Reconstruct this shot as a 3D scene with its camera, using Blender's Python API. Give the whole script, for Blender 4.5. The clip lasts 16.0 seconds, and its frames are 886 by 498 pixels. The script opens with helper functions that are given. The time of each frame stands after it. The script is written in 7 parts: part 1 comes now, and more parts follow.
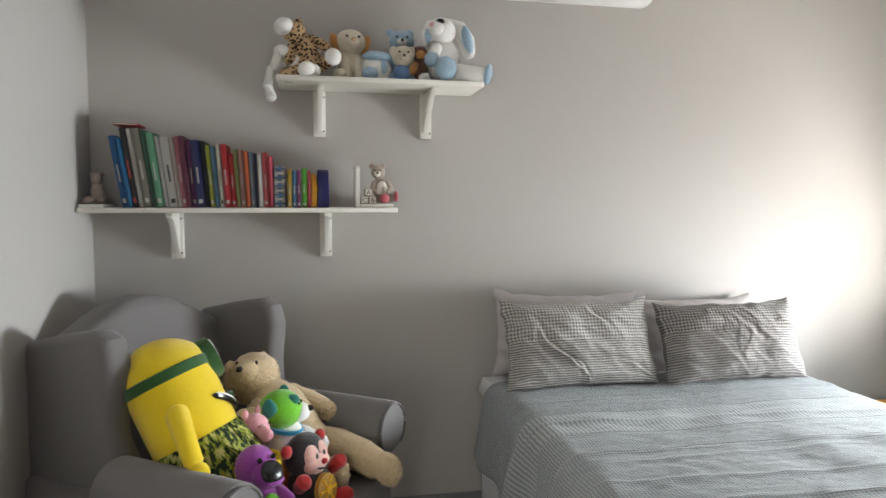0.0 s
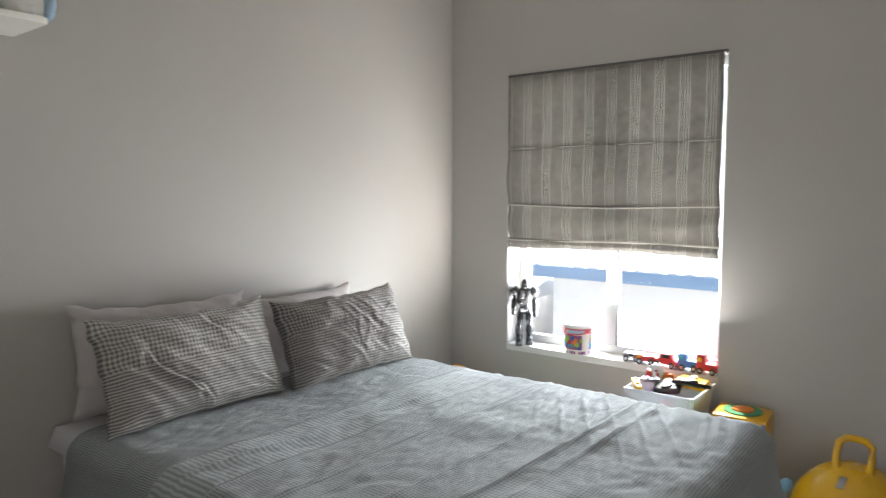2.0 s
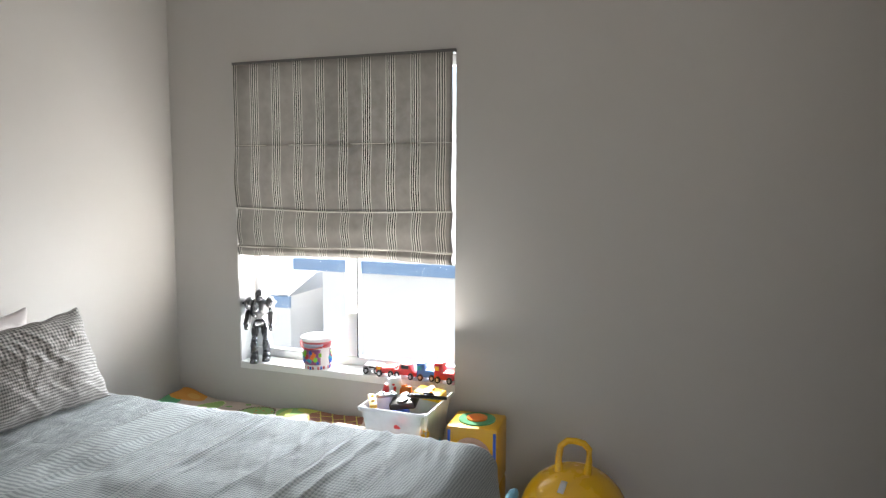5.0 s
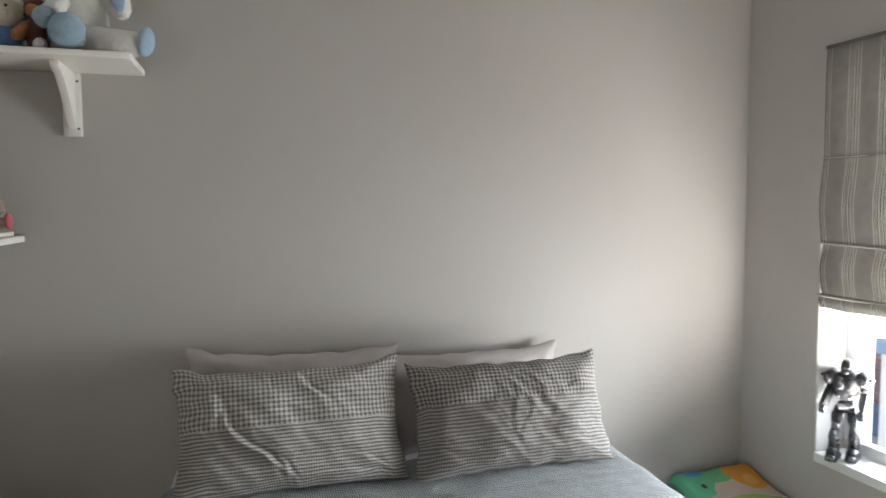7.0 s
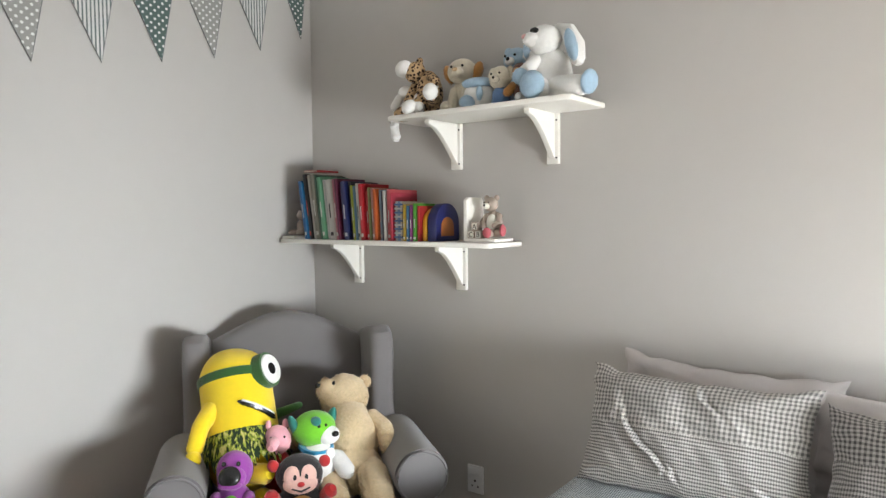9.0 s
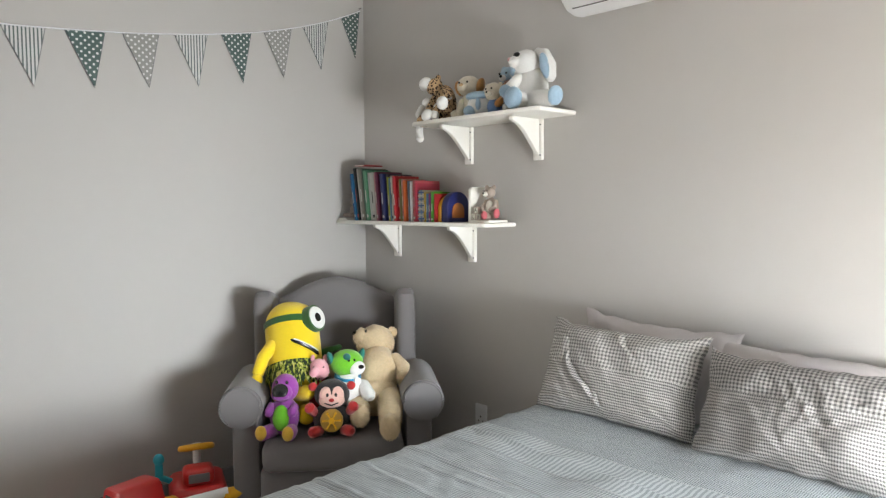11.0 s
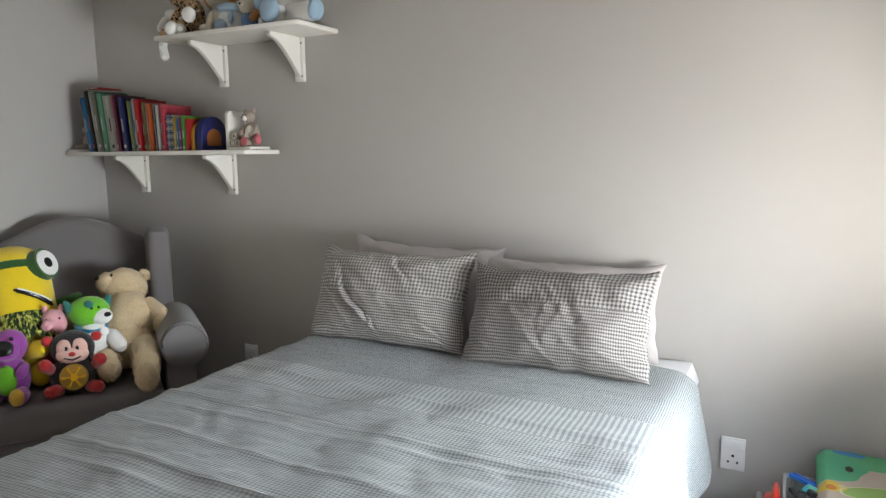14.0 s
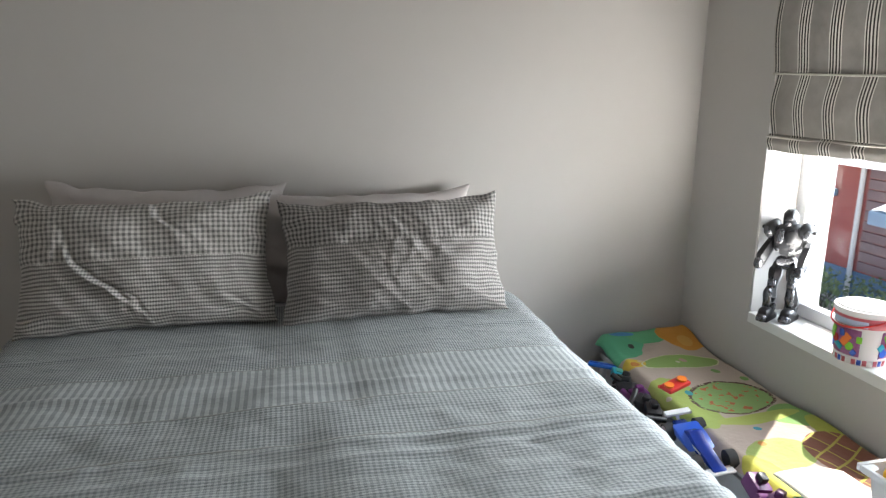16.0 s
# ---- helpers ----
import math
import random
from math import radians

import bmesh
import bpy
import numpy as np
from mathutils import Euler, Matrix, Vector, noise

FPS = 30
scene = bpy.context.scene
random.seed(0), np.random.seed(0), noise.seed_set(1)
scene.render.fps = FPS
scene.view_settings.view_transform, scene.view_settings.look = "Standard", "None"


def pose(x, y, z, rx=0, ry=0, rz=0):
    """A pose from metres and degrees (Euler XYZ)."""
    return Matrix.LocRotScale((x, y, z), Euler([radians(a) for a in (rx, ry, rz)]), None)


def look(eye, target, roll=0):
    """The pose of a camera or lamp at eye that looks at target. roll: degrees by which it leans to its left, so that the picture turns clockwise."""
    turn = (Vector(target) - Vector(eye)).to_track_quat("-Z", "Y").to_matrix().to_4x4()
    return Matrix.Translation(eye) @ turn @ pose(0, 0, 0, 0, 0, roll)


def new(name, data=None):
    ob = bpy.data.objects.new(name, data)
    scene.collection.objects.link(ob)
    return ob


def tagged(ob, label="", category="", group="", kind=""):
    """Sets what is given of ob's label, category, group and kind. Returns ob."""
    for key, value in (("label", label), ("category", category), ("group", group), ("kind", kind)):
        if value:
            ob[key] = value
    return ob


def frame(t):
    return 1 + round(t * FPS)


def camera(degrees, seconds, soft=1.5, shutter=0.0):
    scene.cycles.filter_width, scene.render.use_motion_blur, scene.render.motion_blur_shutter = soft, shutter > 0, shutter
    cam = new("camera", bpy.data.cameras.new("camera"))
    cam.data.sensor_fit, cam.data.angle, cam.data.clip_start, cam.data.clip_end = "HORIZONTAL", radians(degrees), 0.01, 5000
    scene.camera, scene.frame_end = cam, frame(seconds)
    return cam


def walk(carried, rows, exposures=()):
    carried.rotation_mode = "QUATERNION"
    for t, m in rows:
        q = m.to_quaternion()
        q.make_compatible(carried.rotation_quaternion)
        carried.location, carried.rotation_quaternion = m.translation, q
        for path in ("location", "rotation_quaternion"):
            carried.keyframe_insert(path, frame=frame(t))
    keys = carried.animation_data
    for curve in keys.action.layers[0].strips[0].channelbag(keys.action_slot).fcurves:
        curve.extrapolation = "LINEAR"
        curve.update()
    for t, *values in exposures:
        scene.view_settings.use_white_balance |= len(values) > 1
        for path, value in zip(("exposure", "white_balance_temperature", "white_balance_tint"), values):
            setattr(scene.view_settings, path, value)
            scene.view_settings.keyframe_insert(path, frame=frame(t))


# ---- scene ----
cam = camera(66.1, 16.0, soft=1.3, shutter=0.15)
PATH = [
    (0, (0.804, -2.85, 1.41), (1.201, -0.895, 1.265), 0.1),
    (0.5, (0.769, -2.679, 1.411), (1.528, -0.836, 1.243), 0.2),
    (1, (0.726, -2.477, 1.391), (1.693, -0.732, 1.245), 0.1),
    (1.5, (0.685, -2.363, 1.385), (1.874, -0.762, 1.231), 0.2),
    (2, (0.646, -2.298, 1.382), (2.219, -1.072, 1.22), 0.1),
    (2.5, (0.658, -2.327, 1.395), (2.467, -1.498, 1.189), 0.2),
    (3, (0.67, -2.311, 1.379), (2.591, -1.801, 1.155), 0.4),
    (3.2, (0.656, -2.31, 1.373), (2.599, -1.89, 1.149), 0.3),
    (5.3, (1.094, -2.375, 1.471), (2.904, -1.547, 1.275), 0.2),
    (5.5, (1.16, -2.362, 1.464), (2.855, -1.314, 1.288), 0.1),
    (6, (1.358, -2.347, 1.403), (2.722, -0.893, 1.248), -0.0),
    (6.3, (1.439, -2.318, 1.397), (2.625, -0.713, 1.267), 0.0),
    (6.5, (1.59, -2.328, 1.433), (2.557, -0.585, 1.279), -0.1),
    (7, (1.759, -2.233, 1.471), (2.331, -0.322, 1.332), -0.2),
    (7.5, (1.905, -2.15, 1.495), (1.854, -0.154, 1.376), -0.8),
    (8, (1.966, -2.185, 1.515), (1.421, -0.263, 1.419), -0.5),
    (8.5, (2.204, -2.244, 1.515), (1.279, -0.473, 1.421), -0.4),
    (9, (2.497, -2.247, 1.481), (1.286, -0.658, 1.381), -0.5),
    (9.5, (2.731, -2.28, 1.463), (1.343, -0.846, 1.33), -0.5),
    (9.7, (2.814, -2.305, 1.447), (1.37, -0.928, 1.305), -0.3),
    (11.8, (3.352, -2.529, 1.506), (1.929, -1.128, 1.397), -0.2),
    (12, (3.354, -2.533, 1.524), (1.997, -1.066, 1.44), -0.5),
    (12.5, (3.347, -2.536, 1.511), (2.16, -0.926, 1.49), -0.5),
    (13, (3.298, -2.479, 1.441), (2.235, -0.784, 1.435), -0.5),
    (13.5, (3.239, -2.45, 1.39), (2.268, -0.704, 1.289), -0.7),
    (14, (3.186, -2.4, 1.357), (2.292, -0.633, 1.077), -0.6),
    (14.5, (3.073, -2.291, 1.361), (2.306, -0.491, 0.948), -0.4),
    (15, (2.857, -2.266, 1.363), (2.443, -0.369, 0.881), -0.3),
    (15.5, (2.56, -2.244, 1.348), (2.644, -0.303, 0.87), -0.2),
    (16, (2.264, -2.16, 1.299), (2.698, -0.266, 0.823), 0.1),
]
walk(cam, [(t, look(eye, target, roll)) for t, eye, target, roll in PATH],
     exposures=[(0, 1.70), (0.5, 1.51), (1, 1.36), (2, 1.06), (3, 1.27), (5.3, 1.04), (6, 0.72), (6.6, 0.72), (7.5, 1.42), (8.5, 1.96), (9.5, 1.97), (11.8, 1.63), (12.4, 1.47), (13, 1.40), (14, 1.17), (14.5, 1.15), (15.2, 0.81), (16, 0.69)])

# ---- light ----
SUN_DIR = Vector((-0.26, -0.22, -0.47)).normalized()
world = bpy.data.worlds.new("sky")
scene.world = world
world.use_nodes = True
sky = world.node_tree.nodes.new("ShaderNodeTexSky")
sky.sky_type = 'NISHITA'
sky.sun_disc = False
sky.sun_elevation = math.asin(-SUN_DIR.z)
sky.sun_rotation = math.atan2(-SUN_DIR.x, -SUN_DIR.y)
world.node_tree.links.new(sky.outputs[0], world.node_tree.nodes["Background"].inputs[0])
world.node_tree.nodes["Background"].inputs[1].default_value = 0.15

sun = bpy.data.lights.new("sun", 'SUN')
sun.energy, sun.angle, sun.color = 5.0, radians(0.5), (1.0, 0.95, 0.88)
new("sun", sun).matrix_world = look((12, -2, 12), Vector((12, -2, 12)) + SUN_DIR)

# skylight through the window
glow = bpy.data.lights.new("window_skylight", 'AREA')
glow.shape, glow.size, glow.size_y = 'RECTANGLE', 1.2, 1.8
glow.energy, glow.color, glow.spread = 64.0, (0.86, 0.94, 1.0), radians(115)
new("window_skylight", glow).matrix_world = look((4.45, -0.88, 1.30), (0.0, -1.0, 0.95))
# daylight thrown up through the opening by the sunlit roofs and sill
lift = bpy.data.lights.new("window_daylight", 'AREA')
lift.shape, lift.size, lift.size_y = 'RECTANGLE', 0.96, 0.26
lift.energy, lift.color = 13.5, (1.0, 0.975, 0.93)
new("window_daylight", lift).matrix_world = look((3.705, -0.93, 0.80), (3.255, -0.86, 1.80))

# fill lamp in a doorway added out of view
door_fill = bpy.data.lights.new("doorway_daylight", 'AREA')
door_fill.shape, door_fill.size, door_fill.size_y = 'RECTANGLE', 0.78, 1.9
door_fill.energy, door_fill.color = 4.8, (1.0, 0.92, 0.82)
new("doorway_daylight", door_fill).matrix_world = look((-0.06, -3.21, 1.06), (3.6, -1.9, 0.95))


# ---- material helpers ----
def nodes_of(name, rough=0.6, metal=0.0):
    m = bpy.data.materials.new(name)
    m.use_nodes = True
    b = m.node_tree.nodes["Principled BSDF"]
    b.inputs["Roughness"].default_value = rough
    b.inputs["Metallic"].default_value = metal
    return m, m.node_tree, b


def node(nt, kind, **values):
    n = nt.nodes.new(kind)
    for k, v in values.items():
        n.inputs[k.replace("_", " ")].default_value = v
    return n


def calc(nt, op, a, b=0.0, c=None):
    n = nt.nodes.new("ShaderNodeMath")
    n.operation = op
    for i, v in enumerate((a, b) if c is None else (a, b, c)):
        if isinstance(v, (int, float)):
            n.inputs[i].default_value = v
        else:
            nt.links.new(v, n.inputs[i])
    return n.outputs[0]


def blend(nt, f, a, b, mode='MIX'):
    n = nt.nodes.new("ShaderNodeMix")
    n.data_type, n.blend_type = 'RGBA', mode
    for sock, v in ((n.inputs[0], f), (n.inputs[6], a), (n.inputs[7], b)):
        if isinstance(v, (int, float)):
            sock.default_value = v
        elif isinstance(v, tuple):
            sock.default_value = (*v[:3], 1)
        else:
            nt.links.new(v, sock)
    return n.outputs[2]


def coords(nt, which="Object"):
    return nt.nodes.new("ShaderNodeTexCoord").outputs[which]


def noisy(nt, vec, scale, detail=4.0, rough=0.55):
    n = node(nt, "ShaderNodeTexNoise", Scale=scale, Detail=detail, Roughness=rough)
    nt.links.new(vec, n.inputs["Vector"])
    return n.outputs[0]


def relief(nt, b, height, strength=0.3, distance=0.002):
    n = node(nt, "ShaderNodeBump", Strength=strength, Distance=distance)
    nt.links.new(height, n.inputs["Height"])
    nt.links.new(n.outputs[0], b.inputs["Normal"])


def paint(name, col, rough=0.6, metal=0.0, vary=0.12, big=3.0, fine=120.0, bump=0.15, dist=0.001, coat=0.0):
    """A plain surface with two scales of variation and fine relief."""
    m, nt, b = nodes_of(name, rough, metal)
    v = coords(nt)
    lo, hi = noisy(nt, v, big), noisy(nt, v, fine, 3.0)
    mixed = calc(nt, 'ADD', calc(nt, 'MULTIPLY', lo, 0.7), calc(nt, 'MULTIPLY', hi, 0.3))
    dark = tuple(c * (1 - vary) for c in col)
    light = tuple(min(1.0, c * (1 + vary)) for c in col)
    nt.links.new(blend(nt, mixed, dark, light), b.inputs["Base Color"])
    nt.links.new(calc(nt, 'ADD', rough - 0.08, calc(nt, 'MULTIPLY', lo, 0.16)), b.inputs["Roughness"])
    b.inputs["Coat Weight"].default_value = coat
    if bump:
        relief(nt, b, hi, bump, dist)
    return m


def plush(name, col, fine=260.0, vary=0.22):
    """Short pile: clumps, finer tufts and a soft sheen."""
    m, nt, b = nodes_of(name, 0.95)
    v = coords(nt)
    lo, mid, hi = noisy(nt, v, 16.0, 4.0), noisy(nt, v, 75.0, 4.0, 0.65), noisy(nt, v, fine, 4.0, 0.7)
    f = calc(nt, 'ADD', calc(nt, 'MULTIPLY', lo, 0.25), calc(nt, 'ADD', calc(nt, 'MULTIPLY', mid, 0.45), calc(nt, 'MULTIPLY', hi, 0.30)))
    ramp = nt.nodes.new("ShaderNodeMapRange")
    ramp.inputs[1].default_value, ramp.inputs[2].default_value = 0.22, 0.78
    nt.links.new(f, ramp.inputs[0])
    nt.links.new(blend(nt, ramp.outputs[0], tuple(c * (1 - vary) for c in col), tuple(min(1, c * (1 + vary * 0.8)) for c in col)), b.inputs["Base Color"])
    b.inputs["Sheen Weight"].default_value = 0.35
    b.inputs["Sheen Roughness"].default_value = 0.5
    relief(nt, b, f, 0.7, 0.006)
    return m


def fabric(name, col, weave=900.0, vary=0.10, bump=0.35):
    m, nt, b = nodes_of(name, 0.9)
    v = coords(nt)
    lo, hi = noisy(nt, v, 6.0, 5.0), noisy(nt, v, weave, 2.0)
    f = calc(nt, 'ADD', calc(nt, 'MULTIPLY', lo, 0.6), calc(nt, 'MULTIPLY', hi, 0.4))
    nt.links.new(blend(nt, f, tuple(c * (1 - vary) for c in col), tuple(min(1, c * (1 + vary)) for c in col)), b.inputs["Base Color"])
    b.inputs["Sheen Weight"].default_value = 0.2
    relief(nt, b, hi, bump, 0.001)
    return m


def wave01(nt, x, period, duty=0.5):
    """1 on the first part of every period, else 0."""
    fr = calc(nt, 'FRACT', calc(nt, 'DIVIDE', x, period))
    return calc(nt, 'LESS_THAN', fr, duty)


def linen(name, bands, light, dark, warm=None):
    """Woven cotton in bands: (from v, to v, u period, v period, strength of u stripes, of v stripes)."""
    m, nt, b = nodes_of(name, 0.88)
    uv = nt.nodes.new("ShaderNodeSeparateXYZ")
    nt.links.new(coords(nt, "UV"), uv.inputs[0])
    u, v = uv.outputs[0], uv.outputs[1]
    total = None
    for lo, hi, pu, pv, su, sv in bands:
        inside = calc(nt, 'MULTIPLY', calc(nt, 'GREATER_THAN', v, lo), calc(nt, 'LESS_THAN', v, hi))
        a = calc(nt, 'ADD', calc(nt, 'MULTIPLY', wave01(nt, u, pu), su), calc(nt, 'MULTIPLY', wave01(nt, v, pv), sv))
        a = calc(nt, 'MULTIPLY', a, inside)
        total = a if total is None else calc(nt, 'ADD', total, a)
    o = coords(nt)
    worn = noisy(nt, o, 9.0, 5.0)
    thread = noisy(nt, o, 700.0, 2.0)
    shade = calc(nt, 'ADD', calc(nt, 'MULTIPLY', worn, 0.10), calc(nt, 'MULTIPLY', thread, 0.10))
    c = blend(nt, calc(nt, 'MINIMUM', total, 1.0), light, dark)
    c = blend(nt, calc(nt, 'ADD', 0.80, shade), (0.0, 0.0, 0.0), c)
    nt.links.new(c, b.inputs["Base Color"])
    b.inputs["Sheen Weight"].default_value = 0.15
    crease = noisy(nt, o, 38.0, 4.0, 0.6)
    mp = node(nt, "ShaderNodeMapping")
    mp.inputs["Scale"].default_value = (9.0, 75.0, 1.0)
    nt.links.new(coords(nt, "UV"), mp.inputs[0])
    crinkle = noisy(nt, mp.outputs[0], 1.0, 4.0, 0.65)
    h = calc(nt, 'ADD', calc(nt, 'MULTIPLY', crease, 0.6), calc(nt, 'MULTIPLY', crinkle, 0.7))
    pucker = calc(nt, 'MULTIPLY', calc(nt, 'MINIMUM', total, 1.0), -0.25)
    relief(nt, b, calc(nt, 'ADD', calc(nt, 'ADD', h, pucker), calc(nt, 'MULTIPLY', thread, 0.15)), 0.6, 0.006)
    return m


def wall_paint(name, col):
    m, nt, b = nodes_of(name, 0.62)
    v = coords(nt)
    big, mid, fine = noisy(nt, v, 1.3, 4.0), noisy(nt, v, 14.0, 4.0), noisy(nt, v, 230.0, 3.0)
    f = calc(nt, 'ADD', calc(nt, 'MULTIPLY', big, 0.6), calc(nt, 'MULTIPLY', mid, 0.4))
    nt.links.new(blend(nt, f, tuple(c * 0.955 for c in col), tuple(c * 1.045 for c in col)), b.inputs["Base Color"])
    relief(nt, b, calc(nt, 'ADD', calc(nt, 'MULTIPLY', fine, 0.5), mid), 0.22, 0.0016)
    return m


def wood(name, dark, light, along='Z', scale=1.0, rough=0.5):
    m, nt, b = nodes_of(name, rough)
    mp = node(nt, "ShaderNodeMapping")
    s = {'X': (0.6, 14, 14), 'Y': (14, 0.6, 14), 'Z': (14, 14, 0.6)}[along]
    mp.inputs["Scale"].default_value = tuple(k * scale for k in s)
    nt.links.new(coords(nt), mp.inputs[0])
    g = noisy(nt, mp.outputs[0], 2.2, 6.0, 0.6)
    fine = noisy(nt, mp.outputs[0], 12.0, 3.0)
    f = calc(nt, 'ADD', calc(nt, 'MULTIPLY', g, 0.75), calc(nt, 'MULTIPLY', fine, 0.25))
    ramp = nt.nodes.new("ShaderNodeMapRange")
    ramp.inputs[1].default_value, ramp.inputs[2].default_value = 0.32, 0.68
    nt.links.new(f, ramp.inputs[0])
    nt.links.new(blend(nt, ramp.outputs[0], dark, light), b.inputs["Base Color"])
    relief(nt, b, f, 0.2, 0.001)
    return m


# ---- materials ----
WALL = wall_paint("grey_wall_paint", (0.476, 0.454, 0.430))
WHITE_WALL = wall_paint("white_plaster", (0.72, 0.715, 0.70))
CEIL = wall_paint("ceiling_white", (0.80, 0.80, 0.79))
WHITE = paint("white_enamel", (0.80, 0.775, 0.715), 0.42, vary=0.05, bump=0.1)
SKIRT = paint("grey_skirting", (0.20, 0.205, 0.21), 0.5, vary=0.08)
GREY_CLOTH = fabric("grey_upholstery", (0.165, 0.154, 0.153))
DARK_WOOD = wood("dark_wood", (0.02, 0.013, 0.01), (0.05, 0.032, 0.022))
WARDROBE = wood("wardrobe_veneer", (0.045, 0.036, 0.030), (0.155, 0.125, 0.105), 'Z', 0.55, 0.45)
STEEL = paint("brushed_steel", (0.42, 0.40, 0.38), 0.42, 1.0, vary=0.12)
SCREW = paint("dark_screw", (0.05, 0.05, 0.05), 0.45, 0.6)
PLASTIC_W = paint("white_plastic", (0.80, 0.80, 0.80), 0.38, vary=0.03, bump=0.04)
BLACK_GLOSS = paint("black_gloss", (0.012, 0.012, 0.013), 0.12, vary=0.2, bump=0.0, coat=0.6)
MIRROR_GREY = paint("grey_mirror_panel", (0.085, 0.095, 0.092), 0.10, 0.35, vary=0.05, bump=0.0, coat=0.8)
BLACK = paint("black_plastic", (0.015, 0.015, 0.016), 0.4, vary=0.25)
SILVER = paint("silver_plastic", (0.42, 0.42, 0.44), 0.3, 0.6, vary=0.15)
RED = paint("red_plastic", (0.60, 0.022, 0.020), 0.32, vary=0.12, coat=0.3)
YELLOW = paint("yellow_plastic", (0.80, 0.43, 0.012), 0.38, vary=0.08, coat=0.2)
BLUE = paint("blue_plastic", (0.02, 0.10, 0.55), 0.3, vary=0.12, coat=0.3)
TEAL = paint("teal_plastic", (0.02, 0.38, 0.48), 0.35, vary=0.12)
LIME = paint("lime_plastic", (0.22, 0.62, 0.03), 0.4, vary=0.1)
ORANGE = paint("orange_plastic", (0.80, 0.20, 0.02), 0.4, vary=0.1)
PURPLE_P = paint("purple_plastic", (0.12, 0.02, 0.12), 0.4, vary=0.2)
PAPER = paint("page_paper", (0.72, 0.69, 0.61), 0.85, vary=0.08, fine=400)
SHEET = fabric("white_sheet", (0.74, 0.73, 0.75), vary=0.04)
PLAIN_CASE = fabric("plain_pillowcase", (0.50, 0.462, 0.452), vary=0.05)
ALU = paint("white_aluminium", (0.70, 0.71, 0.72), 0.35, 0.0, vary=0.04)
RUBBER = paint("black_rubber", (0.02, 0.02, 0.021), 0.6)

COVER = linen("cover_linen", [
    (-9.0, 0.665, 0.0065, 0.0085, 0.55, 0.42),
    (0.665, 0.86, 0.0165, 0.0060, 0.50, 0.10),
    (0.86, 1.02, 0.0100, 0.0100, 0.42, 0.36),
    (1.02, 1.40, 0.0105, 0.0080, 0.32, 0.36),
    (1.40, 1.60, 0.0140, 0.0100, 0.30, 0.28),
    (1.60, 9.0, 0.0085, 0.0085, 0.34, 0.36)], (0.49, 0.525, 0.53), (0.10, 0.116, 0.128))
CASE = linen("striped_pillowcase", [
    (-1.0, 0.185, 0.0068, 0.0098, 0.34, 0.62),
    (0.185, 9.0, 0.0135, 0.0135, 0.46, 0.44)], (0.60, 0.575, 0.535), (0.095, 0.09, 0.09))
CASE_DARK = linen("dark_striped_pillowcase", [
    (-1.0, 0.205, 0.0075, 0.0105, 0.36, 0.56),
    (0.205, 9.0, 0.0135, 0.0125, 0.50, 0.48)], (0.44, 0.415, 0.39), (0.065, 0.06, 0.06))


# ---- mesh helpers ----
def thing(name, label, category, m=None, group="", kind=""):
    e = new(name)
    e.empty_display_size = 0.05
    if m is not None:
        e.matrix_basis = m
    return tagged(e, label, category, group, kind)


def mesh_of(name, bm, mats, smooth=True):
    bmesh.ops.recalc_face_normals(bm, faces=bm.faces)
    me = bpy.data.meshes.new(name)
    bm.to_mesh(me)
    bm.free()
    for k in (mats if isinstance(mats, (list, tuple)) else [mats]):
        me.materials.append(k)
    if smooth:
        for p in me.polygons:
            p.use_smooth = True
        me.set_sharp_from_angle(angle=radians(38))
    return me


def part(name, bm, material, parent, label="", smooth=True):
    ob = new(name, mesh_of(name, bm, material, smooth))
    ob.parent = parent
    return tagged(ob, label)


def solo(name, bm, material, label, category, m=None, group="", kind="", smooth=True):
    ob = new(name, mesh_of(name, bm, material, smooth))
    if m is not None:
        ob.matrix_basis = m
    return tagged(ob, label, category, group, kind)


def add(bm, other, m=None, mat=0):
    """Joins the bmesh other into bm."""
    if m is not None:
        bmesh.ops.transform(other, matrix=m, verts=other.verts)
    for f in other.faces:
        f.material_index = mat
    tmp = bpy.data.meshes.new("tmp")
    other.to_mesh(tmp)
    other.free()
    bm.from_mesh(tmp)
    bpy.data.meshes.remove(tmp)
    return bm


def box(bm, lo, hi, bevel=0.0, mat=0, m=None, seg=2):
    b = bmesh.new()
    bmesh.ops.create_cube(b, size=1.0)
    lo, hi = Vector(lo), Vector(hi)
    size, mid = hi - lo, (hi + lo) / 2
    for v in b.verts:
        v.co = Vector((v.co.x * size.x, v.co.y * size.y, v.co.z * size.z)) + mid
    if bevel:
        bmesh.ops.bevel(b, geom=b.edges[:], offset=bevel, segments=seg, profile=0.5, affect='EDGES')
    return add(bm, b, m, mat)


def blob(bm, c, r, mat=0, rot=(0, 0, 0), seg=20, lump=0.0, power=1.0):
    """An ellipsoid, lumpy if wanted; power under 1 makes it boxier."""
    b = bmesh.new()
    bmesh.ops.create_uvsphere(b, u_segments=seg, v_segments=max(8, seg * 2 // 3), radius=1.0)
    r = r if isinstance(r, (tuple, list)) else (r, r, r)
    for v in b.verts:
        p = v.co.copy()
        if power != 1.0:
            p = Vector([math.copysign(abs(k) ** power, k) for k in p])
        if lump:
            p *= 1 + lump * noise.noise(v.co * 2.3 + Vector(c) * 9)
        v.co = Vector((p.x * r[0], p.y * r[1], p.z * r[2]))
    return add(bm, b, pose(*c, *rot), mat)


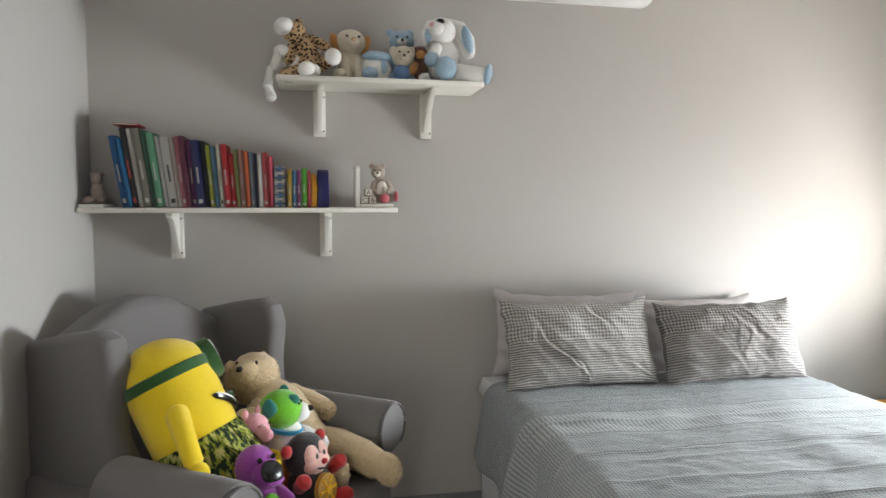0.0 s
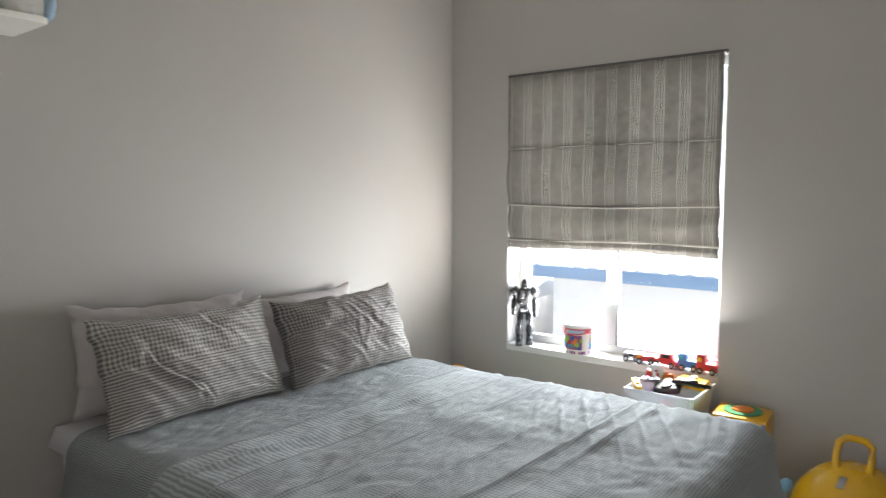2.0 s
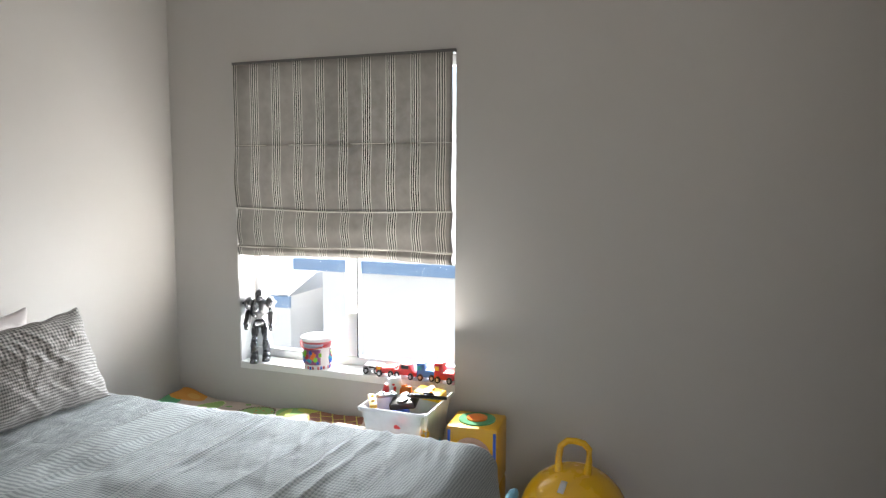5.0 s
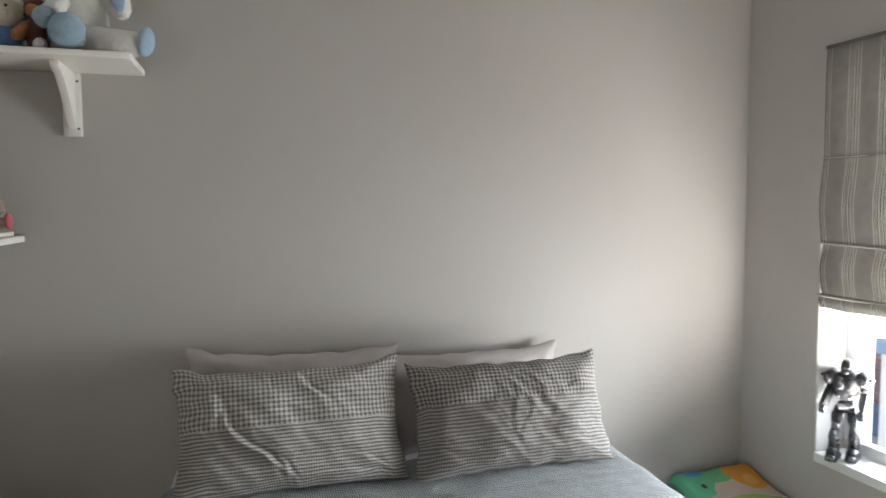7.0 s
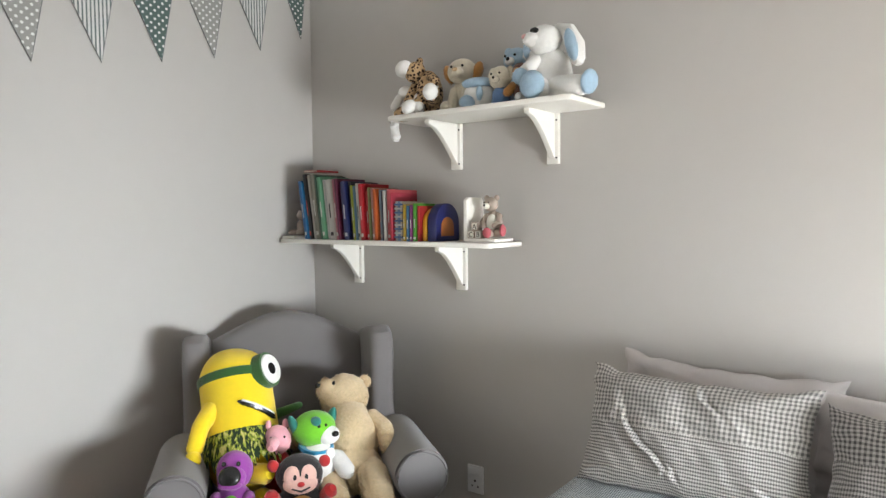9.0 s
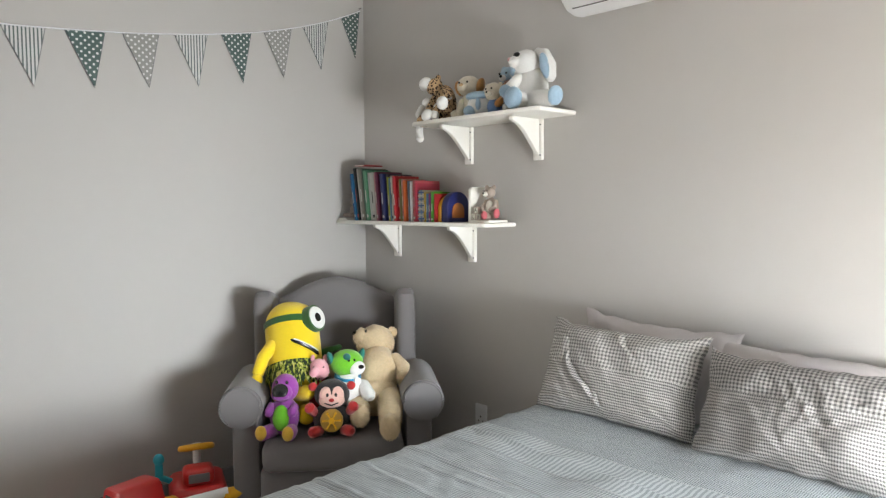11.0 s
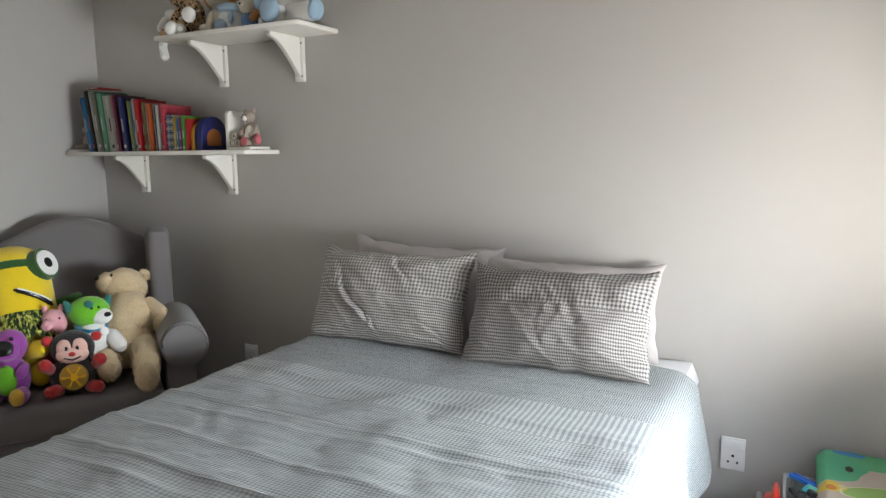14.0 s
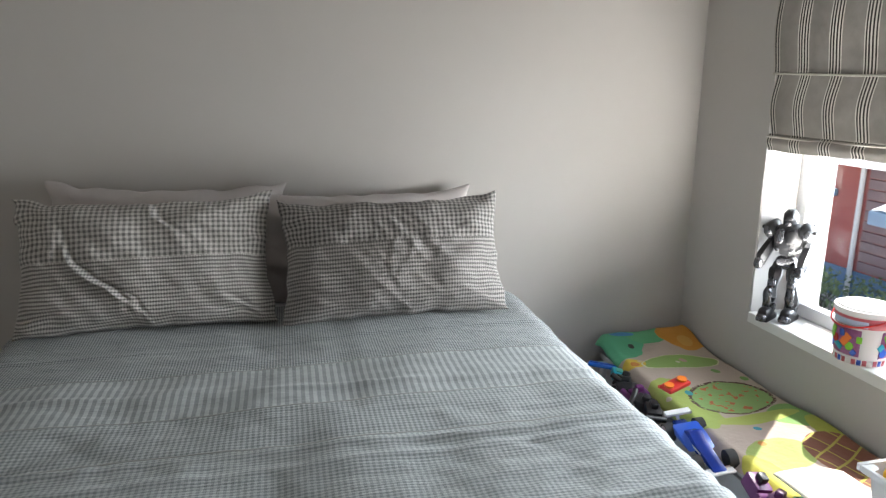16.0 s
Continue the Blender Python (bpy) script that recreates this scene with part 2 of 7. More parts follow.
def rod(bm, a, b_, r1, r2=None, mat=0, seg=12, caps=True):
    a, b_ = Vector(a), Vector(b_)
    k = bmesh.new()
    bmesh.ops.create_cone(k, cap_ends=caps, segments=seg, radius1=r1, radius2=r1 if r2 is None else r2, depth=(b_ - a).length)
    m = Matrix.Translation((a + b_) / 2) @ (b_ - a).to_track_quat('Z', 'Y').to_matrix().to_4x4()
    return add(bm, k, m, mat)


def limb(bm, pts, radii, mat=0, seg=12):
    """A tube along points with changing radius and round ends."""
    pts = [Vector(p) for p in pts]
    k = bmesh.new()
    rings = []
    rows = [(pts[0] - (pts[1] - pts[0]).normalized() * radii[0] * 0.7, radii[0] * 0.5)] + list(zip(pts, radii)) + \
           [(pts[-1] + (pts[-1] - pts[-2]).normalized() * radii[-1] * 0.7, radii[-1] * 0.5)]
    for i, (p, r) in enumerate(rows):
        d = (rows[min(i + 1, len(rows) - 1)][0] - rows[max(i - 1, 0)][0]).normalized()
        q = d.to_track_quat('Z', 'Y')
        rings.append([k.verts.new(p + q @ Vector((r * math.cos(2 * math.pi * j / seg), r * math.sin(2 * math.pi * j / seg), 0))) for j in range(seg)])
    for a, b_ in zip(rings, rings[1:]):
        for j in range(seg):
            k.faces.new((a[j], a[(j + 1) % seg], b_[(j + 1) % seg], b_[j]))
    k.faces.new(rings[0][::-1])
    k.faces.new(rings[-1])
    return add(bm, k, None, mat)


def slab(bm, outline, lo, hi, axis='y', bevel=0.0, mat=0, seg=2, shear=None):
    """An outline in the plane across axis, thick from lo to hi."""
    k = bmesh.new()
    put = {'x': lambda a, b_, t: (t, a, b_), 'y': lambda a, b_, t: (a, t, b_), 'z': lambda a, b_, t: (a, b_, t)}[axis]
    v0 = [k.verts.new(put(a, b_, lo)) for a, b_ in outline]
    v1 = [k.verts.new(put(a, b_, hi)) for a, b_ in outline]
    k.faces.new(v0)
    k.faces.new(v1[::-1])
    n = len(outline)
    for i in range(n):
        k.faces.new((v0[i], v0[(i + 1) % n], v1[(i + 1) % n], v1[i]))
    bmesh.ops.recalc_face_normals(k, faces=k.faces)
    if bevel:
        rim = [e for e in k.edges if len(e.link_faces) == 2 and e.calc_face_angle(0) > 0.9]
        bmesh.ops.bevel(k, geom=rim, offset=bevel, segments=seg, profile=0.5, affect='EDGES', clamp_overlap=True)
    if shear:
        for v in k.verts:
            v.co = Vector(shear(v.co))
    return add(bm, k, None, mat)


def cloth(nu, nv, place, uv):
    """A grid of place(a, b) for a, b from 0 to 1, with UVs in metres."""
    k = bmesh.new()
    layer = k.loops.layers.uv.new("UVMap")
    g = [[k.verts.new(place(i / nu, j / nv)) for i in range(nu + 1)] for j in range(nv + 1)]
    for j in range(nv):
        for i in range(nu):
            f = k.faces.new((g[j][i], g[j][i + 1], g[j + 1][i + 1], g[j + 1][i]))
            for lp, (di, dj) in zip(f.loops, ((0, 0), (1, 0), (1, 1), (0, 1))):
                lp[layer].uv = uv((i + di) / nu, (j + dj) / nv)
    return k


def structure(name, bm, material, label, category, smooth=False):
    return solo(name, bm, material, label, category, kind="structure", smooth=smooth)


# ---- the room ----
W, D, H = 3.675, 3.73, 2.79
WY0, WY1, WZ0, WZ1 = -0.367, -1.455, 0.587, 1.99      # window opening
T = 0.15                                               # depth of the reveal to the window frame

bm = bmesh.new(); box(bm, (-0.16, 0.0, -0.1), (W + 0.26, 0.2, H + 0.1))
structure("wall_north", bm, WALL, "smooth warm grey painted wall behind the bed", "wall")
DY0, DY1, DZ = -2.80, -3.62, 2.08                      # doorway added out of view to admit the fill lamp
bm = bmesh.new()
box(bm, (-0.16, DY0, -0.1), (0.0, 0.0, H + 0.1)); box(bm, (-0.16, -D - 0.16, -0.1), (0.0, DY1, H + 0.1)); box(bm, (-0.16, DY1, DZ), (0.0, DY0, H + 0.1))
bmesh.ops.remove_doubles(bm, verts=bm.verts, dist=1e-5)
structure("wall_west", bm, WALL, "smooth warm grey painted wall with flag bunting and an added, unseen doorway", "wall")
bm = bmesh.new(); box(bm, (0.0, -D - 0.16, -0.1), (W + 0.26, -D, H + 0.1))
structure("wall_south", bm, WALL, "plain grey painted wall behind the wardrobe", "wall")
bm = bmesh.new()
box(bm, (W, -D, -0.1), (W + 0.26, WY1, H + 0.1))
box(bm, (W, WY0, -0.1), (W + 0.26, 0.0, H + 0.1))
box(bm, (W, WY1, -0.1), (W + 0.26, WY0, WZ0))
box(bm, (W, WY1, WZ1), (W + 0.26, WY0, H + 0.1))
bmesh.ops.remove_doubles(bm, verts=bm.verts, dist=1e-5)
structure("wall_east", bm, WALL, "warm grey painted wall with a deep window opening", "wall")
bm = bmesh.new(); box(bm, (-0.16, -D - 0.16, H), (W + 0.26, 0.2, H + 0.12))
structure("ceiling", bm, CEIL, "flat white painted ceiling", "ceiling")

# stepped cornice, seen as bands
bm = bmesh.new()
prof = [(0, 0), (0.014, 0), (0.018, 0.012), (0.030, 0.016), (0.034, 0.032), (0.058, 0.058), (0.074, 0.066), (0.078, 0.082), (0.096, 0.086), (0.096, 0.096), (0, 0.096)]
Z0 = H - 0.096
slab(bm, [(-a, Z0 + b) for a, b in prof], 0.0, W, 'x')
slab(bm, [(a, Z0 + b) for a, b in prof], -D, 0.0, 'y')
slab(bm, [(W - a, Z0 + b) for a, b in prof], -D, 0.0, 'y')
structure("trim_cornice", bm, CEIL, "white stepped plaster cornice under the ceiling", "cornice")

bm = bmesh.new()
for a, b in (((0, -0.014, 0), (W, 0, 0.122)), ((0, -2.80, 0), (0.014, 0, 0.122)), ((W - 0.014, -3.13, 0), (W, 0, 0.122))):
    box(bm, a, b, 0.003)
structure("baseboard", bm, SKIRT, "grey painted skirting board", "skirting")

# window reveal lining, white
bm = bmesh.new()
box(bm, (W - 0.002, WY1, WZ0 - 0.03), (W + 0.25, WY0, WZ0 + 0.003), 0.003)
structure("window_sill", bm, WHITE_WALL, "white painted plaster window sill", "window sill")
bm = bmesh.new()
box(bm, (W + 0.004, WY0 - 0.003, WZ0), (W + 0.25, WY0 + 0.0, WZ1))
box(bm, (W + 0.004, WY1, WZ0), (W + 0.25, WY1 + 0.003, WZ1))
structure("trim_window_reveal", bm, WALL, "grey painted plaster sides of the window opening", "window reveal")

# ---- window and blind ----
GLASS, nt, b = nodes_of("window_glass", 0.02)
tr = nt.nodes.new("ShaderNodeBsdfTransparent")
gl = node(nt, "ShaderNodeBsdfGlossy", Roughness=0.02)
mx = nt.nodes.new("ShaderNodeMixShader")
mx.inputs[0].default_value = 0.05; nt.links.new(tr.outputs[0], mx.inputs[1]); nt.links.new(gl.outputs[0], mx.inputs[2])
nt.links.new(mx.outputs[0], nt.nodes["Material Output"].inputs[0])

window = thing("window_1", "white aluminium two-light window, closed, over a deep sill", "window", kind="structure")
FX0, FX1 = W + 0.125, W + 0.165
bm = bmesh.new()
for lo, hi in (((FX0, WY1 + 0.003, WZ0 + 0.003), (FX1, WY0 - 0.003, WZ0 + 0.045)), ((FX0, WY1 + 0.003, WZ1 - 0.045), (FX1, WY0 - 0.003, WZ1)),
               ((FX0, WY0 - 0.045, WZ0 + 0.046), (FX1, WY0 - 0.003, WZ1 - 0.046)), ((FX0, WY1 + 0.003, WZ0 + 0.046), (FX1, WY1 + 0.045, WZ1 - 0.046))):
    box(bm, lo, hi, 0.004)
part("window_frame", bm, ALU, window)
bm = bmesh.new(); box(bm, (FX0 - 0.004, -0.932, WZ0 + 0.046), (FX1, -0.872, WZ1 - 0.046), 0.005)
part("mullion", bm, ALU, window)
bm = bmesh.new(); box(bm, (FX0 - 0.012, -0.940, WZ0 + 0.046), (FX0 - 0.005, -0.934, WZ1 - 0.05))
part("seal", bm, RUBBER, window)
bm = bmesh.new(); box(bm, (FX0 - 0.022, -0.915, 1.12), (FX0 - 0.005, -0.89, 1.24), 0.006)
part("latch", bm, ALU, window)
for y0, y1 in ((WY0 - 0.046, -0.871), (-0.933, WY1 + 0.046)):
    bm = bmesh.new(); box(bm, (FX0 + 0.016, y1, WZ0 + 0.046), (FX0 + 0.021, y0, WZ1 - 0.046))
    part("pane", bm, GLASS, window, smooth=False).visible_shadow = False

# striped roman blind
BLIND, nt, b = nodes_of("striped_blind_cloth", 0.9)
sp = nt.nodes.new("ShaderNodeSeparateXYZ")
nt.links.new(coords(nt, "UV"), sp.inputs[0])
u, v = sp.outputs[0], sp.outputs[1]
f = calc(nt, 'FRACT', calc(nt, 'DIVIDE', calc(nt, 'ADD', u, 0.02), 0.113))
mask = None
for a, w in ((0.06, 0.035), (0.14, 0.045), (0.235, 0.045), (0.33, 0.035)):
    k = calc(nt, 'COMPARE', f, a, w / 2)
    mask = k if mask is None else calc(nt, 'ADD', mask, k)
pale = None
for a, w in ((0.10, 0.035), (0.19, 0.045), (0.285, 0.04), (0.02, 0.03), (0.37, 0.03)):
    k = calc(nt, 'COMPARE', f, a, w / 2)
    pale = k if pale is None else calc(nt, 'ADD', pale, k)
o = coords(nt)
worn = noisy(nt, o, 26.0, 4.0)
base = blend(nt, worn, (0.20, 0.185, 0.168), (0.29, 0.27, 0.248))
c = blend(nt, calc(nt, 'MINIMUM', pale, 1.0), base, (0.52, 0.49, 0.44))
c = blend(nt, calc(nt, 'MINIMUM', mask, 1.0), c, (0.045, 0.042, 0.04))
nt.links.new(c, b.inputs["Base Color"])
relief(nt, b, calc(nt, 'ADD', noisy(nt, o, 700.0, 2.0), worn), 0.3, 0.002)
tl = nt.nodes.new("ShaderNodeBsdfTranslucent")
nt.links.new(c, tl.inputs[0])
mx = node(nt, "ShaderNodeMixShader")
mx.inputs[0].default_value = 0.36
nt.links.new(b.outputs[0], mx.inputs[1]); nt.links.new(tl.outputs[0], mx.inputs[2])
nt.links.new(mx.outputs[0], nt.nodes["Material Output"].inputs[0])
PIPING = paint("pale_piping", (0.50, 0.47, 0.42), 0.85, vary=0.08)

blind = thing("roman_blind", "half-lowered grey and cream striped fabric roman blind", "blind")
BY0, BY1 = WY0 - 0.006, WY1 + 0.014


def hang(z_top, z_bot, belly, seed, wave=1.0):
    def place(a, t):
        y = BY0 + (BY1 - BY0) * a
        sag = 0.003 * math.sin(a * 9 + seed) + 0.004 * noise.noise(Vector((a * 6, seed, t * 2)))
        z = z_top + (z_bot - z_top) * t + (0.006 * math.sin(a * 5 + seed) + 0.004 * noise.noise(Vector((a * 14, seed, 0)))) * t * wave
        x = W - 0.006 - belly * math.sin(math.pi * min(1, t * 1.02)) ** 1.5 - sag * t * 0.5
        y += 0.0012 * math.sin(t * 7 + seed)
        return (x, y, z)
    return place


for nm, zt, zb, belly, seed in (("upper_panel", 1.980, 1.6118, 0.004, 1.0), ("middle_panel", 1.6135, 1.318, 0.014, 2.4), ("lower_panel", 1.330, 1.148, 0.013, 4.2), ("hem", 1.152, 1.108, 0.006, 5.1)):
    bm = cloth(60, 14, hang(zt, zb, belly, seed, 0.0 if nm == "upper_panel" else 1.0), lambda a, t, zt=zt, zb=zb: (a * abs(BY1 - BY0), zt + (zb - zt) * t))
    for v_ in bm.verts:
        if nm == "lower_panel": v_.co.x += 0.010
        if nm == "hem": v_.co.x += 0.004
    ob = part(nm, bm, BLIND, blind)
    sol = ob.modifiers.new("thick", 'SOLIDIFY'); sol.thickness = 0.003
for nm, z, dx in (("seam", 1.612, 0.009), ("fold_piping", 1.321, 0.012), ("hem_piping", 1.150, 0.008)):
    bm = bmesh.new()
    pts = [(W - dx - 0.004 * math.sin(i * 0.9), BY0 + (BY1 - BY0) * i / 24, z + 0.006 * math.sin(i / 24 * 5 + (1.0 if nm == "seam" else 2.4 if nm[0] == "f" else 4.2)) * (nm != "seam")) for i in range(25)]
    limb(bm, pts, [0.0035 if nm != "seam" else 0.0018] * 25, seg=6)
    part(nm, bm, PIPING if nm != "seam" else BLIND, blind)
bm = bmesh.new(); box(bm, (W - 0.010, WY1 + 0.002, 1.976), (W + 0.03, WY0 - 0.001, 1.9888), 0.002)
part("headrail", bm, paint("dark_headrail", (0.11, 0.105, 0.10), 0.6), blind, "dark headrail")

# ---- wardrobe ----
ward = thing("built_in_wardrobe", "tall dark wood-veneer built-in wardrobe with steel bar handles", "wardrobe")
WX0 = 1.475
bm = bmesh.new(); box(bm, (WX0, -D, 0.06), (W, -3.152, H - 0.002), 0.001)
part("body", bm, WARDROBE, ward)
bm = bmesh.new(); box(bm, (WX0 + 0.01, -D, 0.0), (W, -3.19, 0.058))
part("plinth", bm, DARK_WOOD, ward)
for i, (x0, x1_, hx) in enumerate(((1.475, 1.915, 1.86), (1.915, 2.375, 1.97), (2.375, 2.835, 2.43), (2.835, 3.295, 3.238), (3.295, 3.672, 3.352))):
    bm = bmesh.new(); box(bm, (x0 + 0.002, -3.150, 0.07), (x1_ - 0.002, -3.128, 2.62), 0.002)
    d = part("door", bm, WARDROBE, ward)
    bm = bmesh.new()
    rod(bm, (hx, -3.098, 0.93), (hx, -3.098, 1.29), 0.006)
    for z in (0.97, 1.25):
        rod(bm, (hx, -3.128, z), (hx, -3.098, z), 0.005)
    part("handle", bm, STEEL, d, "brushed steel bar handle")
bm = bmesh.new(); box(bm, (WX0, -3.150, 2.63), (W, -3.130, H - 0.004), 0.002)
part("top_panel", bm, WARDROBE, ward)

# ---- bed ----
bed = thing("double_bed", "double bed base with a white mattress and valance", "bed")
BX0, BX1, BY = 1.545, 2.940, -1.825
bm = bmesh.new(); box(bm, (BX0 + 0.02, BY + 0.02, 0.06), (BX1 - 0.02, -0.035, 0.33), 0.02)
part("base", bm, SHEET, bed)
bm = bmesh.new(); box(bm, (BX0 + 0.012, BY + 0.014, 0.332), (BX1 - 0.012, -0.03, 0.635), 0.05, seg=4)
part("mattress", bm, SHEET, bed, "white mattress in a fitted sheet")
for x in (BX0 + 0.1, BX1 - 0.1):
    for y in (-0.15, BY + 0.12):
        bm = bmesh.new(); rod(bm, (x, y, 0.0), (x, y, 0.062), 0.022, 0.026)
        part("leg", bm, DARK_WOOD, bed)
# the white valance round the base
bm = bmesh.new()
pts = []
edge = [(BX0 + 0.006, -0.05), (BX0 + 0.006, BY + 0.006), (BX1 - 0.006, BY + 0.006), (BX1 - 0.006, -0.05)]
for (xa, ya), (xb, yb) in zip(edge, edge[1:]):
    for i in range(60):
        s = i / 60
        pts.append((xa + (xb - xa) * s, ya + (yb - ya) * s))
lay = []
for i, (x, y) in enumerate(pts):
    off = 0.007 * math.sin(i * 0.8) + 0.006 * noise.noise(Vector((i * 0.2, 0, 3)))
    nx = -1 if i < 60 else (0 if i < 120 else 1)
    ny = -1 if 60 <= i < 120 else 0
    lay.append([bm.verts.new((x + nx * (0.004 + off * t), y + ny * (0.004 + off * t), 0.36 - 0.345 * t)) for t in (0, 0.3, 0.6, 1)])
for a, b_ in zip(lay, lay[1:]):
    for k in range(3):
        bm.faces.new((a[k], b_[k], b_[k + 1], a[k + 1]))
ob = part("valance", bm, SHEET, bed, "white gathered valance")
ob.modifiers.new("thick", 'SOLIDIFY').thickness = 0.002

COVER_SEAM = fabric("cover_seam_cloth", (0.42, 0.43, 0.425))
# cover: lies on the mattress and hangs down both sides and over the foot
TOP = 0.662
DROP_S, DROP_F, HEAD = 0.30, 0.22, -0.20
CW, CL = BX1 - BX0, HEAD - BY


def cover_place(a, t):
    u = -DROP_S + a * (CW + 2 * DROP_S)          # across
    w = t * (CL + DROP_F)                         # from the head down
    R = 0.085

    def bend(s):
        # s: distance past the edge; gives outward, down
        if s <= 0:
            return 0.0, 0.0
        q = R * math.pi / 2
        if s < q:
            return R * math.sin(s / R), R * (1 - math.cos(s / R))
        return R + 0.19 * (s - q), R + 0.98 * (s - q)
    dz = 0.0
    if u < 0.05:
        o, d_ = bend(0.05 - u); x = BX0 + 0.05 - o; dz += d_
    elif u > CW - 0.05:
        o, d_ = bend(u - CW + 0.05); x = BX1 - 0.05 + o; dz += d_
    else:
        x = BX0 + u
    if w > CL - 0.07:
        o, d_ = bend(w - CL + 0.07); y = BY + 0.07 - o; dy = d_
    else:
        y = HEAD - w; dy = 0.0
    z = TOP - max(dz, dy) - 0.25 * min(dz, dy)
    side = max(0.0, min(1.0, (max(dz, dy) - 0.05) / 0.15))
    # folds: soft lumps on top, long ridges across, deeper folds on the hanging sides
    p = Vector((u * 2.2, w * 2.6, 0.3))
    z += (1 - side) * (0.011 * noise.noise(p) + 0.005 * noise.noise(p * 3.1) + 0.0036 * noise.noise(Vector((u * 3.4 + w, w * 15, 2.0))))
    for w0, amp, sl in ((0.30, 0.006, -0.03), (0.58, 0.007, 0.05), (0.84, 0.011, 0.02), (0.90, 0.008, -0.015), (1.06, 0.006, 0.06), (1.20, 0.011, 0.03), (1.27, 0.008, 0.02)):
        dd = (w - w0 - sl * (u - 0.7) - 0.012 * noise.noise(Vector((u * 2.5, w0 * 7, 0)))) / 0.011
        z += (1 - side) * amp * math.exp(-dd * dd) * (0.6 + 0.6 * noise.noise(Vector((u * 3.0, w0 * 5, 5))))
    # fine crinkles in the weave
    cr = Vector((u * 7.0 + 1.5 * noise.noise(Vector((w * 5, u * 3, 3))), w * 24.0, 6.0))
    z += (1 - side) * 0.0058 * (0.35 - abs(noise.noise(cr))) * (0.45 + 0.55 * noise.noise(Vector((u * 2.3, w * 2.9, 9))))
    z += (1 - side) * 0.0026 * noise.noise(Vector((u * 20, w * 30, 4.0)))
    # close crinkles running across the window side towards the foot
    fu, fw = max(0.0, min(1.0, (u - CW + 0.45) / 0.3)), max(0.0, min(1.0, (w - 0.65) / 0.35))
    z += (1 - 0.6 * side) * fu * fw * 0.0085 * (0.30 - abs(noise.noise(Vector((w * 21 + u * 5, u * 2.6 + w, 11)))))
    # diagonal pulls near the foot corner
    for k in range(7):
        q = (u - 0.75 - k * 0.03) * 0.55 + (w - 1.05 - k * 0.075) * 1.0
        fall = max(0.0, 1 - ((u - 1.12) / 0.36) ** 2) * max(0.0, 1 - ((w - 1.30) / 0.42) ** 2)
        z += (1 - side) * 0.0045 * fall * math.exp(-(q / 0.009) ** 2)
    fold = 0.020 * math.sin(w * 17 + 2 * noise.noise(Vector((w * 3, 0, 1)))) + 0.018 * noise.noise(Vector((w * 6, u * 2, 7)))
    if u < 0.0 or u > CW:
        x += side * fold * (-1 if u < 0 else 1) * 0.7
    if w > CL:
        y -= side * (0.018 * math.sin(u * 15 + 1) + 0.012 * noise.noise(Vector((u * 7, 1, 4))))
    # hanging edge is uneven
    if side > 0.9:
        z += 0.014 * noise.noise(Vector((u * 3 + w * 3, 2, 2)))
    # the head end rumples up between and under the pillows
    if w < 0.30:
        z += (1 - side) * 0.010 * (1 - w / 0.30) * (0.5 + noise.noise(Vector((u * 6, w * 9, 8))))
    return (x, y, z)


bm = cloth(250, 300, cover_place, lambda a, t: (a * (CW + 2 * DROP_S), -HEAD + t * (CL + DROP_F)))
cover = solo("bed_cover", bm, COVER, "grey woven check duvet cover in bands, creased, hanging over the bed", "bed cover")
cover.modifiers.new("thick", 'SOLIDIFY').thickness = 0.012
cover.modifiers["thick"].offset = -1
for w_, r_ in ((0.665 + HEAD, 0.0010), (0.86 + HEAD, 0.0012), (1.02 + HEAD, 0.0015), (1.40 + HEAD, 0.0012)):
    bm = bmesh.new()
    pts = [Vector(cover_place(0.03 + 0.94 * i / 70, (w_ + 0.004 * math.sin(i * 0.22)) / (CL + DROP_F))) + Vector((0, 0, 0.0005)) for i in range(71)]
    limb(bm, pts, [r_] * 71, seg=6)
    part("woven_seam", bm, COVER_SEAM, cover)
# turned-down white sheet at the head
bm = cloth(60, 14, lambda a, t: (BX0 - 0.012 + a * (CW + 0.024), -0.02 - 0.23 * t,
                                 0.640 - 0.06 * (max(0, abs(a - 0.5) - 0.485) / 0.015) + 0.006 * noise.noise(Vector((a * 12, t * 4, 1)))), lambda a, t: (a, t))
sheet = solo("top_sheet", bm, SHEET, "white cotton sheet showing beyond the cover", "sheet")
sheet.modifiers.new("thick", 'SOLIDIFY').thickness = 0.004


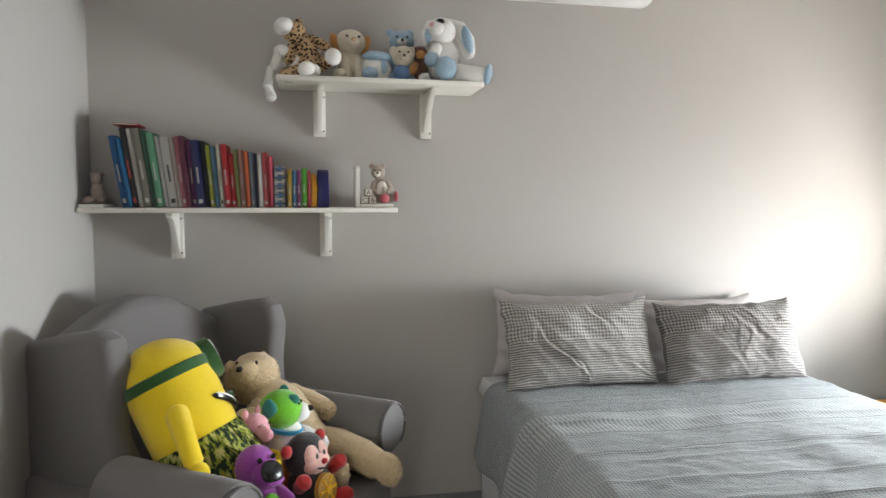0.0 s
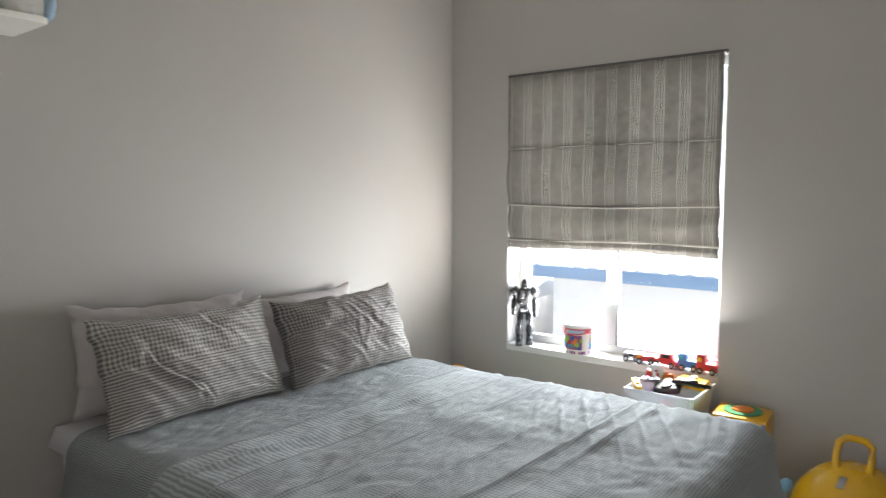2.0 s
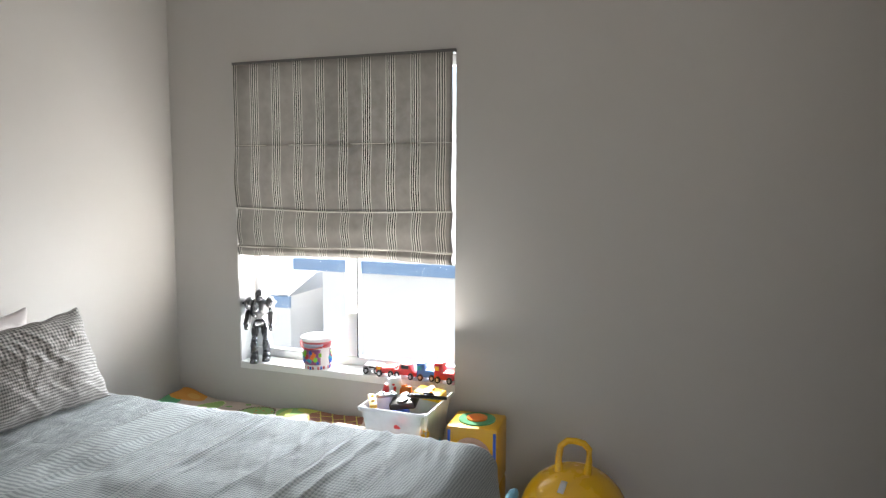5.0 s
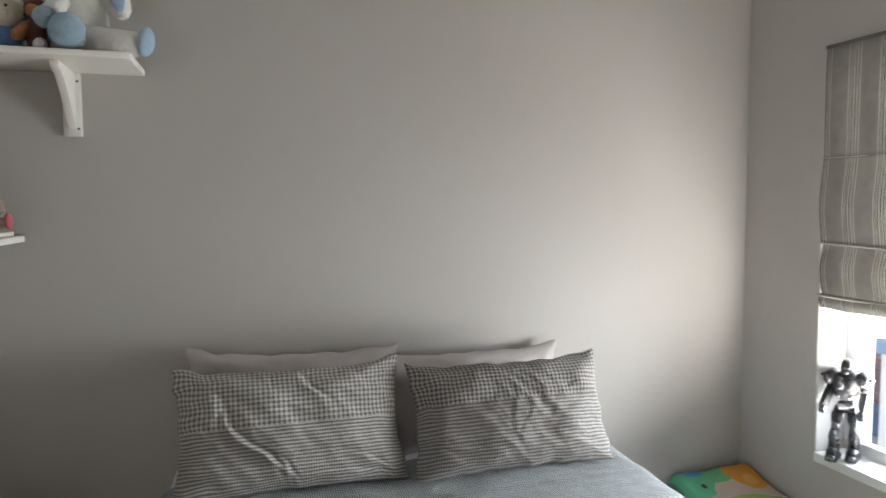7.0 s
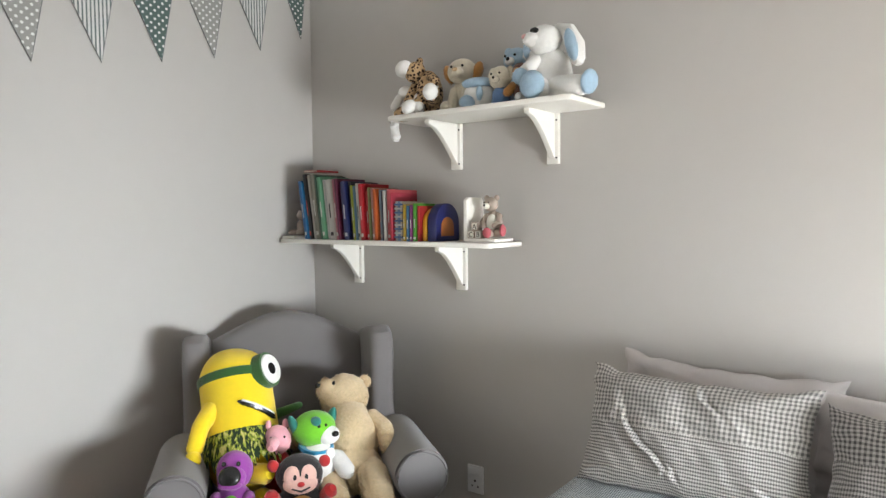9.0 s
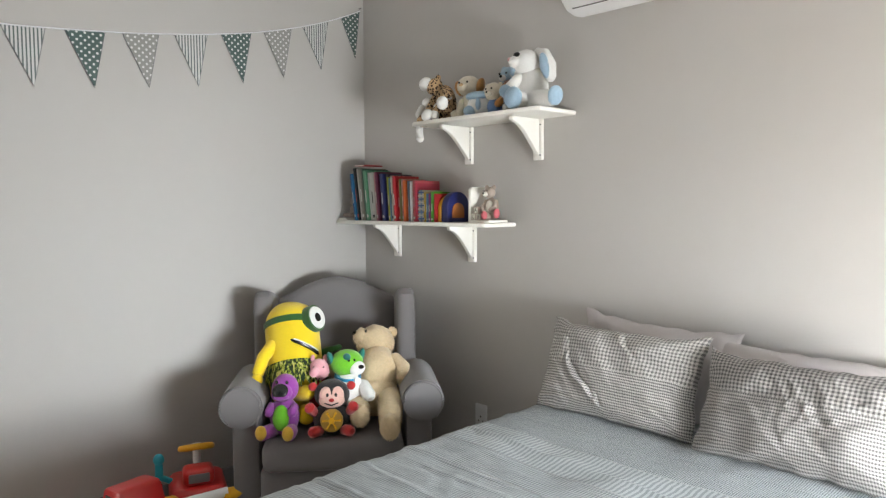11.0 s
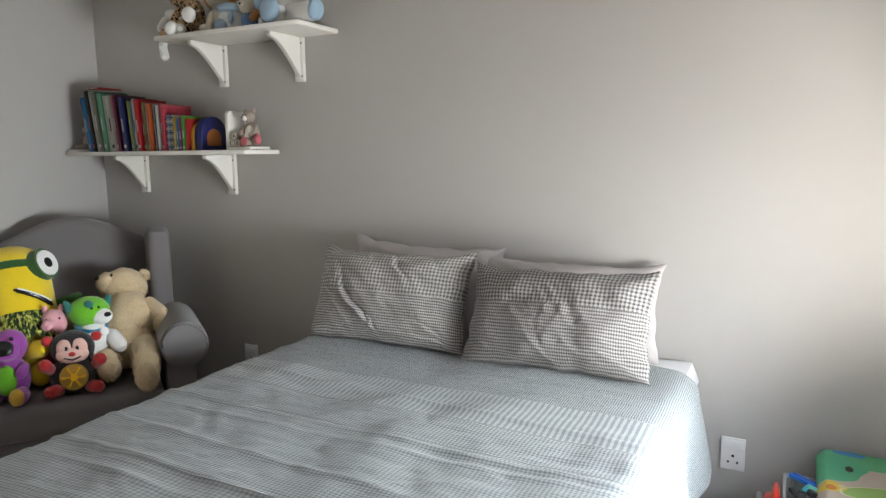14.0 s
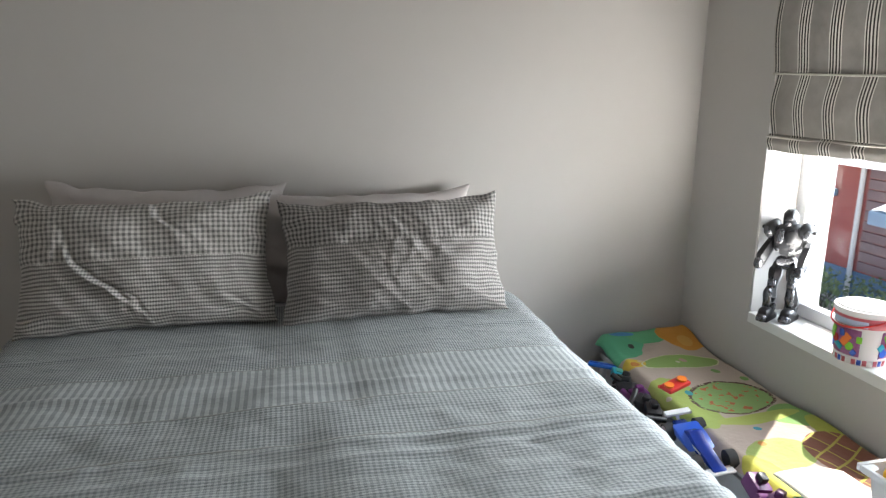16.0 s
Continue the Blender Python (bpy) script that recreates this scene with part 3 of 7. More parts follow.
def pillow(name, width, height, fat, m, material, label, seed, group, creases=0.010, pulls=(), pull=1.0):
    """Two puffed faces with pulled-out corners; local x across, z up, y to the front (negative)."""
    me = bmesh.new()
    rnd = random.Random(int(seed))
    folds = [(rnd.uniform(-.75, .75), rnd.uniform(-.7, .7), math.pi / 2 + rnd.uniform(-.7, .7), rnd.uniform(.35, .8), creases * rnd.uniform(.25, .75)) for _ in range(9)]
    pulls = [(cx, cz, radians(deg), ln, dep, wd) for cx, cz, deg, ln, dep, wd in pulls]
    for sgn in (-1, 1):
        def place(a, t):
            x, z = a * 2 - 1, t * 2 - 1
            e = (1 - abs(x) ** 3.2) * (1 - abs(z) ** 3.0)
            puff = fat * max(0.0, e) ** 0.55
            inx = 1 - 0.075 * (1 - z * z) * abs(x) ** 3 + 0.02 * noise.noise(Vector((z * 2.5, seed, x))) * abs(x) ** 3
            inz = 1 - (0.15 if z > 0 else 0.06) * (1 - abs(x) ** 2.6) * abs(z) ** 3 + (0.05 * noise.noise(Vector((x * 2.2, seed, 4))) + 0.02 * noise.noise(Vector((x * 6, seed, 7)))) * max(0.0, z) ** 3
            wr = 0.0
            if sgn < 0:
                q = Vector((x * 1.7, z * 1.5, seed))
                wr = creases * noise.noise(q * 1.6) * 1.3
                ang = noise.noise(Vector((x * 1.1, z * 0.7, seed + 5)))
                wr += creases * 1.1 * abs(noise.noise(Vector((x * 4.2 + z * 2.6 + ang, z * 1.1 - x * 0.5, seed + 2)))) * -1.6
                wr += creases * 0.5 * noise.noise(Vector((x * 9 + z * 3, z * 3, seed + 9)))
                for cx, cz, ang_, ln, dep in folds:
                    ca, sa = math.cos(ang_), math.sin(ang_)
                    du, dv = (x - cx) * ca + (z - cz) * sa, -(x - cx) * sa + (z - cz) * ca
                    dv += 0.10 * math.sin(du * 5 + cx * 9)
                    wr += 0.4 * dep * math.exp(-(dv / 0.045) ** 2) * math.exp(-(du / ln) ** 2) - 0.25 * dep * math.exp(-((dv - 0.09) / 0.05) ** 2) * math.exp(-(du / ln) ** 2)
                for cx, cz, ang_, ln, dep, wd in pulls:
                    ca, sa = math.cos(ang_), math.sin(ang_)
                    du, dv = (x - cx) * ca + (z - cz) * sa, -(x - cx) * sa + (z - cz) * ca
                    dv += 0.05 * math.sin(du * 6 + cx * 9) + 0.03 * noise.noise(Vector((du * 6, cz * 3, seed)))
                    f_ = math.exp(-(du / ln) ** 2)
                    wr += pull * dep * f_ * (1 / (1 + (dv / wd) ** 2) - 0.9 * math.exp(-((dv - 1.9 * wd) / (0.9 * wd)) ** 2))
                wr += creases * 0.30 * (0.3 - abs(noise.noise(Vector((x * 13 + z * 4, z * 7 - x * 3, seed + 4)))))
                wr *= max(0.0, e) ** 0.3
            edge = 0.008 * noise.noise(Vector((x * 5, z * 5, seed))) * (1 - max(0, e))
            return (x * width / 2 * inx + edge, sgn * (puff + wr * 1.0) + 0.012 * noise.noise(Vector((x * 3, z * 3, seed))), (z * inz * 0.5 + 0.5) * height + edge)
        k = cloth(150, 96, place, lambda a, t: (a * width, t * height))
        tmp = bpy.data.meshes.new("tmp"); k.to_mesh(tmp); k.free(); me.from_mesh(tmp); bpy.data.meshes.remove(tmp)
    bmesh.ops.remove_doubles(me, verts=[v for v in me.verts], dist=0.0004)
    return solo(name, me, material, label, "pillow", m, group=group)


PG = "pillows on the bed"
pillow("pillow", 0.665, 0.368, 0.062, pose(1.912, -0.100, 0.652, -9, 2.0, 0), PLAIN_CASE, "plain pale mauve-grey pillow leaning on the wall", 11.0, PG, 0.004)
pillow("pillow", 0.68, 0.345, 0.060, pose(2.495, -0.110, 0.640, -10, 0.2, 2), PLAIN_CASE, "plain pale mauve-grey pillow leaning on the wall", 23.0, PG, 0.004)
pillow("pillow", 0.655, 0.366, 0.088, pose(1.893, -0.345, 0.662, -21, 0, 0.72), CASE, "grey and cream checked and striped pillow, creased", 3.0, PG, 0.0055,
       [(-0.42, -0.15, -66, 0.62, 0.0104, 0.0274), (-0.26, -0.45, -62, 0.48, 0.0104, 0.0245), (-0.12, -0.62, -58, 0.32, 0.008, 0.0216), (-0.66, 0.1, -76, 0.42, 0.0048, 0.0324), (0.1, 0.72, -70, 0.26, 0.0072, 0.0252), (0.17, 0.6, -74, 0.22, 0.0056, 0.0216), (-0.28, 0.82, -80, 0.22, 0.0048, 0.0252),
        (0.72, -0.72, -28, 0.3, 0.008, 0.0324), (0.62, -0.86, -12, 0.34, 0.0072, 0.0288), (-0.78, -0.8, 22, 0.35, 0.008, 0.036), (-0.85, -0.45, 30, 0.22, 0.0056, 0.036), (0.88, 0.1, -85, 0.5, 0.004, 0.036)], 0.9)
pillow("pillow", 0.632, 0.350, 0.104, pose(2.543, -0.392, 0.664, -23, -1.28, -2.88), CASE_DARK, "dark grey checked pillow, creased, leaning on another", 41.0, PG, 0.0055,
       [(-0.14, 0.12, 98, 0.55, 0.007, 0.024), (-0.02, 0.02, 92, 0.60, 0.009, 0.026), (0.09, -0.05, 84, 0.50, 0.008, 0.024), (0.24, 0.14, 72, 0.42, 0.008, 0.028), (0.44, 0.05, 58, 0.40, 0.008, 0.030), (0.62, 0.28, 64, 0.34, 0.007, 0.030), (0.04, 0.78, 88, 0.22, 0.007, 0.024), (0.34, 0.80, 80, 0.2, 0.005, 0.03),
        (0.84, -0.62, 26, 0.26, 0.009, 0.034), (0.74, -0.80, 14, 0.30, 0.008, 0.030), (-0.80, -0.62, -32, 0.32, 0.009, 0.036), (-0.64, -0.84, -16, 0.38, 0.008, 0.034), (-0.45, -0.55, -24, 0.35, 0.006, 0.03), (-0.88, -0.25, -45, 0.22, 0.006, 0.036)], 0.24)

# ---- wing armchair ----
CHAIR = pose(0.50, -0.57, 0.0, 0, 0, -36.5)
chair = thing("wing_armchair", "grey fabric wingback armchair with rolled arms, full of soft toys", "armchair", CHAIR)
bm = bmesh.new(); box(bm, (-0.30, -0.31, 0.14), (0.455, 0.31, 0.345), 0.02)
part("seat_frame", bm, GREY_CLOTH, chair)
bm = bmesh.new(); box(bm, (-0.24, -0.300, 0.335), (0.50, 0.300, 0.470), 0.045, seg=4)
for v in bm.verts:
    if v.co.z > 0.42:
        v.co.z += 0.018 * max(0, 1 - (v.co.y / 0.30) ** 2) * max(0, 1 - ((v.co.x - 0.12) / 0.4) ** 2)
part("seat_cushion", bm, GREY_CLOTH, chair)
arch = [(-0.325, 0.30)] + [(-0.325 + 0.65 * i / 20, 0.965 + 0.115 * math.sin(math.pi * i / 20) ** 1.3) for i in range(21)] + [(0.325, 0.30)]
bm = bmesh.new(); slab(bm, arch, -0.34, -0.205, 'x', 0.035, seg=3, shear=lambda p: (p.x - 0.10 * (p.z - 0.45), p.y, p.z))
part("backrest", bm, GREY_CLOTH, chair)
for s in (-1, 1):
    out = [(-0.36, 0.40), (-0.40, 0.93), (-0.34, 0.99), (-0.20, 1.022), (-0.06, 1.045), (-0.010, 1.022), (0.012, 0.95), (-0.004, 0.82), (0.0, 0.74), (0.05, 0.66), (0.07, 0.40)]
    bm = bmesh.new(); slab(bm, out, min(s * 0.300, s * 0.392), max(s * 0.300, s * 0.392), 'y', 0.028, seg=3)
    part("wing", bm, GREY_CLOTH, chair)
    bm = bmesh.new(); box(bm, (-0.33, min(s * 0.312, s * 0.425), 0.13), (0.435, max(s * 0.312, s * 0.425), 0.60), 0.02)
    arm = part("arm", bm, GREY_CLOTH, chair)
    bm = bmesh.new()
    k = bmesh.new()
    bmesh.ops.create_cone(k, cap_ends=True, segments=28, radius1=0.092, radius2=0.092, depth=0.44)
    bmesh.ops.bevel(k, geom=[e for e in k.edges if e.calc_face_angle(0) > 1.0], offset=0.012, segments=2, affect='EDGES')
    add(bm, k, Matrix.Translation((0.238, s * 0.385, 0.615)) @ pose(0, 0, 0, 0, 90, 0))
    part("arm_roll", bm, GREY_CLOTH, arm)
    bm = bmesh.new()
    ring = [(0.460, s * 0.385 + 0.084 * math.cos(q * math.pi / 14), 0.615 + 0.084 * math.sin(q * math.pi / 14)) for q in range(-4, 19)]
    limb(bm, ring, [0.0042] * len(ring), seg=6)
    part("piping", bm, GREY_CLOTH, arm)
for x in (-0.28, 0.40):
    for y in (-0.34, 0.34):
        bm = bmesh.new(); rod(bm, (x, y, 0.0), (x, y, 0.142), 0.018, 0.028)
        part("leg", bm, DARK_WOOD, chair)

# ---- shelves with brackets ----
def shelf(name, x0, x1, depth, top, brackets, foot, label):
    s = thing(name, label, "shelf", group="white wall shelves")
    bm = bmesh.new()
    out = [(x0, 0.0), (x1, 0.0), (x1 - 0.004, -depth * 0.96), (x1 - 0.02, -depth), (x0 + 0.02, -depth), (x0 + 0.002, -depth * 0.96)]
    slab(bm, out, top - 0.019, top, 'z', 0.004)
    part("board", bm, WHITE, s)
    for bx in brackets:
        bm = bmesh.new()
        box(bm, (bx - 0.024, -0.020, foot), (bx + 0.024, -0.001, top - 0.0195), 0.003)
        b_ = part("bracket", bm, WHITE, s)
        bm = bmesh.new()
        h, d = top - 0.020 - foot, depth * 0.80
        curve = [(-0.0205, top - 0.0205), (-d, top - 0.0205), (-d, top - 0.034), (-d + 0.006, top - 0.040)]
        for i in range(1, 11):
            q = i / 10
            curve.append((-d + 0.006 + (d - 0.03) * q ** 0.92, top - 0.040 - (h - 0.045) * (1 - math.cos(q * math.pi / 2)) ** 0.80))
        curve.append((-0.0205, foot + 0.022))
        slab(bm, curve, bx - 0.011, bx + 0.011, 'x', 0.002)
        part("gusset", bm, WHITE, b_)
        for z in (foot + 0.022, top - 0.045):
            bm = bmesh.new(); rod(bm, (bx + 0.017, -0.0215, z), (bx + 0.017, -0.0195, z), 0.0035, seg=8)
            part("screw", bm, SCREW, b_)
    return s


shelf("wall_shelf", 0.006, 1.165, 0.222, 1.378, (0.311, 0.889), 1.176, "long white painted shelf on two curved brackets, full of books")
shelf("wall_shelf", 0.705, 1.500, 0.256, 1.866, (0.868, 1.304), 1.663, "short white painted shelf on two curved brackets, full of soft toys")

# ---- air conditioner ----
ac = thing("air_conditioner", "white wall air conditioner with a dark mirror front panel", "air conditioner")
AX0, AX1, AZ0, AZ1, AD = 1.525, 2.278, 2.246, 2.53, 0.185
out = [(0.0, AZ0 + 0.006), (-0.06, AZ0), (-0.115, AZ0 + 0.012), (-0.165, AZ0 + 0.055), (-0.172, AZ0 + 0.085), (-0.172, AZ1 - 0.02), (-0.155, AZ1), (0.0, AZ1)]
bm = bmesh.new(); slab(bm, out, AX0, AX1, 'x', 0.012, seg=3)
part("body", bm, PLASTIC_W, ac)
bm = bmesh.new(); box(bm, (AX0 + 0.012, -0.190, AZ0 + 0.092), (AX1 - 0.045, -0.173, AZ1 - 0.012), 0.004)
front = part("front_panel", bm, MIRROR_GREY, ac, "dark grey mirror front panel")
bm = bmesh.new(); box(bm, (AX0 + 0.013, -0.1935, AZ0 + 0.094), (AX1 - 0.046, -0.1905, AZ0 + 0.128), 0.001)
part("band", bm, BLACK_GLOSS, front)
bm = bmesh.new(); box(bm, (AX1 - 0.12, -0.195, AZ0 + 0.106), (AX1 - 0.065, -0.1938, AZ0 + 0.114))
part("lettering_bar", bm, SILVER, front)
bm = bmesh.new(); box(bm, (AX0 + 0.035, -0.195, AZ0 + 0.104), (AX0 + 0.065, -0.1938, AZ0 + 0.112))
part("lettering_bar", bm, SILVER, front)
bm = bmesh.new(); box(bm, (AX0 + 0.05, -0.034, -0.0055), (AX1 - 0.085, 0.034, -0.001), 0.003)
bmesh.ops.transform(bm, matrix=Matrix.Translation((0, -0.1435, AZ0 + 0.0305)) @ pose(0, 0, 0, -41, 0, 0), verts=bm.verts)
part("flap", bm, PLASTIC_W, ac)
for off, thick in ((-0.027, 0.0036), (0.022, 0.0016)):
    bm = bmesh.new(); box(bm, (AX0 + 0.045, off - thick, -0.0072), (AX1 - 0.09, off + thick, 0.002))
    bmesh.ops.transform(bm, matrix=Matrix.Translation((0, -0.1435, AZ0 + 0.0305)) @ pose(0, 0, 0, -41, 0, 0), verts=bm.verts)
    part("slot", bm, BLACK, ac)
for z in (AZ0 + 0.03, AZ0 + 0.17):
    bm = bmesh.new(); box(bm, (AX1 - 0.001, -0.035, z), (AX1 + 0.0015, -0.020, z + 0.045))
    part("side_vent", bm, SILVER, ac)

# small white square near the left end of the front panel
bm = bmesh.new(); box(bm, (AX0 + 0.016, -0.1915, AZ0 + 0.165), (AX0 + 0.030, -0.1902, AZ0 + 0.179), 0.0005)
part("indicator", bm, PLASTIC_W, front)

# ---- hopper ball ----
ball = thing("hopper_ball", "shiny yellow rubber hopper ball with a looped handle", "hopper ball", pose(3.445, -2.005, 0.0))
SHINY_Y = paint("yellow_rubber", (0.80, 0.45, 0.012), 0.28, vary=0.08, bump=0.08, coat=0.25)
bm = bmesh.new(); blob(bm, (0, 0, 0.205), (0.205, 0.205, 0.205), seg=48)
part("ball", bm, SHINY_Y, ball)
bm = bmesh.new()
pts = [(-0.03, 0.055, 0.395), (-0.02, 0.058, 0.44), (-0.01, 0.052, 0.485), (0, 0.03, 0.503), (0, 0, 0.505), (0, -0.03, 0.500), (0, -0.05, 0.48), (-0.01, -0.052, 0.44), (-0.03, -0.048, 0.395)]
limb(bm, pts, [0.016] + [0.0125] * 7 + [0.016], seg=12)
part("handle", bm, SHINY_Y, ball)
bm = bmesh.new(); box(bm, (-0.025, -0.012, 0), (0.025, 0.012, 0.003), 0.001)
bmesh.ops.transform(bm, matrix=look((-0.117, 0.025, 0.375), (0, 0, 0.205)) @ pose(0, 0, 0, 0, 0, 90), verts=bm.verts)
part("label", bm, SILVER, ball)

# ---- bunting ----
DOT_C = (0.66, 0.66, 0.64)


def dotted(name, ground):
    m, nt, b = nodes_of(name, 0.9)
    o = coords(nt)
    mp = node(nt, "ShaderNodeMapping")
    mp.inputs["Rotation"].default_value = (radians(45), 0, 0)
    nt.links.new(o, mp.inputs[0])
    s = nt.nodes.new("ShaderNodeSeparateXYZ")
    nt.links.new(mp.outputs[0], s.inputs[0])
    fy = calc(nt, 'SUBTRACT', calc(nt, 'FRACT', calc(nt, 'DIVIDE', s.outputs[1], 0.023)), 0.5)
    fz = calc(nt, 'SUBTRACT', calc(nt, 'FRACT', calc(nt, 'DIVIDE', s.outputs[2], 0.023)), 0.5)
    d = calc(nt, 'SQRT', calc(nt, 'ADD', calc(nt, 'MULTIPLY', fy, fy), calc(nt, 'MULTIPLY', fz, fz)))
    worn = noisy(nt, o, 300.0, 3.0)
    g = blend(nt, worn, tuple(c * 0.85 for c in ground), tuple(c * 1.15 for c in ground))
    nt.links.new(blend(nt, calc(nt, 'LESS_THAN', d, 0.23), g, DOT_C), b.inputs["Base Color"])
    relief(nt, b, worn, 0.3, 0.001)
    return m


def striped(name):
    m, nt, b = nodes_of(name, 0.9)
    o = coords(nt)
    s = nt.nodes.new("ShaderNodeSeparateXYZ")
    nt.links.new(o, s.inputs[0])
    worn = noisy(nt, o, 300.0, 3.0)
    c = blend(nt, wave01(nt, s.outputs[1], 0.0145, 0.42), (0.62, 0.62, 0.60), (0.115, 0.14, 0.135))
    nt.links.new(blend(nt, calc(nt, 'MULTIPLY', worn, 0.2), c, (0.3, 0.3, 0.3)), b.inputs["Base Color"])
    return m


FLAG_M = [dotted("green_dot_cloth", (0.085, 0.125, 0.115)), striped("ticking_cloth"), dotted("grey_dot_cloth", (0.285, 0.278, 0.262))]


def string_z(y):
    s = -y
    return 2.60 - 0.42 * (1 - math.exp(-s / 0.85)) - 0.035 * min(1.0, s / 1.8) + (0.06 * max(0.0, s - 1.8))


bunting = thing("flag_bunting", "string of grey, green and striped fabric flags along the wall", "bunting")
bm = bmesh.new()
pts = [(0.008, -0.03 - 0.06 * i, string_z(-0.03 - 0.06 * i)) for i in range(48)]
limb(bm, pts, [0.0035] * len(pts), seg=6)
part("string", bm, SHEET, bunting)
for i in range(11):
    y = -0.098 - 0.2355 * i
    wd = 0.164 if i else 0.130
    z0, z1 = string_z(y + wd / 2), string_z(y - wd / 2)
    tip = (y + 0.032, 0.5 * (z0 + z1) - 0.242)
    bm = bmesh.new()
    out = [(y + wd / 2, z0), (y - wd / 2, z1), tip]
    slab(bm, [(a, b_) for a, b_ in out], 0.005, 0.0075, 'x')
    part("flag", bm, FLAG_M[i % 3], bunting, ("dark green flag with white dots", "white and dark striped flag", "grey flag with white dots")[i % 3], smooth=False)
    bm = bmesh.new()
    limb(bm, [(0.008, out[0][0], out[0][1]), (0.008, (out[0][0] + tip[0]) / 2, (out[0][1] + tip[1]) / 2), (0.008, *tip), (0.008, (out[1][0] + tip[0]) / 2, (out[1][1] + tip[1]) / 2), (0.008, out[1][0], out[1][1])], [0.0016] * 5, seg=5)
    part("edge_stitching", bm, SKIRT, bunting)
bm = bmesh.new(); rod(bm, (0.0, -0.028, 2.60), (0.02, -0.028, 2.60), 0.004)
part("nail", bm, STEEL, bunting)

# ---- books on the long shelf ----
SHELF_Z = 1.3785
COVERS = {}


def cover_mat(col):
    key = tuple(round(c, 3) for c in col)
    if key not in COVERS:
        COVERS[key] = paint("book_cover", tuple((c * 0.72) ** 1.12 for c in col), 0.42, vary=0.10, big=18.0, bump=0.05)
    return COVERS[key]


def book(x, width, height, depth, col, lean=0.0, bars=None, back=0.0):
    b = thing("book", "upright children's book with a %s spine" % bars[0], "book", pose(x, -0.205 + back, SHELF_Z, 0, -lean, 0), group="books on the shelf")
    m = cover_mat(col)
    t = min(0.0022, width * 0.2)
    for x0 in (0.0, width - t):
        bm = bmesh.new(); box(bm, (x0, 0.001, 0.0), (x0 + t, depth, height), 0.0006, seg=1)
        part("cover_board", bm, m, b)
    bm = bmesh.new()
    out = [(t, 0.0025)] + [(t + (width - 2 * t) * i / 6, 0.0005 - 0.002 * math.sin(math.pi * i / 6)) for i in range(7)] + [(width - t, 0.0025)]
    slab(bm, out, 0.0, height, 'z')
    part("spine", bm, m, b)
    bm = bmesh.new(); box(bm, (t, 0.003, 0.003), (width - t, depth - 0.004, height - 0.004))
    part("pages", bm, PAPER, b, "cream page block")
    if width > 0.013 and bars[1]:
        bm = bmesh.new(); box(bm, (width * 0.40, -0.0026, height * 0.36), (width * 0.60, -0.0012, height * 0.60))
        part("title_bar", bm, cover_mat(bars[1]), b)
        bm = bmesh.new(); box(bm, (width * 0.25, -0.0025, height * 0.06), (width * 0.75, -0.0012, height * 0.12))
        part("mark", bm, cover_mat(bars[1]), b)


LW, DK = (0.70, 0.69, 0.65), (0.04, 0.04, 0.05)
ROW = [
    (0.020, .262, .16, (0.01, .13, .34), "blue", LW), (0.011, .252, .15, (0.02, .20, .42), "light blue", None), (0.014, .300, .17, (.015, .015, .018), "black", (.6, .1, .08)),
    (0.013, .292, .17, (.62, .61, .57), "white", None), (0.022, .285, .18, (.27, .26, .21), "olive grey", LW), (0.012, .283, .18, (.05, .14, .09), "dark green", None),
    (0.020, .280, .18, (.16, .40, .24), "pale green", LW), (0.012, .268, .17, (.58, .58, .55), "white", None), (0.026, .268, .18, (.66, .65, .61), "white", DK),
    (0.011, .262, .17, (.55, .50, .44), "cream", None), (0.014, .264, .18, (.52, .19, .24), "dusty pink", LW), (0.012, .258, .18, (.16, .03, .07), "wine red", None),
    (0.013, .252, .17, (.26, .08, .22), "plum", LW), (0.024, .248, .18, (.02, .03, .14), "navy blue", LW), (0.013, .240, .17, (.03, .03, .05), "black", None),
    (0.012, .236, .16, (.40, .45, .05), "yellow-green", LW), (0.014, .232, .16, (.10, .22, .32), "grey blue", None), (0.012, .236, .16, (.63, .60, .52), "cream", DK),
    (0.018, .232, .17, (.50, .02, .03), "red", LW), (0.014, .206, .15, (.62, .05, .06), "bright red", LW), (0.012, .220, .16, (.26, .28, .10), "olive", None),
    (0.014, .215, .16, (.55, .30, .27), "salmon", LW), (0.012, .212, .15, (.55, .13, .03), "orange", None), (0.012, .205, .14, (.30, .42, .55), "pale blue", LW),
    (0.009, .198, .14, (.03, .04, .10), "navy", None), (0.012, .205, .15, (.66, .65, .62), "white", None), (0.017, .205, .17, (.62, .13, .14), "coral red", LW), (0.011, .198, .16, (.55, .06, .10), "crimson", None)]
x = 0.156
rb_ = random.Random(12)
for i, (w_, h_, d_, c_, nm_, bar_) in enumerate(ROW):
    book(x + 0.001, w_ * 1.165, h_ * rb_.uniform(0.965, 1.025), d_, c_, max(1.5, 9.5 - 0.30 * i), (nm_, bar_), rb_.uniform(-0.004, 0.016))
    x += w_ * 1.165 + 0.0022
# red and dark books lying across the tall ones
b = thing("book", "thin red picture book lying flat on the upright books", "book", pose(0.125, -0.165, SHELF_Z + 0.3005, 0, 1.0, 0), group="books on the shelf")
bm = bmesh.new(); box(bm, (0.0, 0.0, 0.0), (0.085, 0.13, 0.008), 0.001); part("cover_board", bm, cover_mat((.45, .03, .03)), b)
bm = bmesh.new(); box(bm, (0.002, -0.001, 0.0022), (0.083, 0.0, 0.006)); part("pages", bm, PAPER, b)
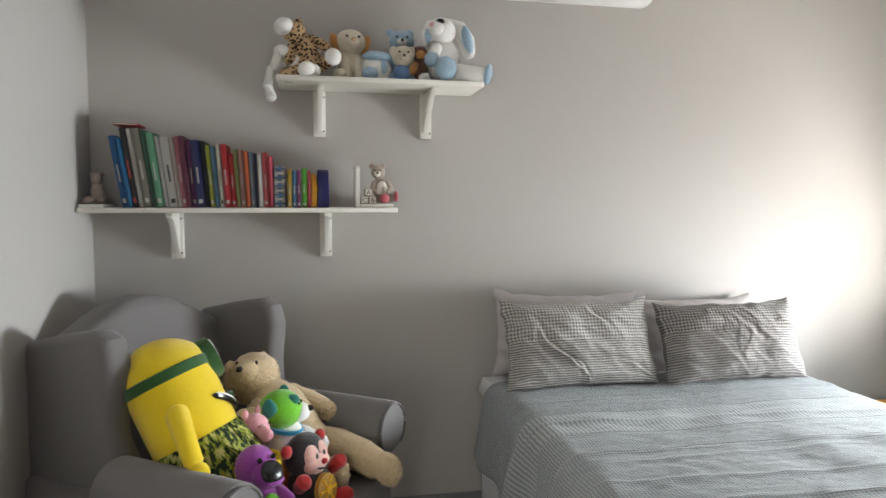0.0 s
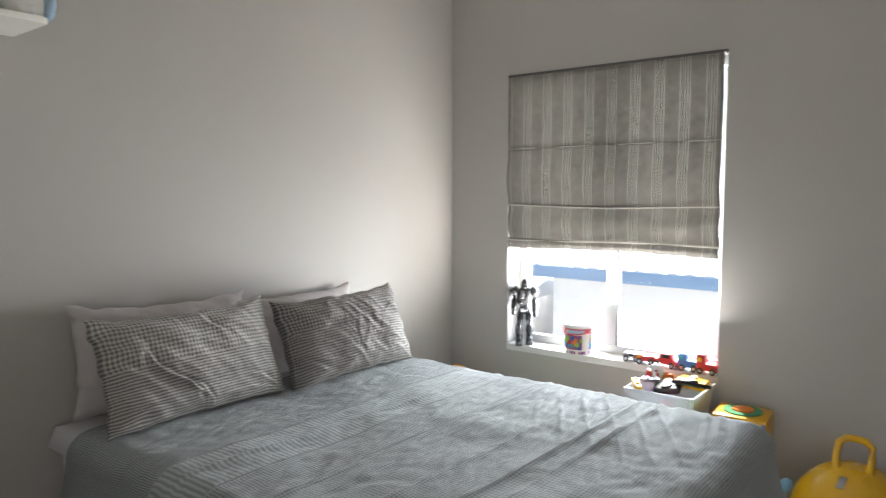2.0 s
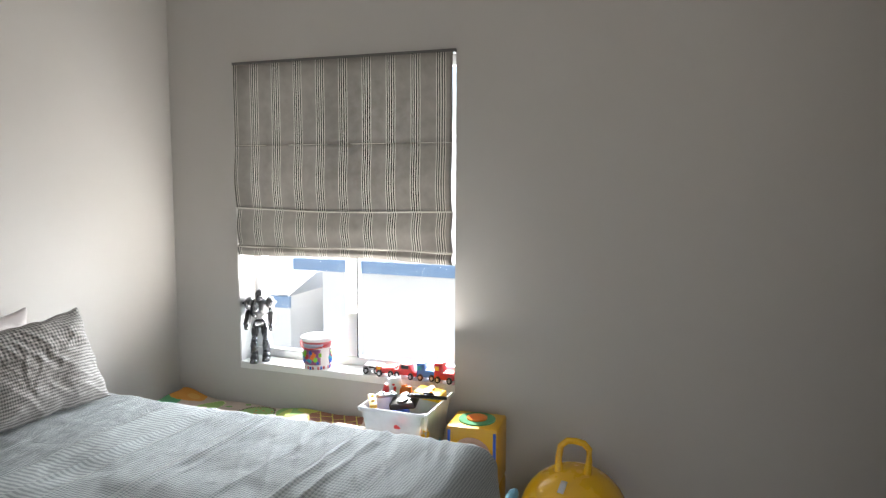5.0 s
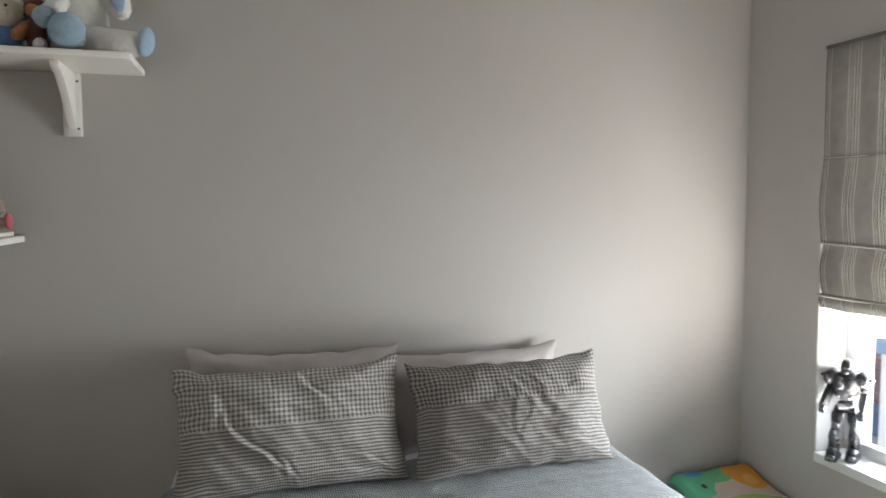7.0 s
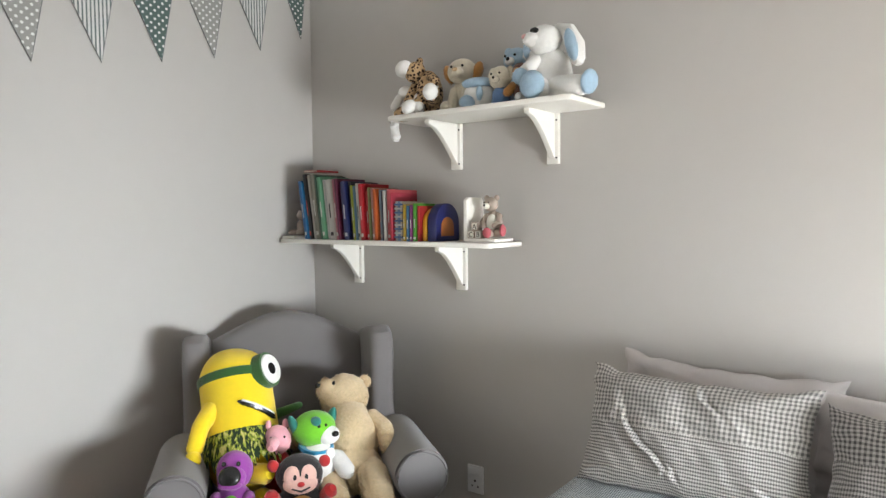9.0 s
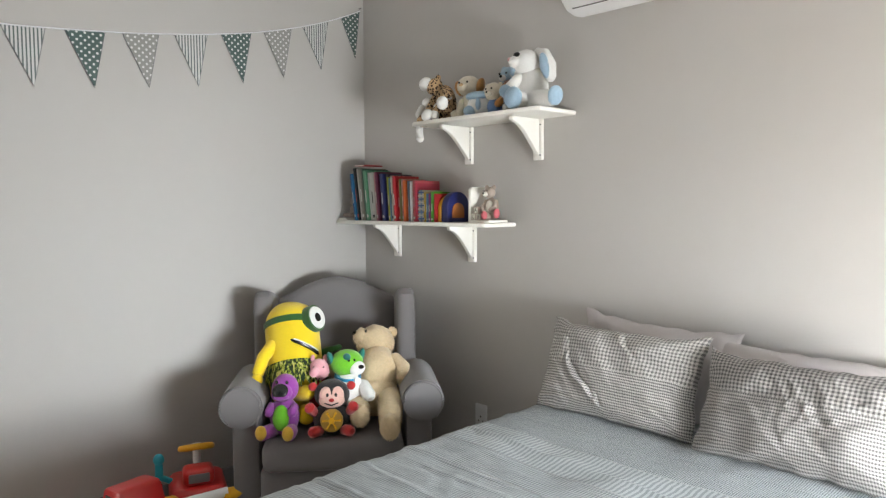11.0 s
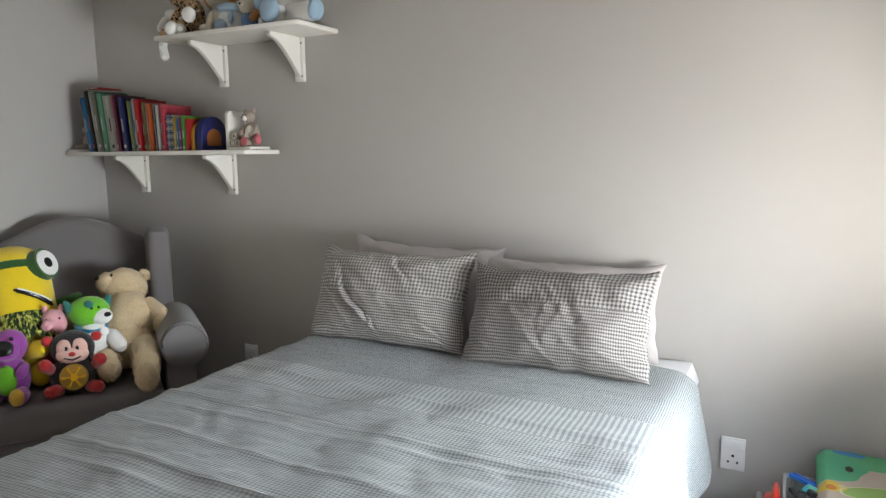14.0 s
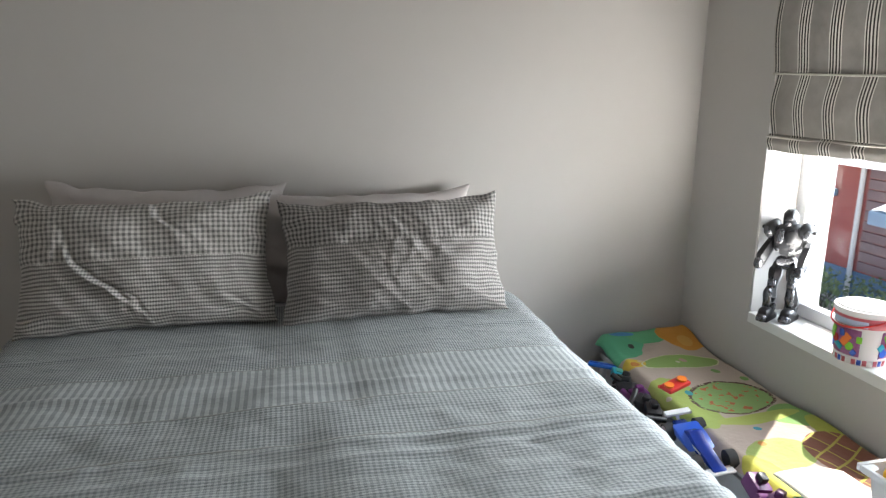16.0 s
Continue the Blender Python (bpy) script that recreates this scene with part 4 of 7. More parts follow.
# spiral-bound board book
sb = thing("spiral_book", "spiral-bound board book with blue and white stripes", "book", pose(x + 0.004, -0.195, SHELF_Z), group="books on the shelf")
for i in range(3):
    bm = bmesh.new(); box(bm, (0.013 * i, 0.0, 0.0), (0.013 * i + 0.011, 0.14, 0.158), 0.002); part("board", bm, cover_mat(((.62, .62, .60), (.25, .36, .55), (.66, .60, .5))[i]), sb)
for k in range(9):
    bm = bmesh.new(); box(bm, (-0.001, -0.006, 0.012 + k * 0.0162), (0.040, 0.0, 0.0195 + k * 0.0162), 0.002); part("binding_ring", bm, cover_mat((.66, .66, .64)) if k % 2 else cover_mat((.12, .22, .42)), sb)
x += 0.052
for w_, h_, c_, nm_ in ((.015, .145, (.60, .42, .04), "yellow"), (.015, .140, (.06, .20, .36), "blue"), (.015, .142, (.26, .05, .20), "purple"), (.020, .148, (.10, .42, .03), "green"), (.012, .138, (.45, .03, .03), "red")):
    book(x, w_, h_, .12, c_, 0, (nm_, LW)); x += w_ + 0.002
for k, (c_, r_, nm_) in enumerate((((.75, .40, .02), .062, "yellow"), ((.012, .02, .16), .078, "navy blue"))):
    rb = thing("round_board_book", "round-topped %s board book standing on edge" % nm_, "book", pose(x, -0.190, SHELF_Z), group="books on the shelf")
    out = [(0.0, 0.0), (0.0, 0.06)] + [(0.075 - 0.075 * math.cos(math.pi * q / 14), 0.07 + r_ * math.sin(math.pi * q / 14)) for q in range(15)] + [(0.15, 0.06), (0.15, 0.0)]
    bm = bmesh.new(); slab(bm, out, 0.0, 0.022 + 0.022 * k, 'x', 0.004); part("cover", bm, cover_mat(c_), rb)
    bm = bmesh.new(); slab(bm, [(a * 0.55 + 0.03, b_ * 0.5 + 0.02) for a, b_ in out], 0.022 + 0.022 * k, 0.0235 + 0.022 * k, 'x'); part("picture", bm, cover_mat(((.55, .05, .03), (.5, .18, .04))[k]), rb)
    x += 0.024 + 0.022 * k

BROWN_TOY = paint("beige_resin", (0.36, 0.29, 0.24), 0.6, vary=0.25, big=30)
PINK_TOY = paint("pink_resin", (0.46, 0.10, 0.12), 0.55)
INK_DOT = paint("dark_print", (0.05, 0.04, 0.035), 0.6)


def bookend(m, label):
    e = thing("bookend", label, "bookend", m, group="bookends")
    bm = bmesh.new(); slab(bm, [(0.0, 0.0), (0.0, 0.155), (-0.012, 0.168), (-0.095, 0.168), (-0.110, 0.155), (-0.110, 0.0)], 0.0, 0.018, 'x', 0.003); part("upright", bm, WHITE, e)
    bm = bmesh.new(); box(bm, (0.0185, -0.125, 0.0), (0.150, 0.004, 0.013), 0.004); part("base", bm, WHITE, e)
    bm = bmesh.new()
    blob(bm, (0.0, 0.0, 0.048), (0.027, 0.025, 0.040), 0, (0, -8, 0), lump=0.1); blob(bm, (-0.010, -0.004, 0.108), (0.024, 0.023, 0.023), 0); blob(bm, (-0.014, -0.024, 0.102), (0.012, 0.012, 0.010), 2); blob(bm, (-0.015, -0.036, 0.105), 0.004, 3, seg=8)
    blob(bm, (0.002, -0.018, 0.050), (0.019, 0.012, 0.027), 2)
    for s in (-1, 1):
        blob(bm, (-0.011 + s * 0.019, 0.002, 0.128), (0.010, 0.006, 0.010), 0); blob(bm, (-0.014 + s * 0.009, -0.024, 0.114), 0.003, 3, seg=8)
        limb(bm, [(s * 0.022, -0.006, 0.072), (s * 0.032, -0.022, 0.050), (s * 0.020, -0.034, 0.040)], [0.011, 0.010, 0.009])
    limb(bm, [(0.014, -0.006, 0.020), (0.038, -0.022, 0.020)], [0.016, 0.014]); blob(bm, (0.049, -0.028, 0.026), (0.008, 0.016, 0.019), 1)
    limb(bm, [(-0.008, -0.010, 0.018), (0.004, -0.042, 0.016)], [0.016, 0.014]); blob(bm, (0.006, -0.054, 0.019), (0.016, 0.007, 0.017), 1)
    bmesh.ops.transform(bm, matrix=Matrix.Translation((0.106, -0.058, 0.013)) @ Matrix.Diagonal((1.16, 1.16, 1.18, 1.0)), verts=bm.verts)
    part("bear_figure", bm, [BROWN_TOY, PINK_TOY, PAPER, INK_DOT], e, "small beige sitting bear figure with red paws")
    for cx, cz, ch in ((0.036, 0.0, "C"), (0.068, 0.0, "B"), (0.052, 0.0305, "A")):
        bm = bmesh.new(); box(bm, (cx - 0.015, -0.112, 0.0135 + cz), (cx + 0.015, -0.082, 0.0435 + cz), 0.002); c = part("letter_block", bm, BROWN_TOY, e)
        bm = bmesh.new(); box(bm, (cx - 0.0115, -0.1132, 0.0170 + cz), (cx + 0.0115, -0.1115, 0.0400 + cz)); part("face", bm, PAPER, c)
        fc = bpy.data.curves.new("letter", 'FONT'); fc.body = ch; fc.size = 0.026; fc.align_x = 'CENTER'; fc.extrude = 0.0004
        fc.materials.append(INK_DOT)
        lt_ = new("letter", fc); lt_.parent = c; lt_.matrix_basis = pose(cx, -0.1137, 0.0195 + cz, 90, 0, 0); tagged(lt_)
    return e


bookend(pose(1.000, -0.045, SHELF_Z), "white wooden bookend with a small bear and letter blocks")
lb = thing("bookend", "white wooden bookend base with a brown bear figure by the corner", "bookend", group="bookends")
bm = bmesh.new(); box(bm, (0.012, -0.205, SHELF_Z), (0.096, -0.06, SHELF_Z + 0.012), 0.003); part("base", bm, WHITE, lb)
bm = bmesh.new(); blob(bm, (0.055, -0.12, SHELF_Z + 0.05), (0.026, 0.026, 0.040), 0, lump=0.1); blob(bm, (0.055, -0.125, SHELF_Z + 0.105), (0.021, 0.021, 0.022))
for s in (-1, 1):
    blob(bm, (0.055 + s * 0.018, -0.12, SHELF_Z + 0.123), (0.008, 0.006, 0.008)); limb(bm, [(0.055 + s * 0.018, -0.13, SHELF_Z + 0.03), (0.055 + s * 0.026, -0.17, SHELF_Z + 0.028)], [0.014, 0.012])
part("bear_figure", bm, [BROWN_TOY], lb)

# ---- soft toys on the short shelf ----
CREAM = plush("cream_plush", (0.66, 0.60, 0.48)); SNOW = plush("white_plush", (0.82, 0.81, 0.78), 260.0, 0.12); SKY = plush("pale_blue_plush", (0.36, 0.50, 0.62))
MIDBLUE = plush("mid_blue_plush", (0.13, 0.24, 0.45)); TAN = plush("tan_plush", (0.50, 0.34, 0.18)); GINGER = plush("ginger_plush", (0.50, 0.24, 0.07)); CHOC = plush("brown_plush", (0.13, 0.05, 0.03))
INK = paint("black_bead", (0.012, 0.012, 0.012), 0.25, vary=0.1)
LEO, nt, b_l = nodes_of("leopard_plush", 0.95)
vor = node(nt, "ShaderNodeTexVoronoi", Scale=88.0); nt.links.new(coords(nt), vor.inputs["Vector"])
fz = noisy(nt, coords(nt), 240.0, 3.0)
spots = calc(nt, 'LESS_THAN', calc(nt, 'ADD', vor.outputs["Distance"], calc(nt, 'MULTIPLY', fz, 0.22)), 0.56)
nt.links.new(blend(nt, spots, (0.56, 0.38, 0.21), (0.035, 0.018, 0.010)), b_l.inputs["Base Color"]); relief(nt, b_l, fz, 0.7, 0.005)
TZ = 1.8665
TG = "soft toys on the shelf"


def pile(bm, mats_len, n, length, seed):
    """Fine tufts of pile standing off the skin of a soft toy."""
    rnd = random.Random(seed)
    bm.faces.ensure_lookup_table()
    faces = [f for f in bm.faces if f.material_index in mats_len]
    areas = np.array([f.calc_area() for f in faces])
    if not len(areas):
        return
    pick = np.random.RandomState(seed).choice(len(faces), n, p=areas / areas.sum())
    rows = []
    for i in pick:
        f = faces[i]
        c, nrm, vs = f.calc_center_median(), f.normal.copy(), [v.co for v in f.verts]
        p = c.lerp(vs[rnd.randrange(len(vs))], rnd.random() * 0.9)
        t = Vector((rnd.gauss(0, 1), rnd.gauss(0, 1), rnd.gauss(0, 1)))
        rows.append((p, nrm, t.normalized(), f.material_index))
    for p, nrm, t, mi in rows:
        t = (t - nrm * t.dot(nrm) + Vector((0, 0, -0.5))).normalized()
        w = nrm.cross(t).normalized() * length * 0.16
        tip = p + (nrm * rnd.uniform(0.25, 0.75) + t).normalized() * length * rnd.uniform(0.6, 1.2)
        a = p - nrm * 0.002
        f = bm.faces.new((bm.verts.new(a + w), bm.verts.new(a - w), bm.verts.new(tip)))
        f.material_index = mi


FURRY = {"teddy_bear": ((0,), 52000, 0.0125), "soft_toy_rabbit": ((0, 1), 14000, 0.008)}


def toy(name, bm, mats, label, m=None, group=TG):
    bmesh.ops.recalc_face_normals(bm, faces=bm.faces)
    which, n, length = FURRY.get(name, ((0, 1), 4200, 0.0062))
    if "capsule" not in label:
        pile(bm, which, n, length, len(label))
    return solo(name, bm, mats, label, "soft toy", m, group=group)


# floppy white toy with one leg over the shelf end
bm = bmesh.new()
blob(bm, (0, 0, 0.055), (0.055, 0.045, 0.05), 0, lump=0.2); blob(bm, (-0.035, -0.03, 0.10), (0.030, 0.028, 0.026), 0); blob(bm, (0.07, -0.01, 0.10), (0.045, 0.02, 0.018), 0, (0, -20, 0))
limb(bm, [(-0.03, -0.02, 0.05), (-0.075, -0.035, 0.03), (-0.088, -0.04, -0.03), (-0.075, -0.045, -0.075)], [0.020, 0.019, 0.018, 0.020]); limb(bm, [(0.0, -0.03, 0.05), (0.06, -0.075, 0.03), (0.09, -0.10, 0.022)], [0.022, 0.019, 0.022])
limb(bm, [(-0.05, -0.05, 0.08), (-0.06, -0.07, 0.04)], [0.016, 0.018])
toy("soft_toy", bm, [SNOW], "floppy white soft toy with a leg hanging off the shelf", pose(0.762, -0.130, TZ))
# leopard-print toy
bm = bmesh.new()
blob(bm, (0, 0, 0.085), (0.050, 0.045, 0.080), 0, (0, 14, 0)); blob(bm, (-0.010, -0.03, 0.170), (0.040, 0.036, 0.036), 0); blob(bm, (-0.036, -0.052, 0.196), (0.034, 0.030, 0.030), 1)
for s in (-1, 1):
    limb(bm, [(s * 0.035, -0.02, 0.13), (s * 0.068, -0.05, 0.08)], [0.016, 0.018]); blob(bm, (s * 0.028 - 0.008, -0.022, 0.198), (0.014, 0.009, 0.014), 0)
limb(bm, [(-0.01, -0.03, 0.05), (-0.060, -0.065, 0.030), (-0.100, -0.085, 0.040)], [0.034, 0.030, 0.026]); blob(bm, (-0.03, -0.115, 0.026), (0.030, 0.024, 0.025), 1)
limb(bm, [(0.02, -0.03, 0.03), (0.055, -0.085, 0.026)], [0.024, 0.020]); blob(bm, (0.070, -0.110, 0.030), (0.028, 0.024, 0.029), 1)
toy("soft_toy", bm, [LEO, SNOW], "leopard-print soft toy with a white muzzle and paws", pose(0.858, -0.125, TZ + 0.012, 0, -24, 0) @ Matrix.Diagonal((1.10, 1.05, 1.08, 1.0)))
# cream puppy with ginger ears
bm = bmesh.new()
blob(bm, (0, 0, 0.058), (0.044, 0.042, 0.060), 0); blob(bm, (0, -0.018, 0.138), (0.050, 0.044, 0.044), 0); blob(bm, (0, -0.056, 0.130), (0.024, 0.018, 0.018), 0); blob(bm, (0, -0.073, 0.137), (0.010, 0.007, 0.007), 2)
for s in (-1, 1):
    blob(bm, (s * 0.052, -0.01, 0.135), (0.016, 0.022, 0.034), 1, (0, s * 18, 0)); limb(bm, [(s * 0.022, -0.03, 0.075), (s * 0.022, -0.052, 0.018)], [0.015, 0.017]); blob(bm, (s * 0.042, -0.045, 0.020), (0.022, 0.030, 0.019), 0); blob(bm, (s * 0.02, -0.058, 0.150), 0.0045, 3, seg=8)
toy("soft_toy", bm, [CREAM, GINGER, TAN, INK], "cream sitting soft toy dog with ginger ears", pose(0.985, -0.118, TZ, 0, 0, 8) @ Matrix.Diagonal((1.16, 1.1, 1.10, 1.0)))
# rolled pale-blue and white toy
bm = bmesh.new()
blob(bm, (0, 0, 0.045), (0.048, 0.034, 0.045), 1); blob(bm, (0, -0.012, 0.082), (0.050, 0.030, 0.018), 0); blob(bm, (-0.03, -0.022, 0.022), (0.026, 0.020, 0.022), 0); blob(bm, (0.012, -0.035, 0.045), (0.010, 0.006, 0.024), 0)
toy("soft_toy", bm, [SKY, SNOW], "small pale blue and white round soft toy", pose(1.085, -0.168, TZ, 0, 0, 15) @ Matrix.Diagonal((1.22, 1.15, 1.12, 1.0)))
# blue bear behind, cream pup in front
bm = bmesh.new()
blob(bm, (0, 0, 0.075), (0.055, 0.045, 0.075), 0); blob(bm, (0.005, -0.015, 0.175), (0.050, 0.045, 0.044), 0); blob(bm, (0.0, -0.055, 0.165), (0.020, 0.016, 0.014), 1); blob(bm, (0.0, -0.070, 0.170), 0.007, 2, seg=10)
for s in (-1, 1):
    blob(bm, (s * 0.04, 0.0, 0.212), (0.016, 0.010, 0.016), 0); blob(bm, (s * 0.020, -0.055, 0.185), 0.005, 2, seg=8); limb(bm, [(s * 0.03, -0.03, 0.03), (s * 0.045, -0.08, 0.025)], [0.024, 0.022])
toy("soft_toy", bm, [SKY, SNOW, INK], "pale blue soft toy bear with a white muzzle", pose(1.190, -0.070, TZ))
bm = bmesh.new()
blob(bm, (0, 0, 0.035), (0.035, 0.032, 0.036), 0); blob(bm, (0, -0.008, 0.098), (0.042, 0.036, 0.040), 1, lump=0.12); blob(bm, (0, -0.04, 0.088), (0.018, 0.014, 0.013), 1); blob(bm, (0, -0.053, 0.092), 0.005, 2, seg=8)
for s in (-1, 1):
    blob(bm, (s * 0.036, 0, 0.115), (0.014, 0.012, 0.022), 1); blob(bm, (s * 0.017, -0.040, 0.108), 0.004, 2, seg=8)
toy("soft_toy", bm, [MIDBLUE, CREAM, INK], "cream soft toy pup with a blue body", pose(1.185, -0.175, TZ))
bm = bmesh.new()
blob(bm, (0, 0, 0.05), (0.032, 0.03, 0.05), 0); blob(bm, (0.0, -0.008, 0.115), (0.032, 0.030, 0.030), 0); blob(bm, (0, -0.034, 0.108), (0.018, 0.010, 0.016), 1)
limb(bm, [(-0.02, -0.02, 0.07), (-0.035, -0.045, 0.04)], [0.014, 0.016], 1); limb(bm, [(0.01, -0.02, 0.02), (0.02, -0.055, 0.018)], [0.018, 0.016], 2)
toy("soft_toy", bm, [CHOC, GINGER, SNOW], "small dark brown and ginger soft toy", pose(1.255, -0.150, TZ))
# big white rabbit with blue ears
bm = bmesh.new()
blob(bm, (0, 0, 0.105), (0.075, 0.065, 0.105), 0, (0, -6, 0)); blob(bm, (-0.015, -0.03, 0.225), (0.062, 0.058, 0.056), 0); blob(bm, (-0.045, -0.07, 0.225), (0.034, 0.030, 0.028), 0)
blob(bm, (-0.032, -0.082, 0.252), (0.017, 0.010, 0.012), 2); blob(bm, (-0.068, -0.086, 0.235), (0.012, 0.008, 0.010), 3)
limb(bm, [(0.025, -0.0, 0.272), (0.068, -0.014, 0.252), (0.098, -0.024, 0.195), (0.110, -0.028, 0.140)], [0.018, 0.028, 0.034, 0.026], 0, 16); blob(bm, (0.094, -0.050, 0.192), (0.022, 0.014, 0.060), 1, (0, -14, 0)); limb(bm, [(-0.05, 0.0, 0.262), (-0.072, -0.02, 0.215), (-0.075, -0.035, 0.175)], [0.018, 0.026, 0.022], 0); blob(bm, (-0.076, -0.050, 0.195), (0.014, 0.008, 0.030), 1)
limb(bm, [(-0.04, -0.05, 0.15), (-0.07, -0.095, 0.10)], [0.026, 0.024], 0); blob(bm, (-0.075, -0.105, 0.090), (0.030, 0.028, 0.030), 1)
limb(bm, [(0.02, -0.02, 0.050), (0.090, -0.055, 0.045), (0.145, -0.075, 0.040)], [0.046, 0.040, 0.036], 0, 16); blob(bm, (0.172, -0.086, 0.046), (0.018, 0.036, 0.043), 1, (0, 10, -28))
limb(bm, [(-0.02, -0.05, 0.05), (-0.02, -0.10, 0.045)], [0.040, 0.036], 0); blob(bm, (-0.022, -0.125, 0.052), (0.046, 0.024, 0.050), 1)
toy("soft_toy_rabbit", bm, [SNOW, SKY, INK, plush("rose_plush", (0.62, 0.35, 0.33))], "large white soft toy rabbit with pale blue ears and feet", pose(1.355, -0.118, TZ, 0, 0, 5) @ Matrix.Diagonal((0.96, 0.94, 0.93, 1.0)))

# ---- soft toys in the armchair ----
CG = "soft toys in the armchair"
SEAT = 0.489
YEL = plush("yellow_plush", (0.86, 0.62, 0.010), 420.0, 0.10); GREENP = plush("green_plush", (0.16, 0.52, 0.02)); DKGREEN = plush("dark_green_felt", (0.02, 0.09, 0.015)); PINKP = plush("pink_plush", (0.78, 0.38, 0.42))
PURP = plush("purple_plush", (0.30, 0.055, 0.32)); BEAR = plush("beige_bear_plush", (0.70, 0.55, 0.34), 190.0, 0.26); BLACKP = plush("black_plush", (0.014, 0.011, 0.012)); FACE = plush("blush_plush", (0.72, 0.45, 0.38)); GOLD = paint("gold_disc", (0.45, 0.26, 0.05), 0.4, 0.4); REDP = plush("red_plush", (0.45, 0.02, 0.02))
TEALP = plush("teal_plush", (0.02, 0.20, 0.16))
LEAF, nt, b_l = nodes_of("printed_leaf_cloth", 0.85)
lv = noisy(nt, coords(nt), 60.0, 3.0)
mp = node(nt, "ShaderNodeMapping"); mp.inputs["Scale"].default_value = (90, 90, 26); mp.inputs["Rotation"].default_value = (0.5, 0.3, 0); nt.links.new(coords(nt), mp.inputs[0])
lf = noisy(nt, mp.outputs[0], 1.0, 2.0)
cA = blend(nt, calc(nt, 'GREATER_THAN', lf, 0.50), (0.016, 0.035, 0.010), (0.30, 0.36, 0.04)); cB = blend(nt, calc(nt, 'GREATER_THAN', lf, 0.60), cA, (0.62, 0.58, 0.20))
nt.links.new(cB, b_l.inputs["Base Color"]); relief(nt, b_l, lf, 0.5, 0.004)

# large yellow capsule-shaped toy
bm = bmesh.new()
k = bmesh.new(); bmesh.ops.create_uvsphere(k, u_segments=36, v_segments=28, radius=0.128)
for v in k.verts:
    v.co.z = v.co.z * 0.95 + (0.135 if v.co.z > 0 else -0.135)
    v.co *= 1 + 0.03 * noise.noise(v.co * 9)
add(bm, k, pose(0, 0, 0.262))
k = bmesh.new(); n_ = 40
rings = [[k.verts.new((rr * math.cos(2 * math.pi * j / n_), rr * math.sin(2 * math.pi * j / n_), zz)) for j in range(n_)] for rr, zz in ((0.129, 0.388), (0.1325, 0.391), (0.1325, 0.417), (0.129, 0.420))]
for a, b_ in zip(rings, rings[1:]):
    for j in range(n_): k.faces.new((a[j], a[(j + 1) % n_], b_[(j + 1) % n_], b_[j]))
add(bm, k, None, 1)
rod(bm, (0.100, 0.028, 0.400), (0.142, 0.040, 0.402), 0.066, 0.064, 1, 28); rod(bm, (0.140, 0.039, 0.402), (0.150, 0.041, 0.402), 0.056, 0.052, 3, 28)
rod(bm, (0.150, 0.041, 0.402), (0.152, 0.0415, 0.402), 0.021, 0.021, 4, 20)
arc = [(0.133 * math.cos(radians(q)), 0.133 * math.sin(radians(q)), 0.300 - 0.0011 * (q + 45)) for q in range(-40, 22, 6)]
limb(bm, arc, [0.004] + [0.010] * (len(arc) - 2) + [0.004], 4, 8)
limb(bm, [(a_ * 1.05, b_ * 1.05, c_ + 0.006) for a_, b_, c_ in arc[1:-1]], [0.0045] * (len(arc) - 2), 3, 6)
limb(bm, [(0.06, 0.10, 0.255), (0.10, 0.14, 0.265), (0.125, 0.175, 0.275)], [0.020, 0.017, 0.014], 1)
limb(bm, [(0.0, -0.115, 0.295), (0.0, -0.170, 0.235), (-0.005, -0.200, 0.160)], [0.034, 0.029, 0.027]); blob(bm, (-0.006, -0.208, 0.130), (0.032, 0.024, 0.030), 0)
for s in (-1, 0, 1):
    limb(bm, [(-0.006, -0.210, 0.12), (-0.004 + s * 0.028, -0.216, 0.088)], [0.013, 0.011])
for s in (-1, 1):
    limb(bm, [(0.06, s * 0.05, 0.06), (0.16, s * 0.06, 0.035)], [0.034, 0.034])
random.seed(5)
for j in range(150):
    a = 2 * math.pi * j / 75 + random.uniform(-.05, .05); lay = j // 75
    c_, s_ = math.cos(a), math.sin(a); z0 = 0.205 - 0.035 * lay; w_ = random.uniform(0.010, 0.018); l_ = random.uniform(0.075, 0.125); flare = random.uniform(0.012, 0.04)
    r0 = 0.130 + 0.003 * lay
    k = bmesh.new()
    p = [Vector((r0 * c_, r0 * s_, z0)), Vector(((r0 + flare * .6) * c_, (r0 + flare * .6) * s_, z0 - l_ * .55)), Vector(((r0 + flare) * c_, (r0 + flare) * s_, z0 - l_))]
    t_ = Vector((-s_, c_, random.uniform(-.2, .2))) * w_
    vs = [k.verts.new(q) for q in (p[0] - t_ * .6, p[0] + t_ * .6, p[1] + t_, p[2], p[1] - t_)]
    k.faces.new(vs); add(bm, k, None, 2)
toy("soft_toy", bm, [YEL, DKGREEN, LEAF, SNOW, INK], "large yellow capsule-shaped soft toy with a leafy skirt", CHAIR @ pose(0.215, -0.165, SEAT + 0.040, 6, -28, 0) @ pose(0, 0, 0, 0, 0, 40) @ Matrix.Diagonal((1.0, 1.0, 1.0, 1.0)), CG)

